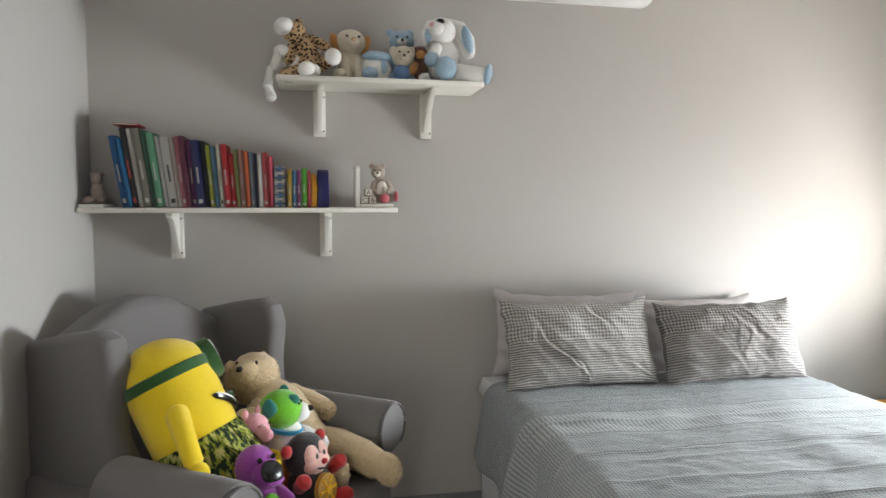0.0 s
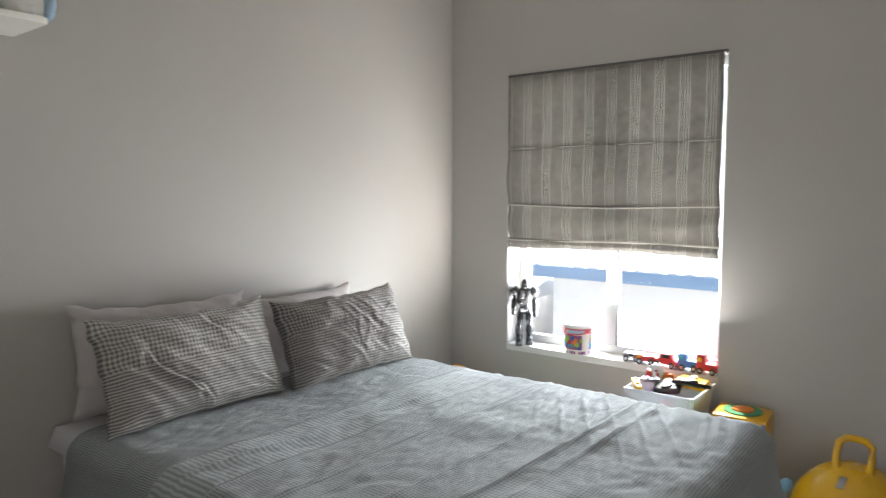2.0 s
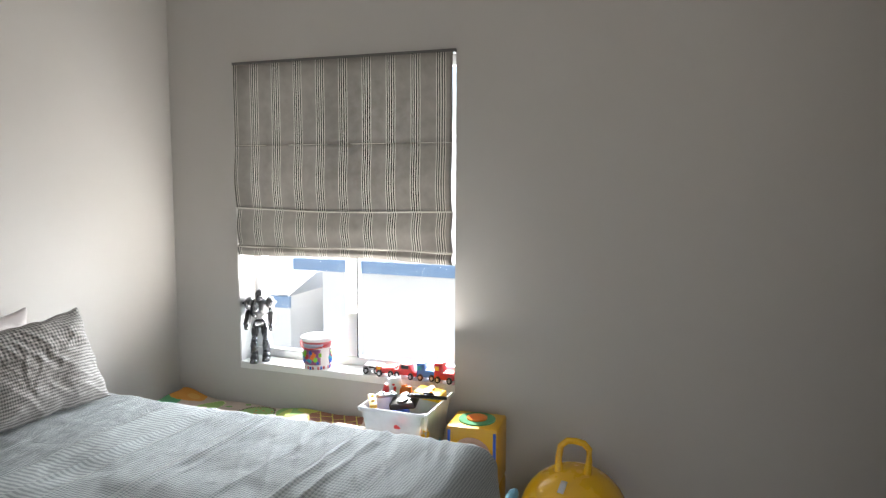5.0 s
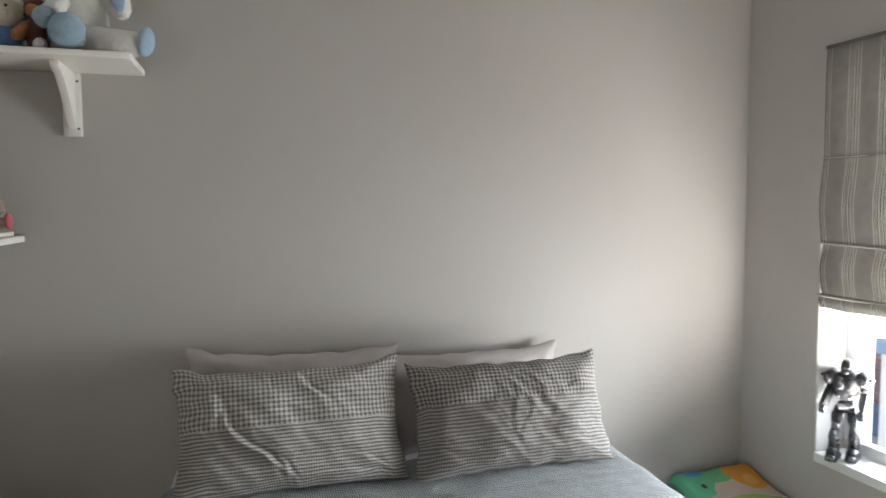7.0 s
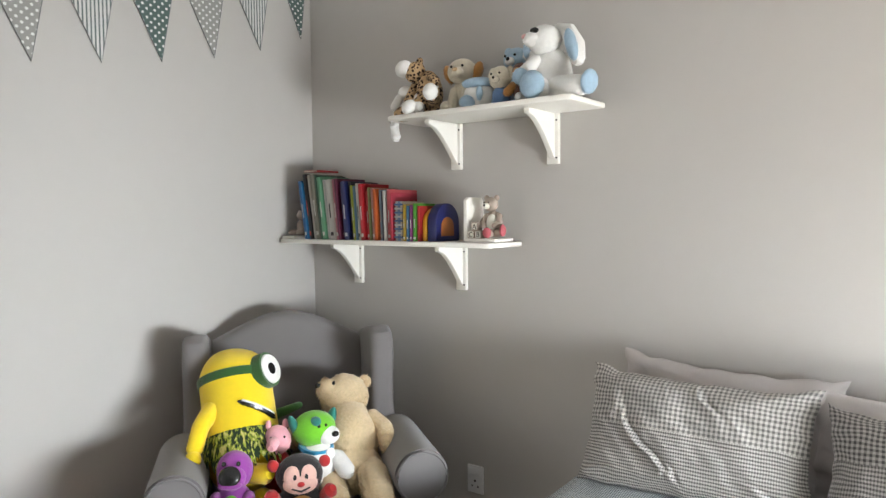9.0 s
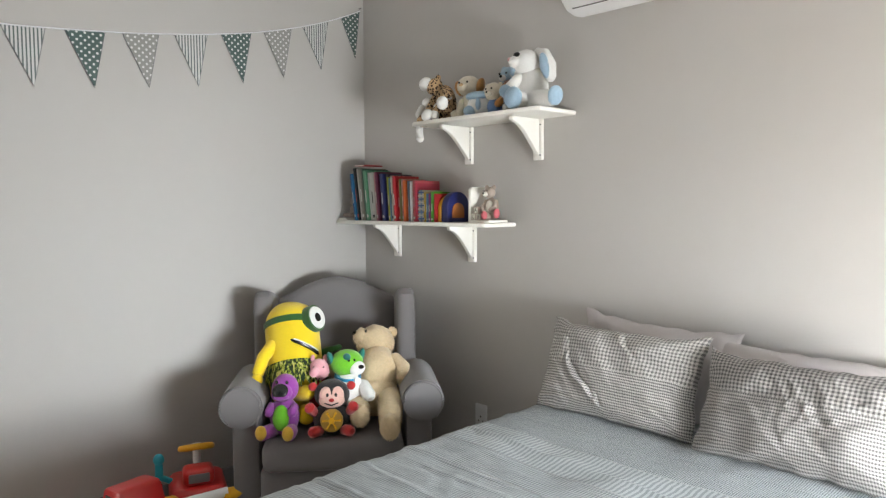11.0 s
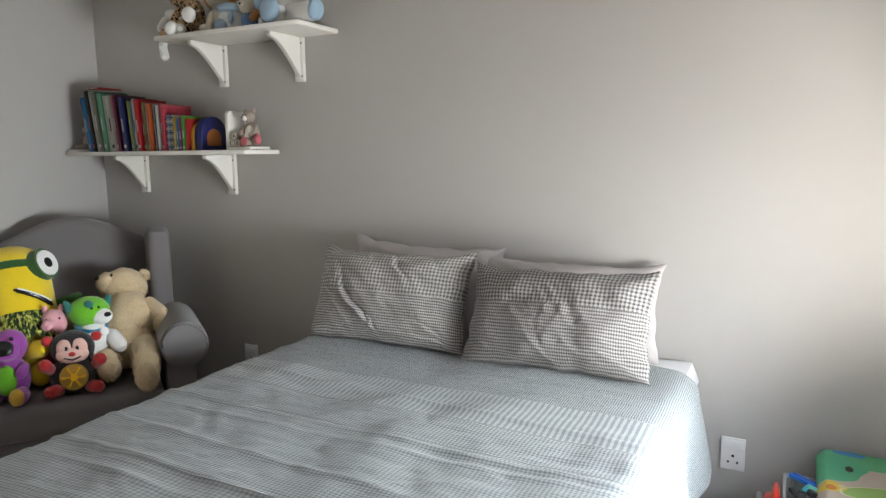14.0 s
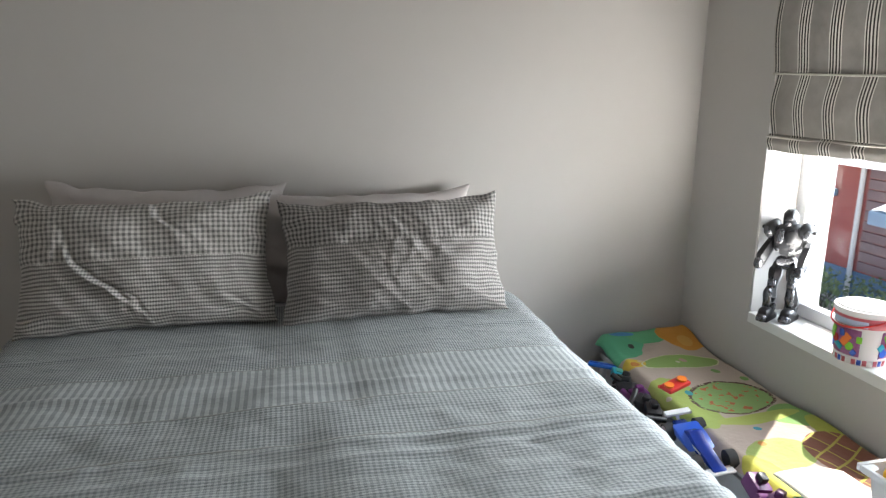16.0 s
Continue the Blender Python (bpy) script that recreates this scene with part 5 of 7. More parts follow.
# big beige bear, leaning back
bm = bmesh.new()
blob(bm, (0.020, 0.0, 0.200), (0.105, 0.108, 0.165), 0, (0, -38, 0), 28, 0.10); blob(bm, (0.085, 0.0, 0.105), (0.105, 0.115, 0.095), 0, (0, -20, 0), 26, 0.08)
blob(bm, (-0.100, -0.012, 0.352), (0.104, 0.098, 0.086), 0, (0, -40, 0), 26, 0.06)
blob(bm, (-0.062, -0.078, 0.388), (0.046, 0.050, 0.041), 0, (30, -30, -40)); blob(bm, (-0.054, -0.118, 0.406), (0.013, 0.015, 0.011), 1); blob(bm, (-0.100, -0.080, 0.418), 0.007, 1, seg=8); blob(bm, (-0.030, -0.060, 0.418), 0.007, 1, seg=8)
for s in (-1, 1):
    blob(bm, (-0.125, -0.005 + s * 0.082, 0.405), (0.016, 0.026, 0.026), 0)
limb(bm, [(-0.02, 0.085, 0.270), (0.035, 0.132, 0.235), (0.095, 0.140, 0.205)], [0.040, 0.038, 0.036]); blob(bm, (0.115, 0.138, 0.195), (0.036, 0.034, 0.036), 0)
limb(bm, [(-0.01, -0.085, 0.265), (0.050, -0.115, 0.215), (0.095, -0.105, 0.165)], [0.038, 0.036, 0.034])
limb(bm, [(0.09, 0.050, 0.100), (0.20, 0.070, 0.090), (0.30, 0.075, 0.058), (0.355, 0.075, 0.030)], [0.066, 0.060, 0.054, 0.050]); blob(bm, (0.395, 0.075, 0.020), (0.046, 0.046, 0.058), 0, (0, -15, 0))
limb(bm, [(0.09, -0.040, 0.090), (0.17, -0.085, 0.066), (0.245, -0.085, 0.050)], [0.062, 0.058, 0.052]); blob(bm, (0.290, -0.070, 0.050), (0.040, 0.046, 0.052), 0, (0, 0, 30))
for v in bm.verts:
    v.co *= 1 + 0.018 * noise.noise(v.co * 70)
toy("teddy_bear", bm, [BEAR, INK], "large beige shaggy teddy bear leaning back in the armchair", CHAIR @ pose(0.135, 0.195, SEAT - 0.014, 0, -6, -4) @ Matrix.Diagonal((0.98, 0.92, 0.92, 1.0)), CG)

# tan plush behind
bm = bmesh.new(); blob(bm, (0, 0, 0.20), (0.055, 0.07, 0.055), 0, lump=0.1); blob(bm, (0, 0, 0.08), (0.06, 0.065, 0.085), 0, lump=0.1); blob(bm, (0.05, -0.01, 0.19), (0.02, 0.03, 0.025), 1)
toy("soft_toy", bm, [BEAR, TAN], "tan soft toy half hidden behind others", CHAIR @ pose(0.125, 0.03, SEAT - 0.005), CG)
# pink toy
bm = bmesh.new(); blob(bm, (0, 0, 0.235), (0.046, 0.046, 0.050), 0); limb(bm, [(0.035, -0.012, 0.240), (0.068, -0.022, 0.235)], [0.020, 0.019], 0); blob(bm, (0, 0, 0.12), (0.045, 0.05, 0.085), 1)
for s in (-1, 1): blob(bm, (-0.01, s * 0.028, 0.285), (0.008, 0.010, 0.018), 0); blob(bm, (0.038, s * 0.022, 0.255), 0.004, 2, seg=8)
limb(bm, [(0.03, 0.03, 0.15), (0.07, 0.05, 0.11), (0.085, 0.04, 0.07)], [0.016, 0.014, 0.014], 3)
toy("soft_toy", bm, [PINKP, REDP, INK, plush("orange_plush", (0.62, 0.20, 0.03))], "small pink soft toy with a round head", CHAIR @ pose(0.235, -0.070, SEAT - 0.008), CG)
# green and white toy dog
bm = bmesh.new(); blob(bm, (0, 0, 0.250), (0.062, 0.070, 0.058), 0); blob(bm, (0.045, 0.025, 0.235), (0.034, 0.036, 0.030), 1); blob(bm, (0.078, 0.032, 0.245), (0.010, 0.012, 0.009), 3)
blob(bm, (-0.012, -0.062, 0.265), (0.022, 0.014, 0.040), 2, (20, 0, 0)); blob(bm, (-0.012, 0.066, 0.265), (0.020, 0.014, 0.040), 2, (-20, 0, 0)); blob(bm, (0.04, -0.015, 0.285), (0.020, 0.016, 0.016), 2)
blob(bm, (0.02, 0.0, 0.135), (0.055, 0.060, 0.085), 1)
for s in (-1, 1): limb(bm, [(0.05, s * 0.05, 0.16), (0.105, s * 0.055, 0.125)], [0.026, 0.028], 1); blob(bm, (0.055, s * 0.012, 0.272), 0.005, 3, seg=8)
rod(bm, (0.01, 0, 0.192), (0.012, 0, 0.202), 0.056, 0.054, 4, 24); rod(bm, (0.062, 0.02, 0.180), (0.068, 0.022, 0.182), 0.017, 0.017, 1, 12)
toy("soft_toy_dog", bm, [GREENP, SNOW, TEALP, INK, plush("collar_blue", (0.02, 0.28, 0.50))], "green and white soft toy dog with a blue collar", CHAIR @ pose(0.235, 0.055, SEAT - 0.010, 0, 0, 22) @ Matrix.Diagonal((1.1, 1.1, 1.06, 1.0)), CG)
# purple toy
bm = bmesh.new(); blob(bm, (0, 0, 0.075), (0.058, 0.062, 0.075), 0); blob(bm, (0.0, 0, 0.185), (0.052, 0.056, 0.056), 0); blob(bm, (0.04, 0.0, 0.172), (0.034, 0.044, 0.036), 0); blob(bm, (0.066, 0.0, 0.180), (0.013, 0.034, 0.030), 3, (0, -25, 0)); blob(bm, (0.062, 0.0, 0.156), (0.022, 0.036, 0.012), 0); blob(bm, (0.048, 0.022, 0.212), 0.007, 3, seg=8); blob(bm, (0.048, -0.022, 0.212), 0.007, 3, seg=8); blob(bm, (0.047, 0.0, 0.075), (0.020, 0.035, 0.050), 1)
for s in (-1, 1):
    limb(bm, [(0.02, s * 0.05, 0.115), (0.06, s * 0.05, 0.095)], [0.018, 0.018]); limb(bm, [(0.03, s * 0.04, 0.025), (0.105, s * 0.055, 0.024)], [0.028, 0.026]); blob(bm, (0.125, s * 0.056, 0.030), (0.016, 0.024, 0.028), 2)
toy("soft_toy", bm, [PURP, GREENP, plush("mustard_plush", (0.55, 0.33, 0.03)), INK], "purple soft toy with a green belly", CHAIR @ pose(0.385, -0.215, SEAT - 0.020, 0, -8, -12) @ Matrix.Diagonal((1.06, 1.02, 1.10, 1.0)), CG)
bm = bmesh.new(); blob(bm, (0, 0, 0.045), (0.035, 0.04, 0.045), 0); limb(bm, [(0.01, 0.03, 0.06), (0.05, 0.05, 0.075)], [0.014, 0.012], 1)
toy("soft_toy", bm, [YEL, REDP], "small yellow and red soft toy", CHAIR @ pose(0.30, -0.125, SEAT + 0.0), CG)
# black toy with a gold wheel on its belly
bm = bmesh.new(); blob(bm, (0, 0, 0.062), (0.058, 0.078, 0.070), 0); blob(bm, (0.0, 0, 0.158), (0.050, 0.072, 0.062), 0); blob(bm, (0.032, -0.020, 0.160), (0.022, 0.030, 0.034), 1); blob(bm, (0.032, 0.020, 0.160), (0.022, 0.030, 0.034), 1); blob(bm, (0.034, 0, 0.138), (0.028, 0.052, 0.030), 1); blob(bm, (0.064, 0, 0.142), (0.008, 0.011, 0.008), 4); limb(bm, [(0.058, -0.026, 0.130), (0.064, 0.0, 0.122), (0.058, 0.026, 0.130)], [0.0025, 0.003, 0.0025], 0, 6); blob(bm, (0.0, 0.078, 0.190), (0.014, 0.018, 0.018), 4); blob(bm, (0.0, -0.078, 0.190), (0.014, 0.018, 0.018), 4); rod(bm, (0.050, 0, 0.062), (0.063, 0, 0.062), 0.046, 0.044, 2, 28); rod(bm, (0.063, 0, 0.062), (0.069, 0, 0.062), 0.014, 0.012, 3, 14)
for q in range(6): rod(bm, (0.0645, 0.012 * math.cos(q * 1.047), 0.062 + 0.012 * math.sin(q * 1.047)), (0.0645, 0.038 * math.cos(q * 1.047), 0.062 + 0.038 * math.sin(q * 1.047)), 0.003, 0.005, 3, 6)
for s in (-1, 1):
    blob(bm, (0.052, s * 0.017, 0.160), (0.005, 0.006, 0.009), 0, seg=8); limb(bm, [(0.02, s * 0.07, 0.09), (0.055, s * 0.088, 0.115)], [0.018, 0.022], 4); limb(bm, [(0.03, s * 0.05, 0.02), (0.075, s * 0.075, 0.022)], [0.022, 0.022], 4)
toy("soft_toy", bm, [BLACKP, FACE, GOLD, YELLOW, REDP], "black soft toy with a pale face and a gold wheel", CHAIR @ pose(0.398, -0.008, SEAT - 0.018, 0, -8, 0) @ Matrix.Diagonal((1.08, 1.06, 1.08, 1.0)), CG)

# ---- sockets ----
def socket(x, z, label):
    s = thing("wall_socket", label, "socket", pose(x, 0, z), group="wall sockets")
    bm = bmesh.new(); box(bm, (-0.038, -0.009, -0.057), (0.038, 0.0, 0.057), 0.003); part("plate", bm, PLASTIC_W, s)
    bm = bmesh.new(); box(bm, (-0.030, -0.0125, 0.018), (0.030, -0.0092, 0.048), 0.002); part("switch_panel", bm, PLASTIC_W, s)
    bm = bmesh.new(); box(bm, (0.006, -0.0150, 0.026), (0.022, -0.0127, 0.042), 0.001); part("rocker", bm, PLASTIC_W, s)
    for dx, dz, r in ((0.0, -0.006, 0.0048), (-0.014, -0.028, 0.0038), (0.014, -0.028, 0.0038)):
        bm = bmesh.new(); rod(bm, (dx, -0.0098, dz), (dx, -0.0085, dz), r, seg=10); part("pin_hole", bm, BLACK, s)
    return s


socket(3.069, 0.335, "white wall plate with a switch and three-pin socket")
socket(0.945, 0.405, "white wall plate with a socket beside the armchair")

# ---- robot on the sill ----
robot = thing("toy_robot", "black and silver jointed toy robot standing on the sill", "toy robot", pose(3.724, -0.447, WZ0 + 0.003, 0, 0, -60) @ Matrix.Diagonal((0.63, 0.78, 0.97, 1.0)))
# local: y negative is the front
CHROME = paint("scuffed_chrome_plastic", (0.12, 0.12, 0.13), 0.26, 0.75, vary=0.45, big=60)
GUN = paint("dark_gunmetal_plastic", (0.018, 0.018, 0.020), 0.36, 0.1, vary=0.4, big=60)


def rpart(name, shapes, mat=GUN, parent=None):
    bm = bmesh.new()
    for sh in shapes:
        if sh[0] == 'b': box(bm, sh[1], sh[2], 0.005, m=pose(*sh[3]) if len(sh) > 3 else None)
        elif sh[0] == 'o': blob(bm, sh[1], tuple(1.10 * r for r in sh[2]), 0, sh[3] if len(sh) > 3 else (0, 0, 0), seg=10, lump=0.10, power=0.7)
        elif sh[0] == 'l': limb(bm, sh[1], [1.16 * r for r in sh[2]], seg=6)
        else: rod(bm, sh[1], sh[2], sh[3], sh[4] if len(sh) > 4 else None)
    return part(name, bm, mat, parent or robot)


for s in (-1, 1):
    o = -0.030 if s < 0 else 0.012      # one foot steps forward
    f_ = rpart("foot", [('b', (s * 0.042 - 0.028, o - 0.062, 0.0), (s * 0.042 + 0.028, o + 0.036, 0.018)), ('o', (s * 0.042, o - 0.020, 0.022), (0.027, 0.042, 0.020))])
    rpart("toe", [('o', (s * 0.042, o - 0.058, 0.014), (0.022, 0.015, 0.012))], CHROME, f_)
    rpart("ankle_joint", [('r', (s * 0.042 - 0.026, o, 0.042), (s * 0.042 + 0.026, o, 0.042), 0.014)], CHROME, f_)
    sh = rpart("shin", [('l', [(s * 0.042, o, 0.040), (s * 0.042, o - 0.004, 0.075), (s * 0.040, o * 0.6 - 0.004, 0.112)], [0.020, 0.029, 0.019]), ('o', (s * 0.056, o + 0.012, 0.072), (0.014, 0.022, 0.030))])
    rpart("shin_guard", [('o', (s * 0.042, o - 0.024, 0.075), (0.019, 0.011, 0.030), (8, 0, 0))], CHROME, sh)
    rpart("knee", [('o', (s * 0.039, o * 0.6 - 0.018, 0.120), (0.017, 0.014, 0.016))], CHROME, sh)
    th = rpart("thigh", [('l', [(s * 0.039, o * 0.6, 0.115), (s * 0.036, o * 0.35, 0.145), (s * 0.032, 0.0, 0.178)], [0.018, 0.026, 0.021])])
    rpart("thigh_plate", [('o', (s * 0.047, o * 0.35 - 0.014, 0.148), (0.014, 0.016, 0.022))], CHROME if s > 0 else GUN, th)
    sp = rpart("shoulder_pad", [('o', (s * 0.078, 0.0, 0.288), (0.031, 0.036, 0.025), (0, s * 20, 0)), ('b', (s * 0.084 - 0.020, -0.018, 0.292), (s * 0.084 + 0.020, 0.018, 0.304), (0, 0, 0, 0, s * 4, 0))])
    rpart("pad_trim", [('o', (s * 0.086, -0.030, 0.284), (0.018, 0.009, 0.014))], CHROME, sp)
    fx, fy, fz = (-0.088, -0.070, 0.196) if s < 0 else (0.086, -0.040, 0.182)
    ar = rpart("arm", [('l', [(s * 0.078, 0.0, 0.275), (s * 0.084, 0.010, 0.235), (fx, fy, fz)], [0.019, 0.022, 0.023])])
    rpart("elbow", [('o', (s * 0.085, 0.012, 0.234), (0.018, 0.018, 0.017))], CHROME, ar)
    rpart("fist", [('o', (fx, fy - 0.016, fz - 0.010), (0.017, 0.018, 0.016))], CHROME, ar)
    rpart("back_fin", [('b', (s * 0.046 - 0.006, 0.026, 0.270), (s * 0.046 + 0.006, 0.054, 0.322), (0, 0, 0, 0, s * 8, 0))])
rpart("pelvis", [('o', (0, 0.0, 0.186), (0.044, 0.028, 0.020))], CHROME)
to = rpart("torso", [('o', (0, 0.0, 0.262), (0.062, 0.042, 0.046)), ('l', [(0, 0, 0.190), (0, -0.002, 0.215), (0, 0, 0.250)], [0.030, 0.034, 0.046])])
for s in (-1, 1):
    rpart("chest_plate", [('o', (s * 0.026, -0.036, 0.272), (0.023, 0.013, 0.022), (0, 0, s * 14))], CHROME if s < 0 else GUN, to)
    rpart("rib_vent", [('o', (s * 0.030, -0.030, 0.232), (0.016, 0.010, 0.010))], CHROME, to)
hd = rpart("head", [('o', (0, -0.006, 0.326), (0.027, 0.029, 0.027)), ('b', (-0.004, -0.030, 0.340), (0.004, 0.022, 0.357)), ('r', (0, 0, 0.292), (0, -0.002, 0.312), 0.017)])
rpart("visor", [('o', (0, -0.030, 0.328), (0.019, 0.008, 0.006))], BLACK_GLOSS, hd)
rpart("jaw", [('o', (0, -0.026, 0.311), (0.015, 0.011, 0.009))], CHROME, hd)
for s in (-1, 1):
    rpart("ear_disc", [('r', (s * 0.024, -0.004, 0.326), (s * 0.031, -0.004, 0.326), 0.011)], CHROME, hd)
rpart("backpack", [('b', (-0.044, 0.036, 0.228), (0.044, 0.060, 0.290))], GUN, to)

# ---- bucket of shapes ----
bk = thing("toy_bucket", "printed plastic bucket of coloured blocks with a white lid", "toy bucket", pose(3.712, -0.768, WZ0 + 0.003) @ Matrix.Diagonal((0.86, 0.86, 0.98, 1.0)))
LABEL_W = paint("white_label", (0.74, 0.72, 0.70), 0.45, vary=0.06)


def wrap(name, a0, a1, z0, z1, mat, lift=0.0006, parent=None):
    """A sheet of print round the tub's wall."""
    bm = bmesh.new(); prev = None; n_ = max(3, int(abs(a1 - a0) / 9))
    for i in range(n_ + 1):
        a = radians(a0 + (a1 - a0) * i / n_)
        cur = [bm.verts.new(((0.071 + 0.012 * z / 0.14 + lift) * math.cos(a), (0.071 + 0.012 * z / 0.14 + lift) * math.sin(a), z)) for z in (z0, z1)]
        if prev: bm.faces.new((prev[0], cur[0], cur[1], prev[1]))
        prev = cur
    ob = part(name, bm, mat, parent or bk); ob.modifiers.new("thick", 'SOLIDIFY').thickness = 0.0004
    return ob


bm = bmesh.new(); k = bmesh.new(); bmesh.ops.create_cone(k, cap_ends=True, segments=40, radius1=0.071, radius2=0.083, depth=0.140); add(bm, k, pose(0, 0, 0.070)); part("tub", bm, LABEL_W, bk, "printed white tub")
bm = bmesh.new(); rod(bm, (0, 0, 0.139), (0, 0, 0.151), 0.087, 0.087, seg=40); rod(bm, (0, 0, 0.151), (0, 0, 0.155), 0.078, 0.076, seg=40); part("lid", bm, PLASTIC_W, bk, "white snap-on lid")
MAUVE = paint("mauve_print", (0.30, 0.10, 0.24), 0.4, vary=0.4, big=60); CRIMSON = paint("red_print", (0.60, 0.13, 0.16), 0.4, vary=0.2)
wrap("picture_panel", 115, 222, 0.026, 0.100, MAUVE)
wrap("picture_panel", 262, 330, 0.026, 0.100, MAUVE)
wrap("top_band", 60, 350, 0.106, 0.134, CRIMSON)
wrap("title_panel", 150, 232, 0.108, 0.126, paint("pale_blue_print", (0.45, 0.56, 0.72), 0.4), 0.0012)
for i in range(24):
    wrap("rim_print", 70 + i * 11.5, 79 + i * 11.5, 0.004, 0.019, (CRIMSON, BLUE, PINK_TOY, LABEL_W)[i % 4], 0.0008)
random.seed(11)
pal = [BLUE, LIME, TEAL, BLUE, LIME, RED, TEAL, BLUE, ORANGE, LIME]
for i in range(22):
    a = radians((118 + i * 9.2) if i < 12 else (264 + (i - 12) * 6.8)); z = 0.036 + 0.054 * ((i * 7) % 10) / 10; r_ = 0.0712 + 0.012 * z / 0.14
    bm = bmesh.new(); w2, h2 = random.uniform(0.007, 0.011), random.uniform(0.007, 0.018)
    if i % 4 == 1: rod(bm, (0, 0, 0), (0, 0, 0.0028), 0.0115, seg=14)
    else: box(bm, (-w2, -h2, 0.0), (w2, h2, 0.0028), 0.0025)
    bmesh.ops.transform(bm, matrix=Matrix.Translation((r_ * math.cos(a), r_ * math.sin(a), z)) @ Vector((math.cos(a), math.sin(a), 0)).to_track_quat('Z', 'Y').to_matrix().to_4x4() @ pose(0, 0, 0, 0, 0, 41 * i), verts=bm.verts)
    part("printed_shape", bm, pal[i % 10], bk)
pts = [(-0.087 * math.sin(math.pi * q / 16) - 0.004, -0.087 * math.cos(math.pi * q / 16), 0.135 - 0.030 * math.sin(math.pi * q / 16)) for q in range(17)]
bm = bmesh.new(); limb(bm, pts, [0.0028] * 17, seg=8); part("carry_handle", bm, RED, bk, "red plastic handle")


# ---- toy vehicles on the sill ----
def toy_car(m, col, glass, length=0.11, h=0.045, label="small red toy car on the sill", kind="car"):
    c = thing("toy_car", label, "toy car", m @ Matrix.Diagonal((1.02, 1.25, 1.28, 1.0)), group="toy cars on the sill")
    w_ = 0.045
    prof = {"car": [(0, .012), (0, .026), (.22, .032), (.34, 1.0 * h), (.72, 1.0 * h), (.86, .030), (1, .026), (1, .012)],
            "truck": [(0, .012), (0, h), (.30, h), (.34, .030), (1, .034), (1, .012)],
            "engine": [(0, .012), (0, h * 1.1), (.42, h * 1.1), (.44, .036), (.95, .036), (1, .028), (1, .012)]}[kind]
    bm = bmesh.new(); slab(bm, [(a * length, b_) for a, b_ in prof], -w_ / 2, w_ / 2, 'y', 0.003); body = part("body", bm, col, c)
    bm = bmesh.new(); box(bm, (0.36 * length if kind == "car" else 0.04 * length, -w_ / 2 - 0.001, h * 0.68), (0.70 * length if kind == "car" else 0.26 * length, w_ / 2 + 0.001, h * 0.92), 0.001); part("window", bm, glass, body)
    for a in (0.2, 0.8):
        for s in (-1, 1):
            bm = bmesh.new(); rod(bm, (a * length, s * (w_ / 2 - 0.004), 0.012), (a * length, s * (w_ / 2 + 0.005), 0.012), 0.012, seg=16); wh = part("wheel", bm, RUBBER, c)
            bm = bmesh.new(); rod(bm, (a * length, s * (w_ / 2 + 0.005), 0.012), (a * length, s * (w_ / 2 + 0.0065), 0.012), 0.006, seg=10); part("hub", bm, SILVER, wh)
    return c


SZ = WZ0 + 0.0035
toy_car(pose(3.715, -1.005, SZ, 0, 0, -75), SILVER, BLACK, 0.075, 0.030, "tiny grey toy car on the sill")
toy_car(pose(3.700, -1.080, SZ, 0, 0, -82), RED, YELLOW, 0.085, 0.036, "small red toy truck on the sill", "truck")
toy_car(pose(3.710, -1.165, SZ, 0, 0, -95), RED, BLACK, 0.110, 0.052, "red toy fire truck on the sill", "car")
toy_car(pose(3.705, -1.275, SZ, 0, 0, -85), paint("light_blue_plastic", (0.06, 0.22, 0.62), 0.35), TEAL, 0.085, 0.055, "blue toy truck on the sill", "engine")
toy_car(pose(3.700, -1.360, SZ, 0, 0, -90), RED, YELLOW, 0.088, 0.062, "red toy train engine with yellow wheels on the sill", "engine")

# ---- boxes by the window and the folded play mat ----
FROST, nt, b = nodes_of("frosted_plastic", 0.35)
b.inputs["Base Color"].default_value = (0.82, 0.83, 0.84, 1)
tr = nt.nodes.new("ShaderNodeBsdfTransparent"); mx = nt.nodes.new("ShaderNodeMixShader")
cl = noisy(nt, coords(nt), 9.0, 3.0)
nt.links.new(calc(nt, 'ADD', 0.40, calc(nt, 'MULTIPLY', cl, 0.35)), mx.inputs[0]); nt.links.new(tr.outputs[0], mx.inputs[1]); nt.links.new(b.outputs[0], mx.inputs[2]); nt.links.new(mx.outputs[0], nt.nodes["Material Output"].inputs[0])


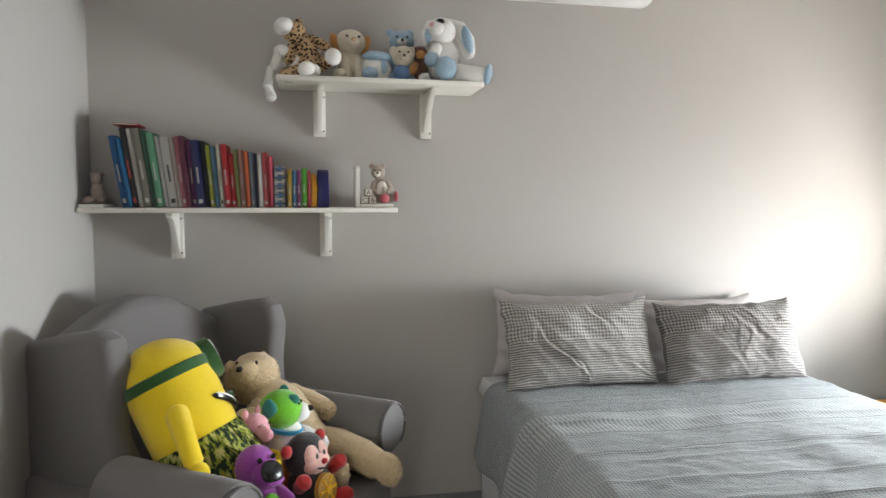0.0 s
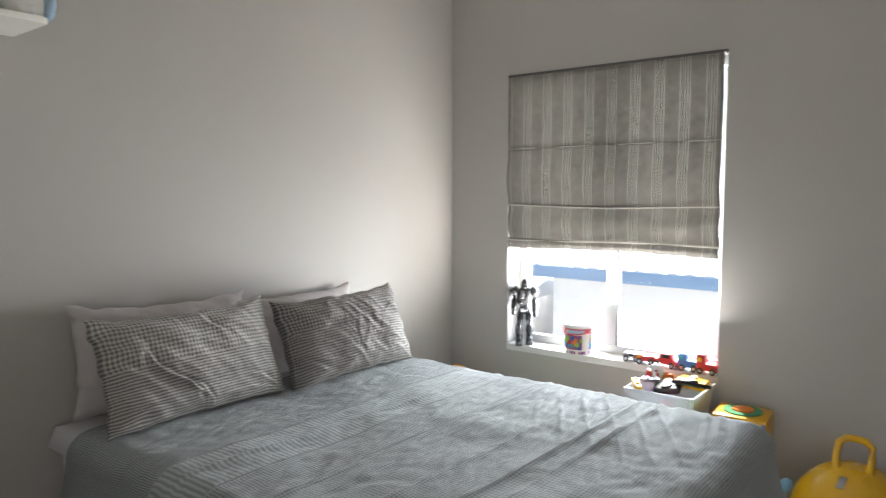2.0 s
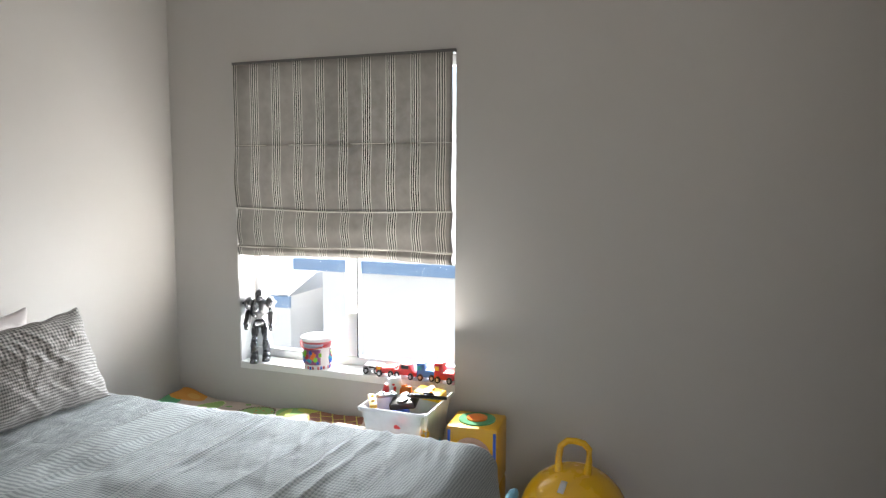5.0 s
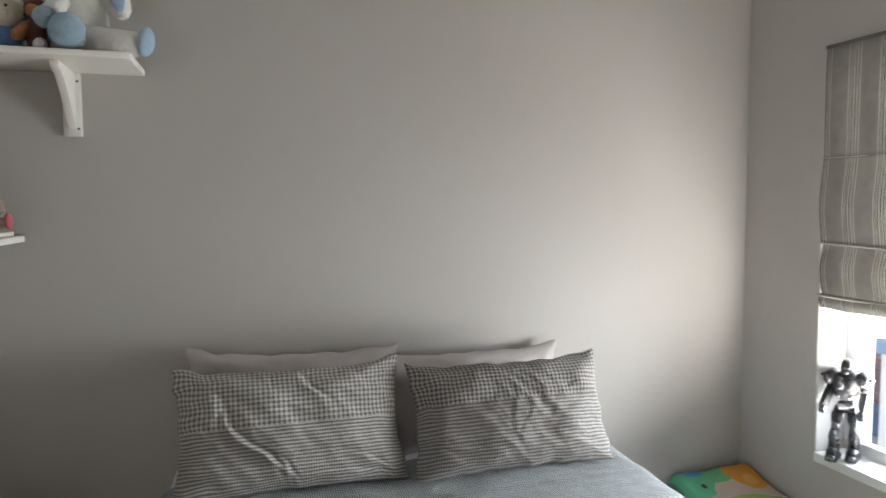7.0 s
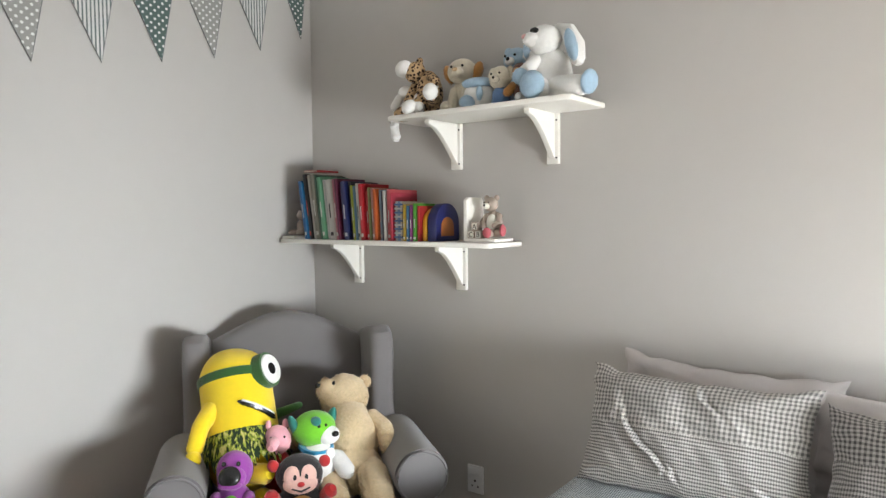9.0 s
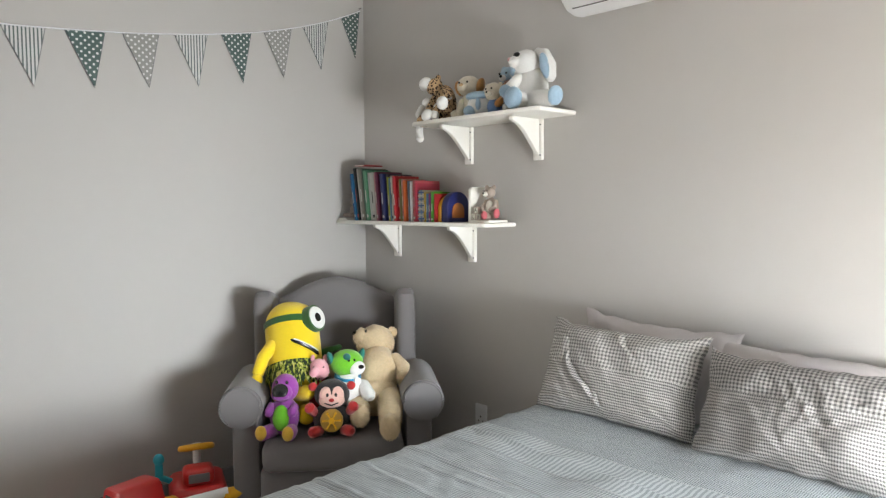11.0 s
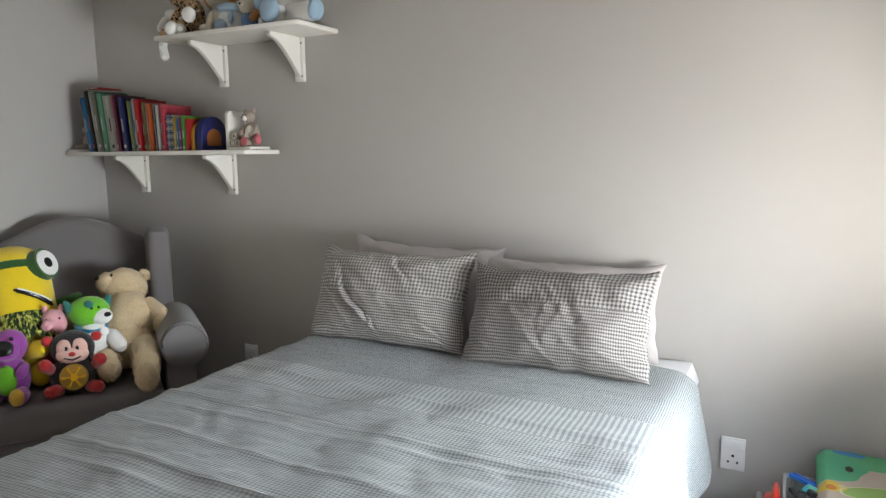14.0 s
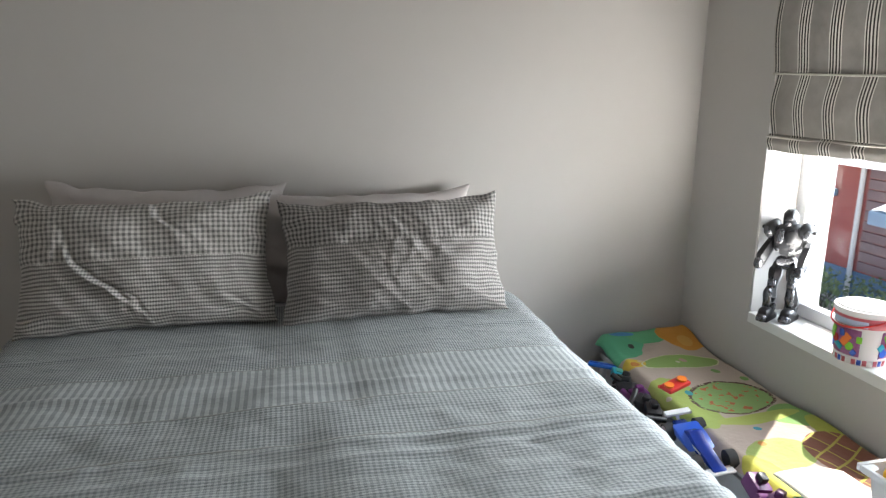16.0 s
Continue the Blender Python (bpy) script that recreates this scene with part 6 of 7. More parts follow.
def crate(name, lo, hi, label, taper=0.02, mat=FROST):
    c = thing(name, label, "storage box")
    x0, y0, z0 = lo; x1, y1, z1 = hi; t = 0.004
    bm = bmesh.new()
    ring = lambda e, z: [bm.verts.new(p) for p in ((x0 + e, y0 + e, z), (x1 - e, y0 + e, z), (x1 - e, y1 - e, z), (x0 + e, y1 - e, z))]
    rs = [ring(taper, z0), ring(0, z1), ring(t, z1), ring(taper + t, z0 + t)]
    bm.faces.new(rs[0]); bm.faces.new(rs[3])
    for a, b_ in zip(rs, rs[1:]):
        for j in range(4): bm.faces.new((a[j], a[(j + 1) % 4], b_[(j + 1) % 4], b_[j]))
    bmesh.ops.bevel(bm, geom=[e for e in bm.edges if abs(e.verts[0].co.z - e.verts[1].co.z) > 0.05], offset=0.02, segments=3, affect='EDGES')
    part("tub", bm, mat, c)
    bm = bmesh.new()
    for a, b_ in (((x0 - 0.006, y0 - 0.006), (x1 + 0.006, y0 + 0.003)), ((x0 - 0.006, y1 - 0.003), (x1 + 0.006, y1 + 0.006)), ((x0 - 0.006, y0 + 0.004), (x0 + 0.003, y1 - 0.004)), ((x1 - 0.003, y0 + 0.004), (x1 + 0.006, y1 - 0.004))):
        box(bm, (*a, z1 - 0.012), (*b_, z1 + 0.003), 0.002)
    part("rim", bm, mat, c)
    return c


crate("storage_box", (3.330, -0.560, 0.0), (3.645, -0.055, 0.356), "frosted plastic storage box under the play mat")
crate("storage_box", (3.330, -1.120, 0.0), (3.645, -0.590, 0.356), "frosted plastic storage box under the play mat")
crate("storage_box", (3.325, -1.465, 0.0), (3.650, -1.160, 0.325), "frosted plastic storage box under a toy tub")
crate("toy_tub", (3.338, -1.455, 0.331), (3.642, -1.172, 0.568), "translucent white tub heaped with plastic toys", 0.03)
crate("toy_crate", (3.228, -0.985, 0.0), (3.322, -0.105, 0.340), "narrow clear crate of dark toys beside the bed", 0.008)

# toys heaped in the tub
HG = "toys heaped in the tub"
random.seed(21)
heap = [(BLACK, (0.085, 0.11, 0.03), (3.47, -1.31, .565), 8), (YELLOW, (0.12, 0.03, 0.02), (3.40, -1.20, .575), 30), (SILVER, (0.09, 0.02, 0.015), (3.45, -1.24, .59), -30), (ORANGE, (0.05, 0.06, 0.035), (3.57, -1.27, .575), 20),
        (YELLOW, (0.07, 0.13, 0.03), (3.60, -1.37, .565), -12), (RED, (0.05, 0.05, 0.05), (3.52, -1.22, .59), 40), (PLASTIC_W, (0.07, 0.02, 0.07), (3.53, -1.24, .605), -20), (RED, (0.11, 0.05, 0.04), (3.40, -1.33, .50), 12), (YELLOW, (0.05, 0.05, 0.05), (3.39, -1.42, .47), 25),
        (LIME, (0.08, 0.06, 0.05), (3.50, -1.40, .48), -30), (BLUE, (0.09, 0.07, 0.06), (3.56, -1.25, .47), 10), (BLACK, (0.06, 0.15, 0.015), (3.50, -1.40, .585), 55), (ORANGE, (0.12, 0.10, 0.06), (3.45, -1.28, .42), 15), (TEAL, (0.10, 0.09, 0.07), (3.53, -1.38, .40), -22), (RED, (0.10, 0.1, 0.07), (3.43, -1.40, .385), 5)]
for i, (mt, sz, c, rz) in enumerate(heap):
    k = thing("toy_piece", "loose %s plastic toy piece in the tub" % mt.name.split("_")[0], "toy", pose(*c, 12 * (i % 3) - 10, 9 * (i % 4) - 12, rz), group=HG)
    bm = bmesh.new(); box(bm, tuple(-a / 2 for a in sz), tuple(a / 2 for a in sz), min(sz) * 0.25); part("body", bm, mt, k)
    for fx_, fr_ in ((-0.2, 0.28), (0.25, 0.22)):
        bm = bmesh.new(); rod(bm, (sz[0] * fx_, 0, sz[2] * .5), (sz[0] * fx_, 0, sz[2] * .5 + 0.008), min(sz[:2]) * fr_, seg=14); part("stud", bm, mt, k)

# printed play mat
MAT, nt, b = nodes_of("printed_play_mat", 0.72)
sp = nt.nodes.new("ShaderNodeSeparateXYZ"); nt.links.new(coords(nt, "UV"), sp.inputs[0]); u, v = sp.outputs[0], sp.outputs[1]
wob = noisy(nt, coords(nt), 11.0, 2.0)


def disc(cx, cy, rx, ry, wobble=0.9):
    a = calc(nt, 'DIVIDE', calc(nt, 'SUBTRACT', u, cx), rx); c = calc(nt, 'DIVIDE', calc(nt, 'SUBTRACT', v, cy), ry)
    d = calc(nt, 'ADD', calc(nt, 'MULTIPLY', a, a), calc(nt, 'MULTIPLY', c, c))
    return calc(nt, 'ADD', d, calc(nt, 'MULTIPLY', calc(nt, 'SUBTRACT', wob, 0.5), wobble))


col = blend(nt, wob, (0.44, 0.36, 0.31), (0.52, 0.43, 0.37))
for cx, cy, rx, ry, c_ in ((0.04, 0.06, .12, .13, (.10, .40, .22)), (0.20, 0.03, .11, .07, (.12, .42, .20)), (0.10, 0.03, .05, .02, (.08, .28, .55)), (0.34, 0.06, .10, .10, (.62, .28, .04)), (0.22, 0.245, .15, .055, (.27, .42, .12)), (0.045, 0.225, .045, .035, (.65, .46, .06)), (0.06, 0.50, .09, .16, (.37, .46, .12)),
                       (0.34, 0.66, .09, .08, (.20, .37, .11)), (0.22, 0.64, .14, .035, (.40, .47, .11)), (0.13, 0.84, .09, .08, (.34, .43, .13)), (0.37, 0.78, .06, .10, (.38, .42, .07)), (0.04, 0.93, .05, .12, (.50, .48, .08)), (0.04, 1.05, .12, .05, (.10, .38, .26))):
    col = blend(nt, calc(nt, 'LESS_THAN', disc(cx, cy, rx, ry), 1.0), col, c_)
pond = disc(0.235, 0.50, 0.135, 0.095, 0.5)
col = blend(nt, calc(nt, 'LESS_THAN', pond, 1.0), col, (.25, .40, .14))
dash = calc(nt, 'GREATER_THAN', noisy(nt, coords(nt), 120.0, 1.0), 0.42)
col = blend(nt, calc(nt, 'MULTIPLY', calc(nt, 'COMPARE', pond, 1.0, 0.10), dash), col, (.10, .05, .04))
hut = calc(nt, 'MULTIPLY', calc(nt, 'LESS_THAN', pond, 0.8), calc(nt, 'GREATER_THAN', noisy(nt, coords(nt), 46.0, 1.0), 0.64))
col = blend(nt, hut, col, (.50, .13, .05))
brick = nt.nodes.new("ShaderNodeTexBrick"); mp = node(nt, "ShaderNodeMapping"); mp.inputs["Rotation"].default_value = (0, 0, 0.5); nt.links.new(coords(nt, "UV"), mp.inputs[0]); nt.links.new(mp.outputs[0], brick.inputs["Vector"])
for k_, v_ in (("Scale", 11.0), ("Mortar Size", 0.035), ("Brick Width", 0.8), ("Row Height", 0.6)): brick.inputs[k_].default_value = v_
brick.inputs["Color1"].default_value = (.24, .10, .06, 1); brick.inputs["Color2"].default_value = (.20, .075, .05, 1); brick.inputs["Mortar"].default_value = (.45, .40, .08, 1)
col = blend(nt, calc(nt, 'LESS_THAN', disc(0.31, 0.90, .125, .13, 0.3), 1.0), col, brick.outputs[0])
col = blend(nt, calc(nt, 'COMPARE', disc(0.22, 0.245, .15, .055), 1.0, 0.05), col, (.62, .62, .40))
for cx, cy, r_, c_ in ((0.045, 0.235, .016, (.55, .20, .04)), (0.075, 0.215, .010, (.60, .50, .30)), (0.10, 0.105, .012, (.05, .05, .04)), (0.235, 0.235, .014, (.50, .30, .28)), (0.205, 0.250, .008, (.60, .58, .45)), (0.075, 0.42, .014, (.04, .35, .40)),
                       (0.045, 0.40, .012, (.50, .06, .04)), (0.115, 0.45, .013, (.05, .33, .38)), (0.03, 0.47, .010, (.55, .52, .45)), (0.17, 0.70, .012, (.04, .30, .42)), (0.12, 0.78, .011, (.52, .22, .05)), (0.30, 0.33, .016, (.17, .34, .10)), (0.33, 0.10, .028, (.66, .36, .08)), (0.36, 0.40, .013, (.17, .34, .10))):
    col = blend(nt, calc(nt, 'LESS_THAN', disc(cx, cy, r_, r_ * 1.1, 0.6), 1.0), col, c_)
fold = noisy(nt, coords(nt), 14.0, 3.0)
nt.links.new(col, b.inputs["Base Color"]); relief(nt, b, calc(nt, 'ADD', calc(nt, 'MULTIPLY', noisy(nt, coords(nt), 90.0, 3.0), 0.2), fold), 0.45, 0.012)


def mat_place(a, t):
    x = 3.303 + 0.355 * a; y = -0.045 - 1.10 * t
    z = 0.398 + 0.016 * noise.noise(Vector((a * 3, t * 5, 1))) + 0.016 * math.sin(t * 9 + a * 2) * 0.5
    z += 0.030 * math.exp(-((t - 0.03) / 0.06) ** 2) * (0.3 + 0.7 * math.exp(-((a - 0.08) / 0.2) ** 2 * 0.6)) + 0.022 * a * math.exp(-(t / 0.10) ** 2)
    if a < 0.10: z -= 0.035 * ((0.10 - a) / 0.10) ** 1.6; x += 0.006 * (0.10 - a) / 0.1
    x += 0.010 * noise.noise(Vector((t * 6, 3, a * 0))) * (1 - a)
    if a > 0.98: z -= 0.004
    return (x, y, z)


bm = cloth(44, 110, mat_place, lambda a, t: (a * 0.388, t * 1.125))
mat_ob = solo("play_mat", bm, MAT, "folded printed foam play mat with green fields and roads", "play mat")
mat_ob.modifiers.new("thick", 'SOLIDIFY').thickness = 0.014
# white flap, slightly curled, near the south end of the mat
bm = cloth(16, 10, lambda a, t: (3.300 + 0.16 * a + 0.02 * t, -0.985 - 0.115 * t - 0.03 * a, 0.428 + 0.014 * math.sin(a * 3) + 0.012 * (1 - t)), lambda a, t: (a * 0.2, t * 0.12))
flap_ob = solo("paper_sheet", bm, PAPER, "folded white flap lying on the play mat", "paper"); flap_ob.modifiers.new("thick", 'SOLIDIFY').thickness = 0.003

# red case standing between bed and crate
rd = thing("toy_case", "glossy red and grey plastic toy case with yellow clip", "toy", pose(3.196, -0.34, 0.0))
dome = [(-0.20, 0.0)] + [(-0.20 * math.cos(math.pi * q / 18), 0.215 + 0.130 * math.sin(math.pi * q / 18) ** 0.7) for q in range(19)] + [(0.20, 0.0)]
bm = bmesh.new(); slab(bm, dome, -0.026, 0.028, 'x', 0.018, seg=4); shell = part("shell", bm, RED, rd)
bm = bmesh.new(); slab(bm, [(a * 0.97, b_ * 0.985 + 0.001) for a, b_ in dome], -0.046, -0.0265, 'x', 0.010, seg=3); part("side_panel", bm, paint("grey_plastic", (0.34, 0.34, 0.36), 0.4), rd, "grey plastic side panel")
bm = bmesh.new(); box(bm, (-0.004, 0.050, 0.338), (0.018, 0.105, 0.356), 0.004); part("clip", bm, YELLOW, rd)
bm = bmesh.new(); box(bm, (-0.014, -0.115, 0.318), (0.018, -0.035, 0.349), 0.010, seg=3); part("opening", bm, BLACK, shell)
bm = bmesh.new(); limb(bm, [(0.007, 0.15, 0.315), (0.007, 0.12, 0.352), (0.007, 0.03, 0.366), (0.007, -0.01, 0.352)], [0.010, 0.009, 0.009, 0.010], seg=10); part("handle", bm, RED, rd)

# dark toys along the crate
CT = "toys on the narrow crate"
bb = thing("toy_ruler", "bright blue flat plastic toy bar", "toy", pose(3.293, -0.175, 0.352, 0, 0, -38), group=CT)
bm = bmesh.new(); box(bm, (-0.062, -0.014, 0.0), (0.062, 0.014, 0.012), 0.003); part("bar", bm, paint("bright_blue", (0.01, 0.16, 0.70), 0.35), bb)
bm = bmesh.new(); box(bm, (-0.055, -0.002, 0.012), (0.055, 0.002, 0.014)); part("groove", bm, BLUE, bb)
tt = thing("toy_block", "teal plastic toy block with a raised frame", "toy", pose(3.293, -0.255, 0.348, 0, 12, -20), group=CT)
bm = bmesh.new(); box(bm, (-0.022, -0.026, 0.0), (0.022, 0.026, 0.028), 0.004); part("block", bm, TEAL, tt)
bm = bmesh.new(); box(bm, (-0.012, -0.015, 0.028), (0.012, 0.015, 0.032), 0.002); part("frame", bm, paint("mint_plastic", (0.15, 0.55, 0.45), 0.4), tt)
random.seed(8)
for i, (y, mt) in enumerate(((-0.31, BLACK), (-0.365, BLACK), (-0.42, PURPLE_P), (-0.46, BLACK), (-0.52, BLACK), (-0.935, PURPLE_P), (-1.02, PURPLE_P))):
    k = thing("toy_figure", "jumbled %s plastic toy figure on the crate" % ("dark purple" if mt is PURPLE_P else "black" if mt is BLACK else "grey"), "toy figure", pose(3.278 + random.uniform(-.01, .01) + (0.02 if i > 4 else 0), y, 0.343 if i < 5 else 0.362, random.uniform(-25, 25), random.uniform(-20, 20), random.uniform(0, 180)), group=CT)
    bm = bmesh.new(); box(bm, (-0.022, -0.028, 0.0), (0.022, 0.028, 0.040), 0.006); part("torso", bm, mt, k)
    bm = bmesh.new(); rod(bm, (-0.03, 0.03, 0.02), (0.03, 0.04, 0.03), 0.009); part("arm", bm, mt, k)
    bm = bmesh.new(); box(bm, (-0.010, -0.012, 0.040), (0.010, 0.012, 0.058), 0.004); part("head", bm, GUN if i % 2 else mt, k)
    bm = bmesh.new(); box(bm, (-0.006, -0.029, 0.012), (0.010, -0.026, 0.026)); part("badge", bm, (YELLOW, RED, ORANGE)[i % 3], k)

# blue racing car
rc = thing("toy_race_car", "blue and white plastic toy racing car lying on the crate", "toy car", pose(3.284, -0.735, 0.348, 8, 0, -97) @ Matrix.Diagonal((0.82, 0.82, 0.82, 1.0)))
bm = bmesh.new(); slab(bm, [(-0.15, 0.02), (-0.15, 0.045), (-0.06, 0.055), (-0.02, 0.075), (0.02, 0.055), (0.14, 0.03), (0.15, 0.02)], -0.022, 0.022, 'y', 0.006); bd = part("body", bm, paint("deep_blue_plastic", (0.012, 0.04, 0.30), 0.25, vary=0.2), rc)
bm = bmesh.new(); slab(bm, [(-0.10, 0.03), (-0.10, 0.06), (-0.02, 0.05), (0.03, 0.03)], -0.045, 0.045, 'y', 0.005); part("side_pod", bm, BLUE, bd)
bm = bmesh.new(); box(bm, (-0.165, -0.045, 0.065), (-0.135, 0.045, 0.075), 0.002); box(bm, (-0.158, -0.004, 0.045), (-0.145, 0.004, 0.066)); part("rear_wing", bm, PLASTIC_W, rc)
bm = bmesh.new(); box(bm, (0.12, -0.045, 0.018), (0.155, 0.045, 0.025), 0.002); part("front_wing", bm, PLASTIC_W, rc)
bm = bmesh.new(); box(bm, (-0.05, -0.0235, 0.035), (0.06, 0.0235, 0.040)); part("stripe", bm, PLASTIC_W, bd)
for a in (-0.105, 0.10):
    for s in (-1, 1):
        bm = bmesh.new(); rod(bm, (a, s * 0.040, 0.030), (a, s * 0.068, 0.030), 0.031, 0.030, seg=24); wh = part("wheel", bm, RUBBER, rc)
        bm = bmesh.new(); rod(bm, (a, s * 0.066, 0.030), (a, s * 0.0695, 0.030), 0.023, seg=18); part("rim", bm, SILVER, wh)
orr = thing("toy_controller", "orange and grey toy controller on the play mat edge", "toy", pose(3.340, -0.515, 0.432, 6, -6, 20))
bm = bmesh.new(); box(bm, (-0.045, -0.022, 0.0), (0.045, 0.022, 0.014), 0.005); part("body", bm, RED, orr)
for q in (-0.028, 0.028):
    bm = bmesh.new(); rod(bm, (q, 0, 0.014), (q, 0, 0.020), 0.014, seg=16); part("knob", bm, ORANGE, orr)

# yellow cube toy beyond the tub
yb = thing("activity_cube", "yellow printed activity cube on the floor by the wall", "toy", pose(3.560, -1.590, 0.0, 0, 0, 4))
bm = bmesh.new(); box(bm, (-0.095, -0.105, 0.245), (0.095, 0.105, 0.495), 0.012); part("cube", bm, YELLOW, yb)
bm = bmesh.new(); box(bm, (-0.095, -0.105, 0.0), (0.095, 0.105, 0.243), 0.012); part("base", bm, YELLOW, yb)
bm = bmesh.new(); rod(bm, (0, 0, 0.495), (0, 0, 0.500), 0.075, seg=30); part("top_plate", bm, paint("leaf_green_print", (0.06, 0.30, 0.14), 0.45, vary=0.3, big=25), yb)
bm = bmesh.new(); rod(bm, (0, 0.0, 0.500), (0, 0.0, 0.506), 0.042, seg=24); part("top_disc", bm, ORANGE, yb)
bm = bmesh.new(); rod(bm, (-0.0955, 0.0, 0.375), (-0.099, 0.0, 0.375), 0.080, seg=32); d_ = part("face_disc", bm, paint("peach_print", (0.66, 0.40, 0.28), 0.5), yb)
bm = bmesh.new(); rod(bm, (-0.099, 0.0, 0.375), (-0.101, 0.0, 0.375), 0.058, seg=28); part("inner_disc", bm, LABEL_W, d_)
bm = bmesh.new(); rod(bm, (-0.101, 0.0, 0.375), (-0.1025, 0.0, 0.375), 0.026, seg=20); part("centre", bm, TEAL, d_)

for lo_, hi_ in (((-0.094, -0.100, 0.2600), (-0.090, 0.0, 0.2750)), ((-0.094, 0.0, 0.2600), (-0.090, 0.100, 0.2750))):
    bm = bmesh.new(); box(bm, (lo_[0] - 0.003, lo_[1], lo_[2]), (hi_[0] - 0.004, hi_[1], hi_[2]), 0.0008); part("printed_border", bm, BLUE, yb)
for y_ in (-0.098, 0.086):
    bm = bmesh.new(); box(bm, (-0.097, y_, 0.2760), (-0.094, y_ + 0.012, 0.4800), 0.0008); part("printed_border", bm, BLUE, yb)

# lime toy by the ball
lt = thing("slide_toy", "lime green plastic toy with red and blue details on the floor", "toy", pose(3.285, -1.765, 0.0))
bm = bmesh.new(); slab(bm, [(-0.06, 0.0), (-0.05, 0.14), (-0.02, 0.22), (0.02, 0.235), (0.05, 0.20), (0.06, 0.0)], -0.04, 0.04, 'y', 0.012); part("body", bm, LIME, lt)
bm = bmesh.new(); blob(bm, (-0.055, -0.02, 0.195), (0.016, 0.016, 0.016)); part("knob", bm, RED, lt)
bm = bmesh.new(); limb(bm, [(0.0, -0.02, 0.23), (0.0, -0.03, 0.31), (0.0, -0.05, 0.345)], [0.02, 0.018, 0.02]); part("post", bm, paint("pale_blue_plastic", (0.20, 0.42, 0.55), 0.4), lt)

# ---- floor toys by the left wall ----
tk = thing("toy_truck", "large red plastic toy pickup truck on the floor", "toy truck", pose(0.37, -1.53, 0.0, 0, 0, 12) @ Matrix.Diagonal((1.12, 1.12, 1.12, 1.0)))
bm = bmesh.new(); slab(bm, [(-0.17, 0.06), (-0.17, 0.19), (-0.03, 0.205), (0.0, 0.305), (0.10, 0.310), (0.14, 0.215), (0.22, 0.19), (0.225, 0.06)], -0.085, 0.085, 'y', 0.018); bd = part("body", bm, RED, tk)
bm = bmesh.new(); box(bm, (-0.15, -0.07, 0.185), (-0.04, 0.07, 0.207), 0.004); part("bed", bm, BLACK, bd)
bm = bmesh.new(); box(bm, (0.015, -0.0865, 0.225), (0.105, 0.0865, 0.288), 0.008); part("side_window", bm, BLACK_GLOSS, bd)
for a in (-0.10, 0.14):
    for s in (-1, 1):
        bm = bmesh.new(); rod(bm, (a, s * 0.07, 0.06), (a, s * 0.10, 0.06), 0.06, 0.057, seg=24); wh = part("wheel", bm, RUBBER, tk)
        bm = bmesh.new(); rod(bm, (a, s * 0.098, 0.06), (a, s * 0.103, 0.06), 0.030, seg=16); part("hub", bm, SILVER, wh)
ro = thing("ride_on_toy", "red ride-on toy with a yellow wheel and roller handle", "ride-on toy", pose(0.335, -1.21, 0.0, 0, 0, -20) @ Matrix.Diagonal((1.08, 1.08, 1.10, 1.0)))
bm = bmesh.new(); box(bm, (-0.11, -0.11, 0.05), (0.16, 0.11, 0.235), 0.035, seg=3); part("body", bm, RED, ro)
bm = bmesh.new(); box(bm, (0.02, -0.06, 0.235), (0.12, 0.06, 0.300), 0.02, seg=3); ds = part("dashboard", bm, RED, ro)
bm = bmesh.new(); box(bm, (0.1185, -0.040, 0.250), (0.124, 0.040, 0.285), 0.004); part("dial_panel", bm, SKIRT, ds)
bm = bmesh.new(); pts = [(-0.01 + 0.050 * math.cos(q * math.pi / 10), 0.060 * math.sin(q * math.pi / 10), 0.350 + 0.018 * math.cos(q * math.pi / 10)) for q in range(21)]; limb(bm, pts, [0.013] * 21, seg=10); sw = part("steering_wheel", bm, YELLOW, ro)
bm = bmesh.new(); blob(bm, (-0.01, 0, 0.352), (0.030, 0.034, 0.014)); rod(bm, (0.0, 0, 0.29), (-0.01, 0, 0.35), 0.016); part("hub", bm, PLASTIC_W, sw)
bm = bmesh.new(); rod(bm, (0.20, -0.13, 0.200), (0.20, 0.10, 0.225), 0.022, seg=18); rl = part("roller", bm, PLASTIC_W, ro)
bm = bmesh.new()
for y0, y1 in ((-0.17, -0.10), (0.09, 0.17)): limb(bm, [(0.20, y0, 0.215), (0.20, (y0 + y1) / 2, 0.220), (0.20, y1, 0.222)], [0.026, 0.024, 0.026], seg=14)
part("grips", bm, YELLOW, rl)
bm = bmesh.new(); rod(bm, (-0.02, -0.145, 0.30), (-0.02, -0.145, 0.235), 0.016, seg=12); blob(bm, (-0.02, -0.145, 0.315), (0.022, 0.022, 0.024)); rod(bm, (-0.02, -0.145, 0.245), (-0.02, -0.10, 0.22), 0.012); part("lever", bm, TEAL, ro)
for a in (-0.07, 0.11):
    for s in (-1, 1):
        bm = bmesh.new(); rod(bm, (a, s * 0.085, 0.05), (a, s * 0.115, 0.05), 0.05, seg=24); part("wheel", bm, RUBBER, ro)

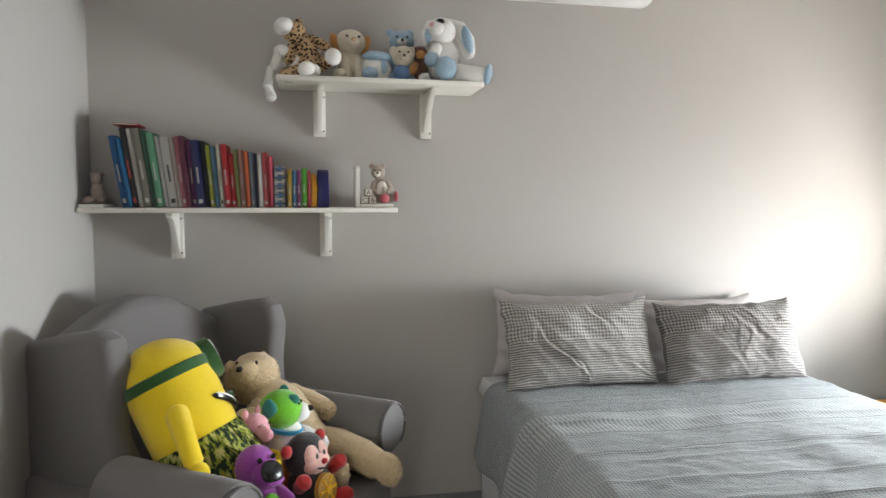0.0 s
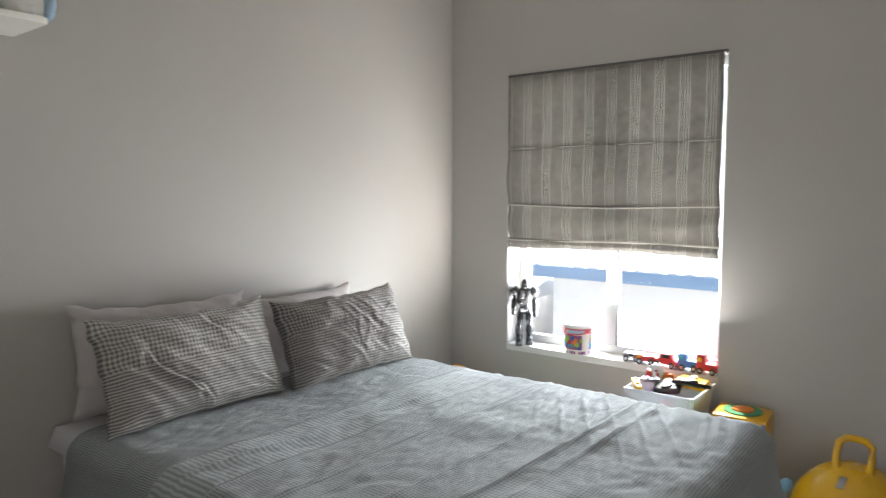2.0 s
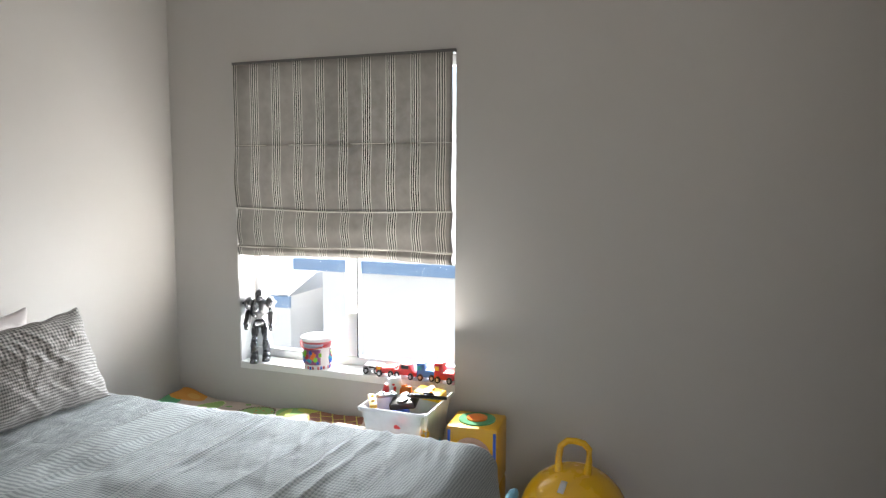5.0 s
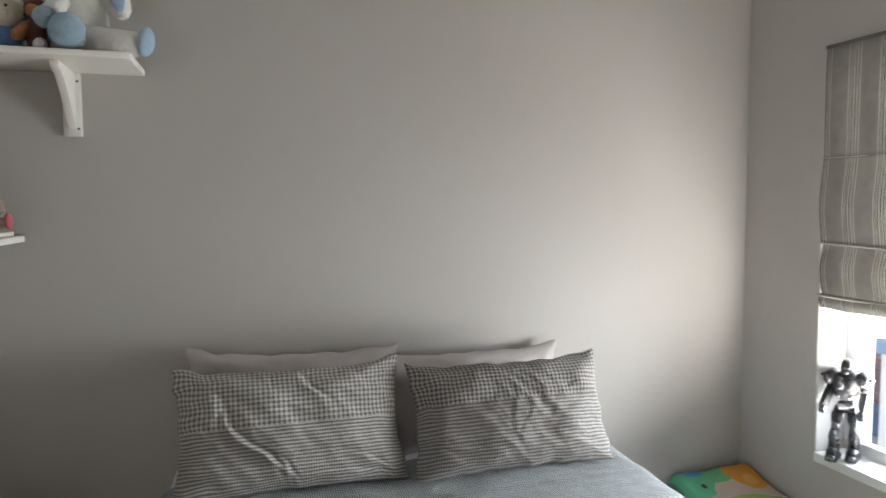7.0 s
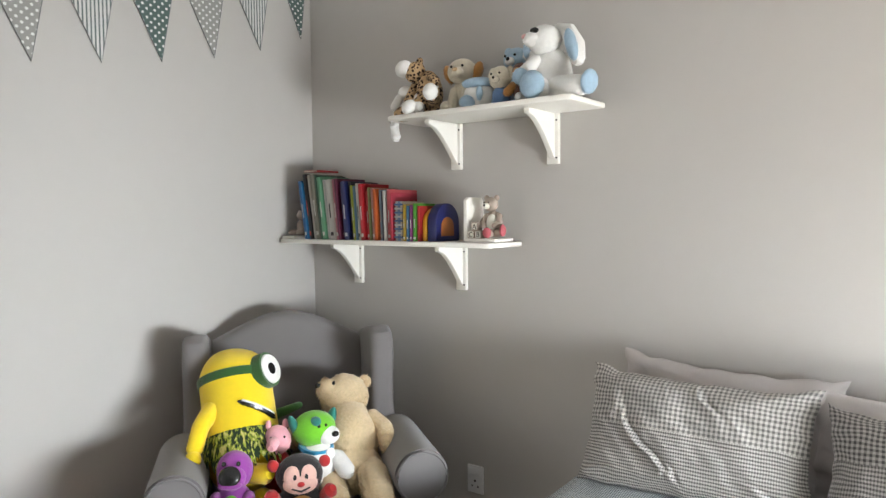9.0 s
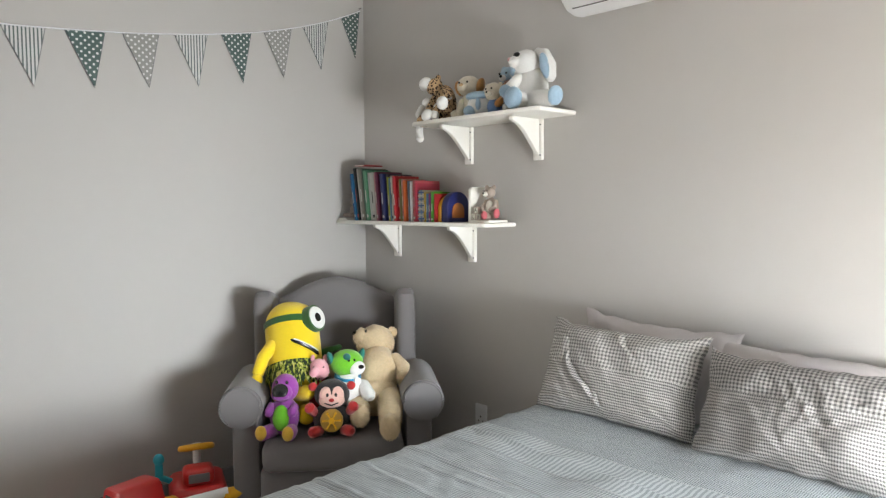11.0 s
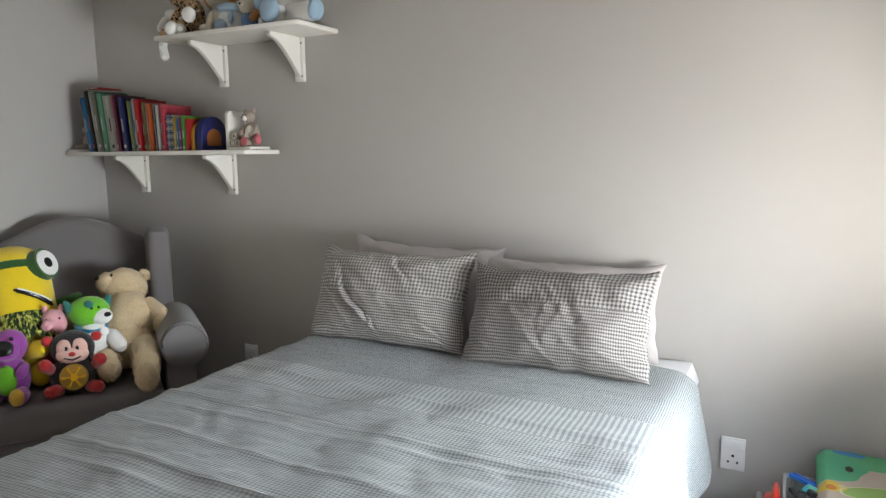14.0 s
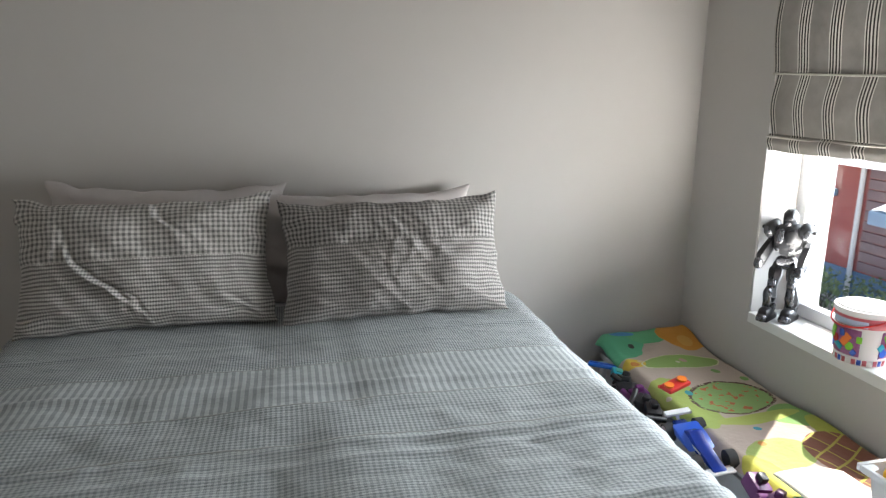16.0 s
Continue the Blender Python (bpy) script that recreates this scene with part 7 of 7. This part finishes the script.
# ---- outside the window ----
GY = -2.9
EXT_W = paint("white_render", (0.82, 0.82, 0.81), 0.8, vary=0.05, big=1.0, fine=40)
FASCIA = paint("blue_fascia", (0.22, 0.34, 0.50), 0.5, vary=0.08)
ROOF_M = paint("white_roof_sheet", (0.66, 0.67, 0.68), 0.45, vary=0.06, big=1.5)
RED_R = paint("red_render", (0.42, 0.10, 0.085), 0.75, vary=0.08, big=1.5)
BLUE_R = paint("blue_render", (0.10, 0.20, 0.34), 0.75, vary=0.08)
PAVE, nt, b = nodes_of("paved_ground", 0.9)
pv = noisy(nt, coords(nt), 0.5, 5.0); nt.links.new(blend(nt, pv, (0.42, 0.40, 0.36), (0.54, 0.51, 0.46)), b.inputs["Base Color"]); relief(nt, b, noisy(nt, coords(nt), 30.0), 0.4, 0.01)
bm = bmesh.new(); bmesh.ops.create_grid(bm, x_segments=8, y_segments=8, size=600.0); bmesh.ops.translate(bm, verts=bm.verts, vec=(0, 0, GY))
structure("ground", bm, PAVE, "pale paved ground below the window", "ground")
bm = bmesh.new(); box(bm, (-0.16, -D - 0.16, GY), (W + 0.24, 0.2, -0.125))
structure("wall_lower_storey", bm, EXT_W, "rendered storey below the bedroom", "wall")


def neighbour(name, label, x0, x1, y0, y1, eave, rise, wallm, fascia=True):
    h = thing(name, label, "house")
    bm = bmesh.new(); box(bm, (x0 + 0.35, y0 + 0.2, GY), (x1 - 0.3, y1 - 0.2, eave - 0.05)); part("wall", bm, wallm, h)
    bm = bmesh.new(); n_ = int((y1 - y0) / 0.20)
    prev = None
    for i in range(n_ * 4 + 1):
        y = y0 + (y1 - y0) * i / (n_ * 4); dz = 0.014 if i % 4 in (1, 2) else 0.0
        cur = [bm.verts.new((x0, y, eave + 0.02 + dz)), bm.verts.new((x1, y, eave + rise + dz))]
        if prev: bm.faces.new((prev[0], prev[1], cur[1], cur[0]))
        prev = cur
    r = part("roof", bm, ROOF_M, h, "white ribbed sheet roof", smooth=False); r.modifiers.new("thick", 'SOLIDIFY').thickness = 0.01
    bm = bmesh.new(); box(bm, (x0 - 0.02, y0 - 0.02, eave - 0.135), (x0 + 0.03, y1 + 0.02, eave + 0.015), 0.006); part("gutter", bm, FASCIA, h, "blue fascia gutter")
    bm = bmesh.new(); slab(bm, [(x0 + 0.031, eave - 0.12), (x0 + 0.031, eave + 0.0), (x1, eave + rise - 0.02), (x1, eave + rise - 0.14)], y1 - 0.02, y1 + 0.02, 'y'); part("barge_board", bm, FASCIA, h)
    return h


neighbour("house", "white single-storey house with a blue gutter and ribbed roof", 8.5, 13.5, -16.0, 2.38, 0.43, 1.9, EXT_W)
neighbour("house", "lower white outbuilding with a blue gutter and ribbed roof", 8.45, 12.6, 2.45, 3.92, -0.07, 1.30, EXT_W)
rh = thing("house", "red rendered house with a blue base and window", "house")
bm = bmesh.new(); box(bm, (13.0, 7.2, GY + 0.62), (18.0, 16.0, -0.22)); part("wall", bm, RED_R, rh)
bm = bmesh.new(); box(bm, (12.97, 7.2, GY), (18.0, 16.0, GY + 0.615)); part("base", bm, BLUE_R, rh)
bm = bmesh.new(); box(bm, (12.93, 9.35, -0.75), (13.0, 10.9, -0.32), 0.01); wn = part("window", bm, BLUE_R, rh)
for y0 in (9.47, 10.17):
    bm = bmesh.new(); box(bm, (12.915, y0, -0.55), (12.93, y0 + 0.6, -0.40)); part("pane", bm, paint("sky_glass", (0.30, 0.40, 0.46), 0.08, vary=0.1, bump=0), wn)
bm = bmesh.new(); box(bm, (12.86, 9.25, -0.90), (13.0, 11.0, -0.755), 0.01); part("sill", bm, BLUE_R, wn)
bm = bmesh.new(); rod(bm, (12.92, 8.62, GY), (12.92, 8.62, -0.22), 0.05, seg=12); part("downpipe", bm, PLASTIC_W, rh)
bm = bmesh.new(); slab(bm, [(12.6, -0.22), (15.5, 0.25), (18.4, -0.22)], 6.9, 16.3, 'y'); part("roof", bm, ROOF_M, rh)
LOUV = paint("mauve_board", (0.24, 0.15, 0.16), 0.7, vary=0.1)
for i in range(10):
    bm = bmesh.new(); box(bm, (12.95, 7.22, GY + 0.66 + i * 0.2), (12.998, 8.5, GY + 0.84 + i * 0.2), 0.008); part("board", bm, LOUV, rh)

# shrubs below the red wall
random.seed(3)
LEAFM = paint("shrub_leaf", (0.10, 0.16, 0.06), 0.6, vary=0.35, big=4)
for sx, sy, r_ in ((12.0, 8.55, 0.42), (11.7, 7.9, 0.5), (12.1, 7.3, 0.45)):
    sh = thing("shrub", "leafy green shrub beside the red house", "shrub", pose(sx, sy, GY), group="shrubs")
    bm = bmesh.new()
    for q in range(6): limb(bm, [(0, 0, 0), (0.12 * math.cos(q), 0.12 * math.sin(q), r_ * 0.7), (0.3 * math.cos(q * 1.1), 0.3 * math.sin(q * 1.1), r_ * 1.2)], [0.02, 0.014, 0.006], seg=5)
    part("stems", bm, DARK_WOOD, sh)
    verts, faces = [], []
    for q in range(420):
        d_ = Vector((random.gauss(0, 1), random.gauss(0, 1), random.gauss(0, 1))).normalized(); rr = r_ * random.uniform(0.45, 1.05)
        c = Vector((d_.x * rr, d_.y * rr, r_ * 1.1 + d_.z * rr * 0.95)); a_ = Vector((random.gauss(0, 1), random.gauss(0, 1), random.gauss(0, 1))).normalized(); b_ = a_.cross(d_).normalized()
        s_ = random.uniform(0.035, 0.07); n0 = len(verts)
        verts += [tuple(c - a_ * s_), tuple(c + b_ * s_ * .4), tuple(c + a_ * s_), tuple(c - b_ * s_ * .4)]; faces.append((n0, n0 + 1, n0 + 2, n0 + 3))
    me = bpy.data.meshes.new("leaves"); me.from_pydata(verts, [], faces); me.materials.append(LEAFM)
    lo = new("leaves", me); lo.parent = sh; tagged(lo, kind="stuff")

# ---- floor: large pale tiles with recessed joints ----
TILE = paint("pale_floor_tile", (0.50, 0.46, 0.40), 0.34, vary=0.10, big=2.2, bump=0.06)
GROUT = paint("grey_grout", (0.27, 0.26, 0.24), 0.85)
bm = bmesh.new(); box(bm, (-0.16, -D - 0.16, -0.12), (W + 0.26, 0.2, -0.004))
floor = structure("floor", bm, GROUT, "floor of large pale beige tiles with thin grout lines", "floor")
bm = bmesh.new()
box(bm, (-0.2475, -0.2475, -0.010), (0.2475, 0.2475, 0.0), 0.0015, seg=1)
tile_mesh = mesh_of("tile", bm, TILE, False)
for i in range(8):
    for j in range(8):
        cx, cy = 0.235 + 0.5 * i, -0.22 - 0.5 * j
        if cx - 0.25 > W or cy + 0.25 < -D:
            continue
        ob = new("tile", tile_mesh)
        ob.parent = floor
        ob.matrix_basis = pose(cx, cy, 0)
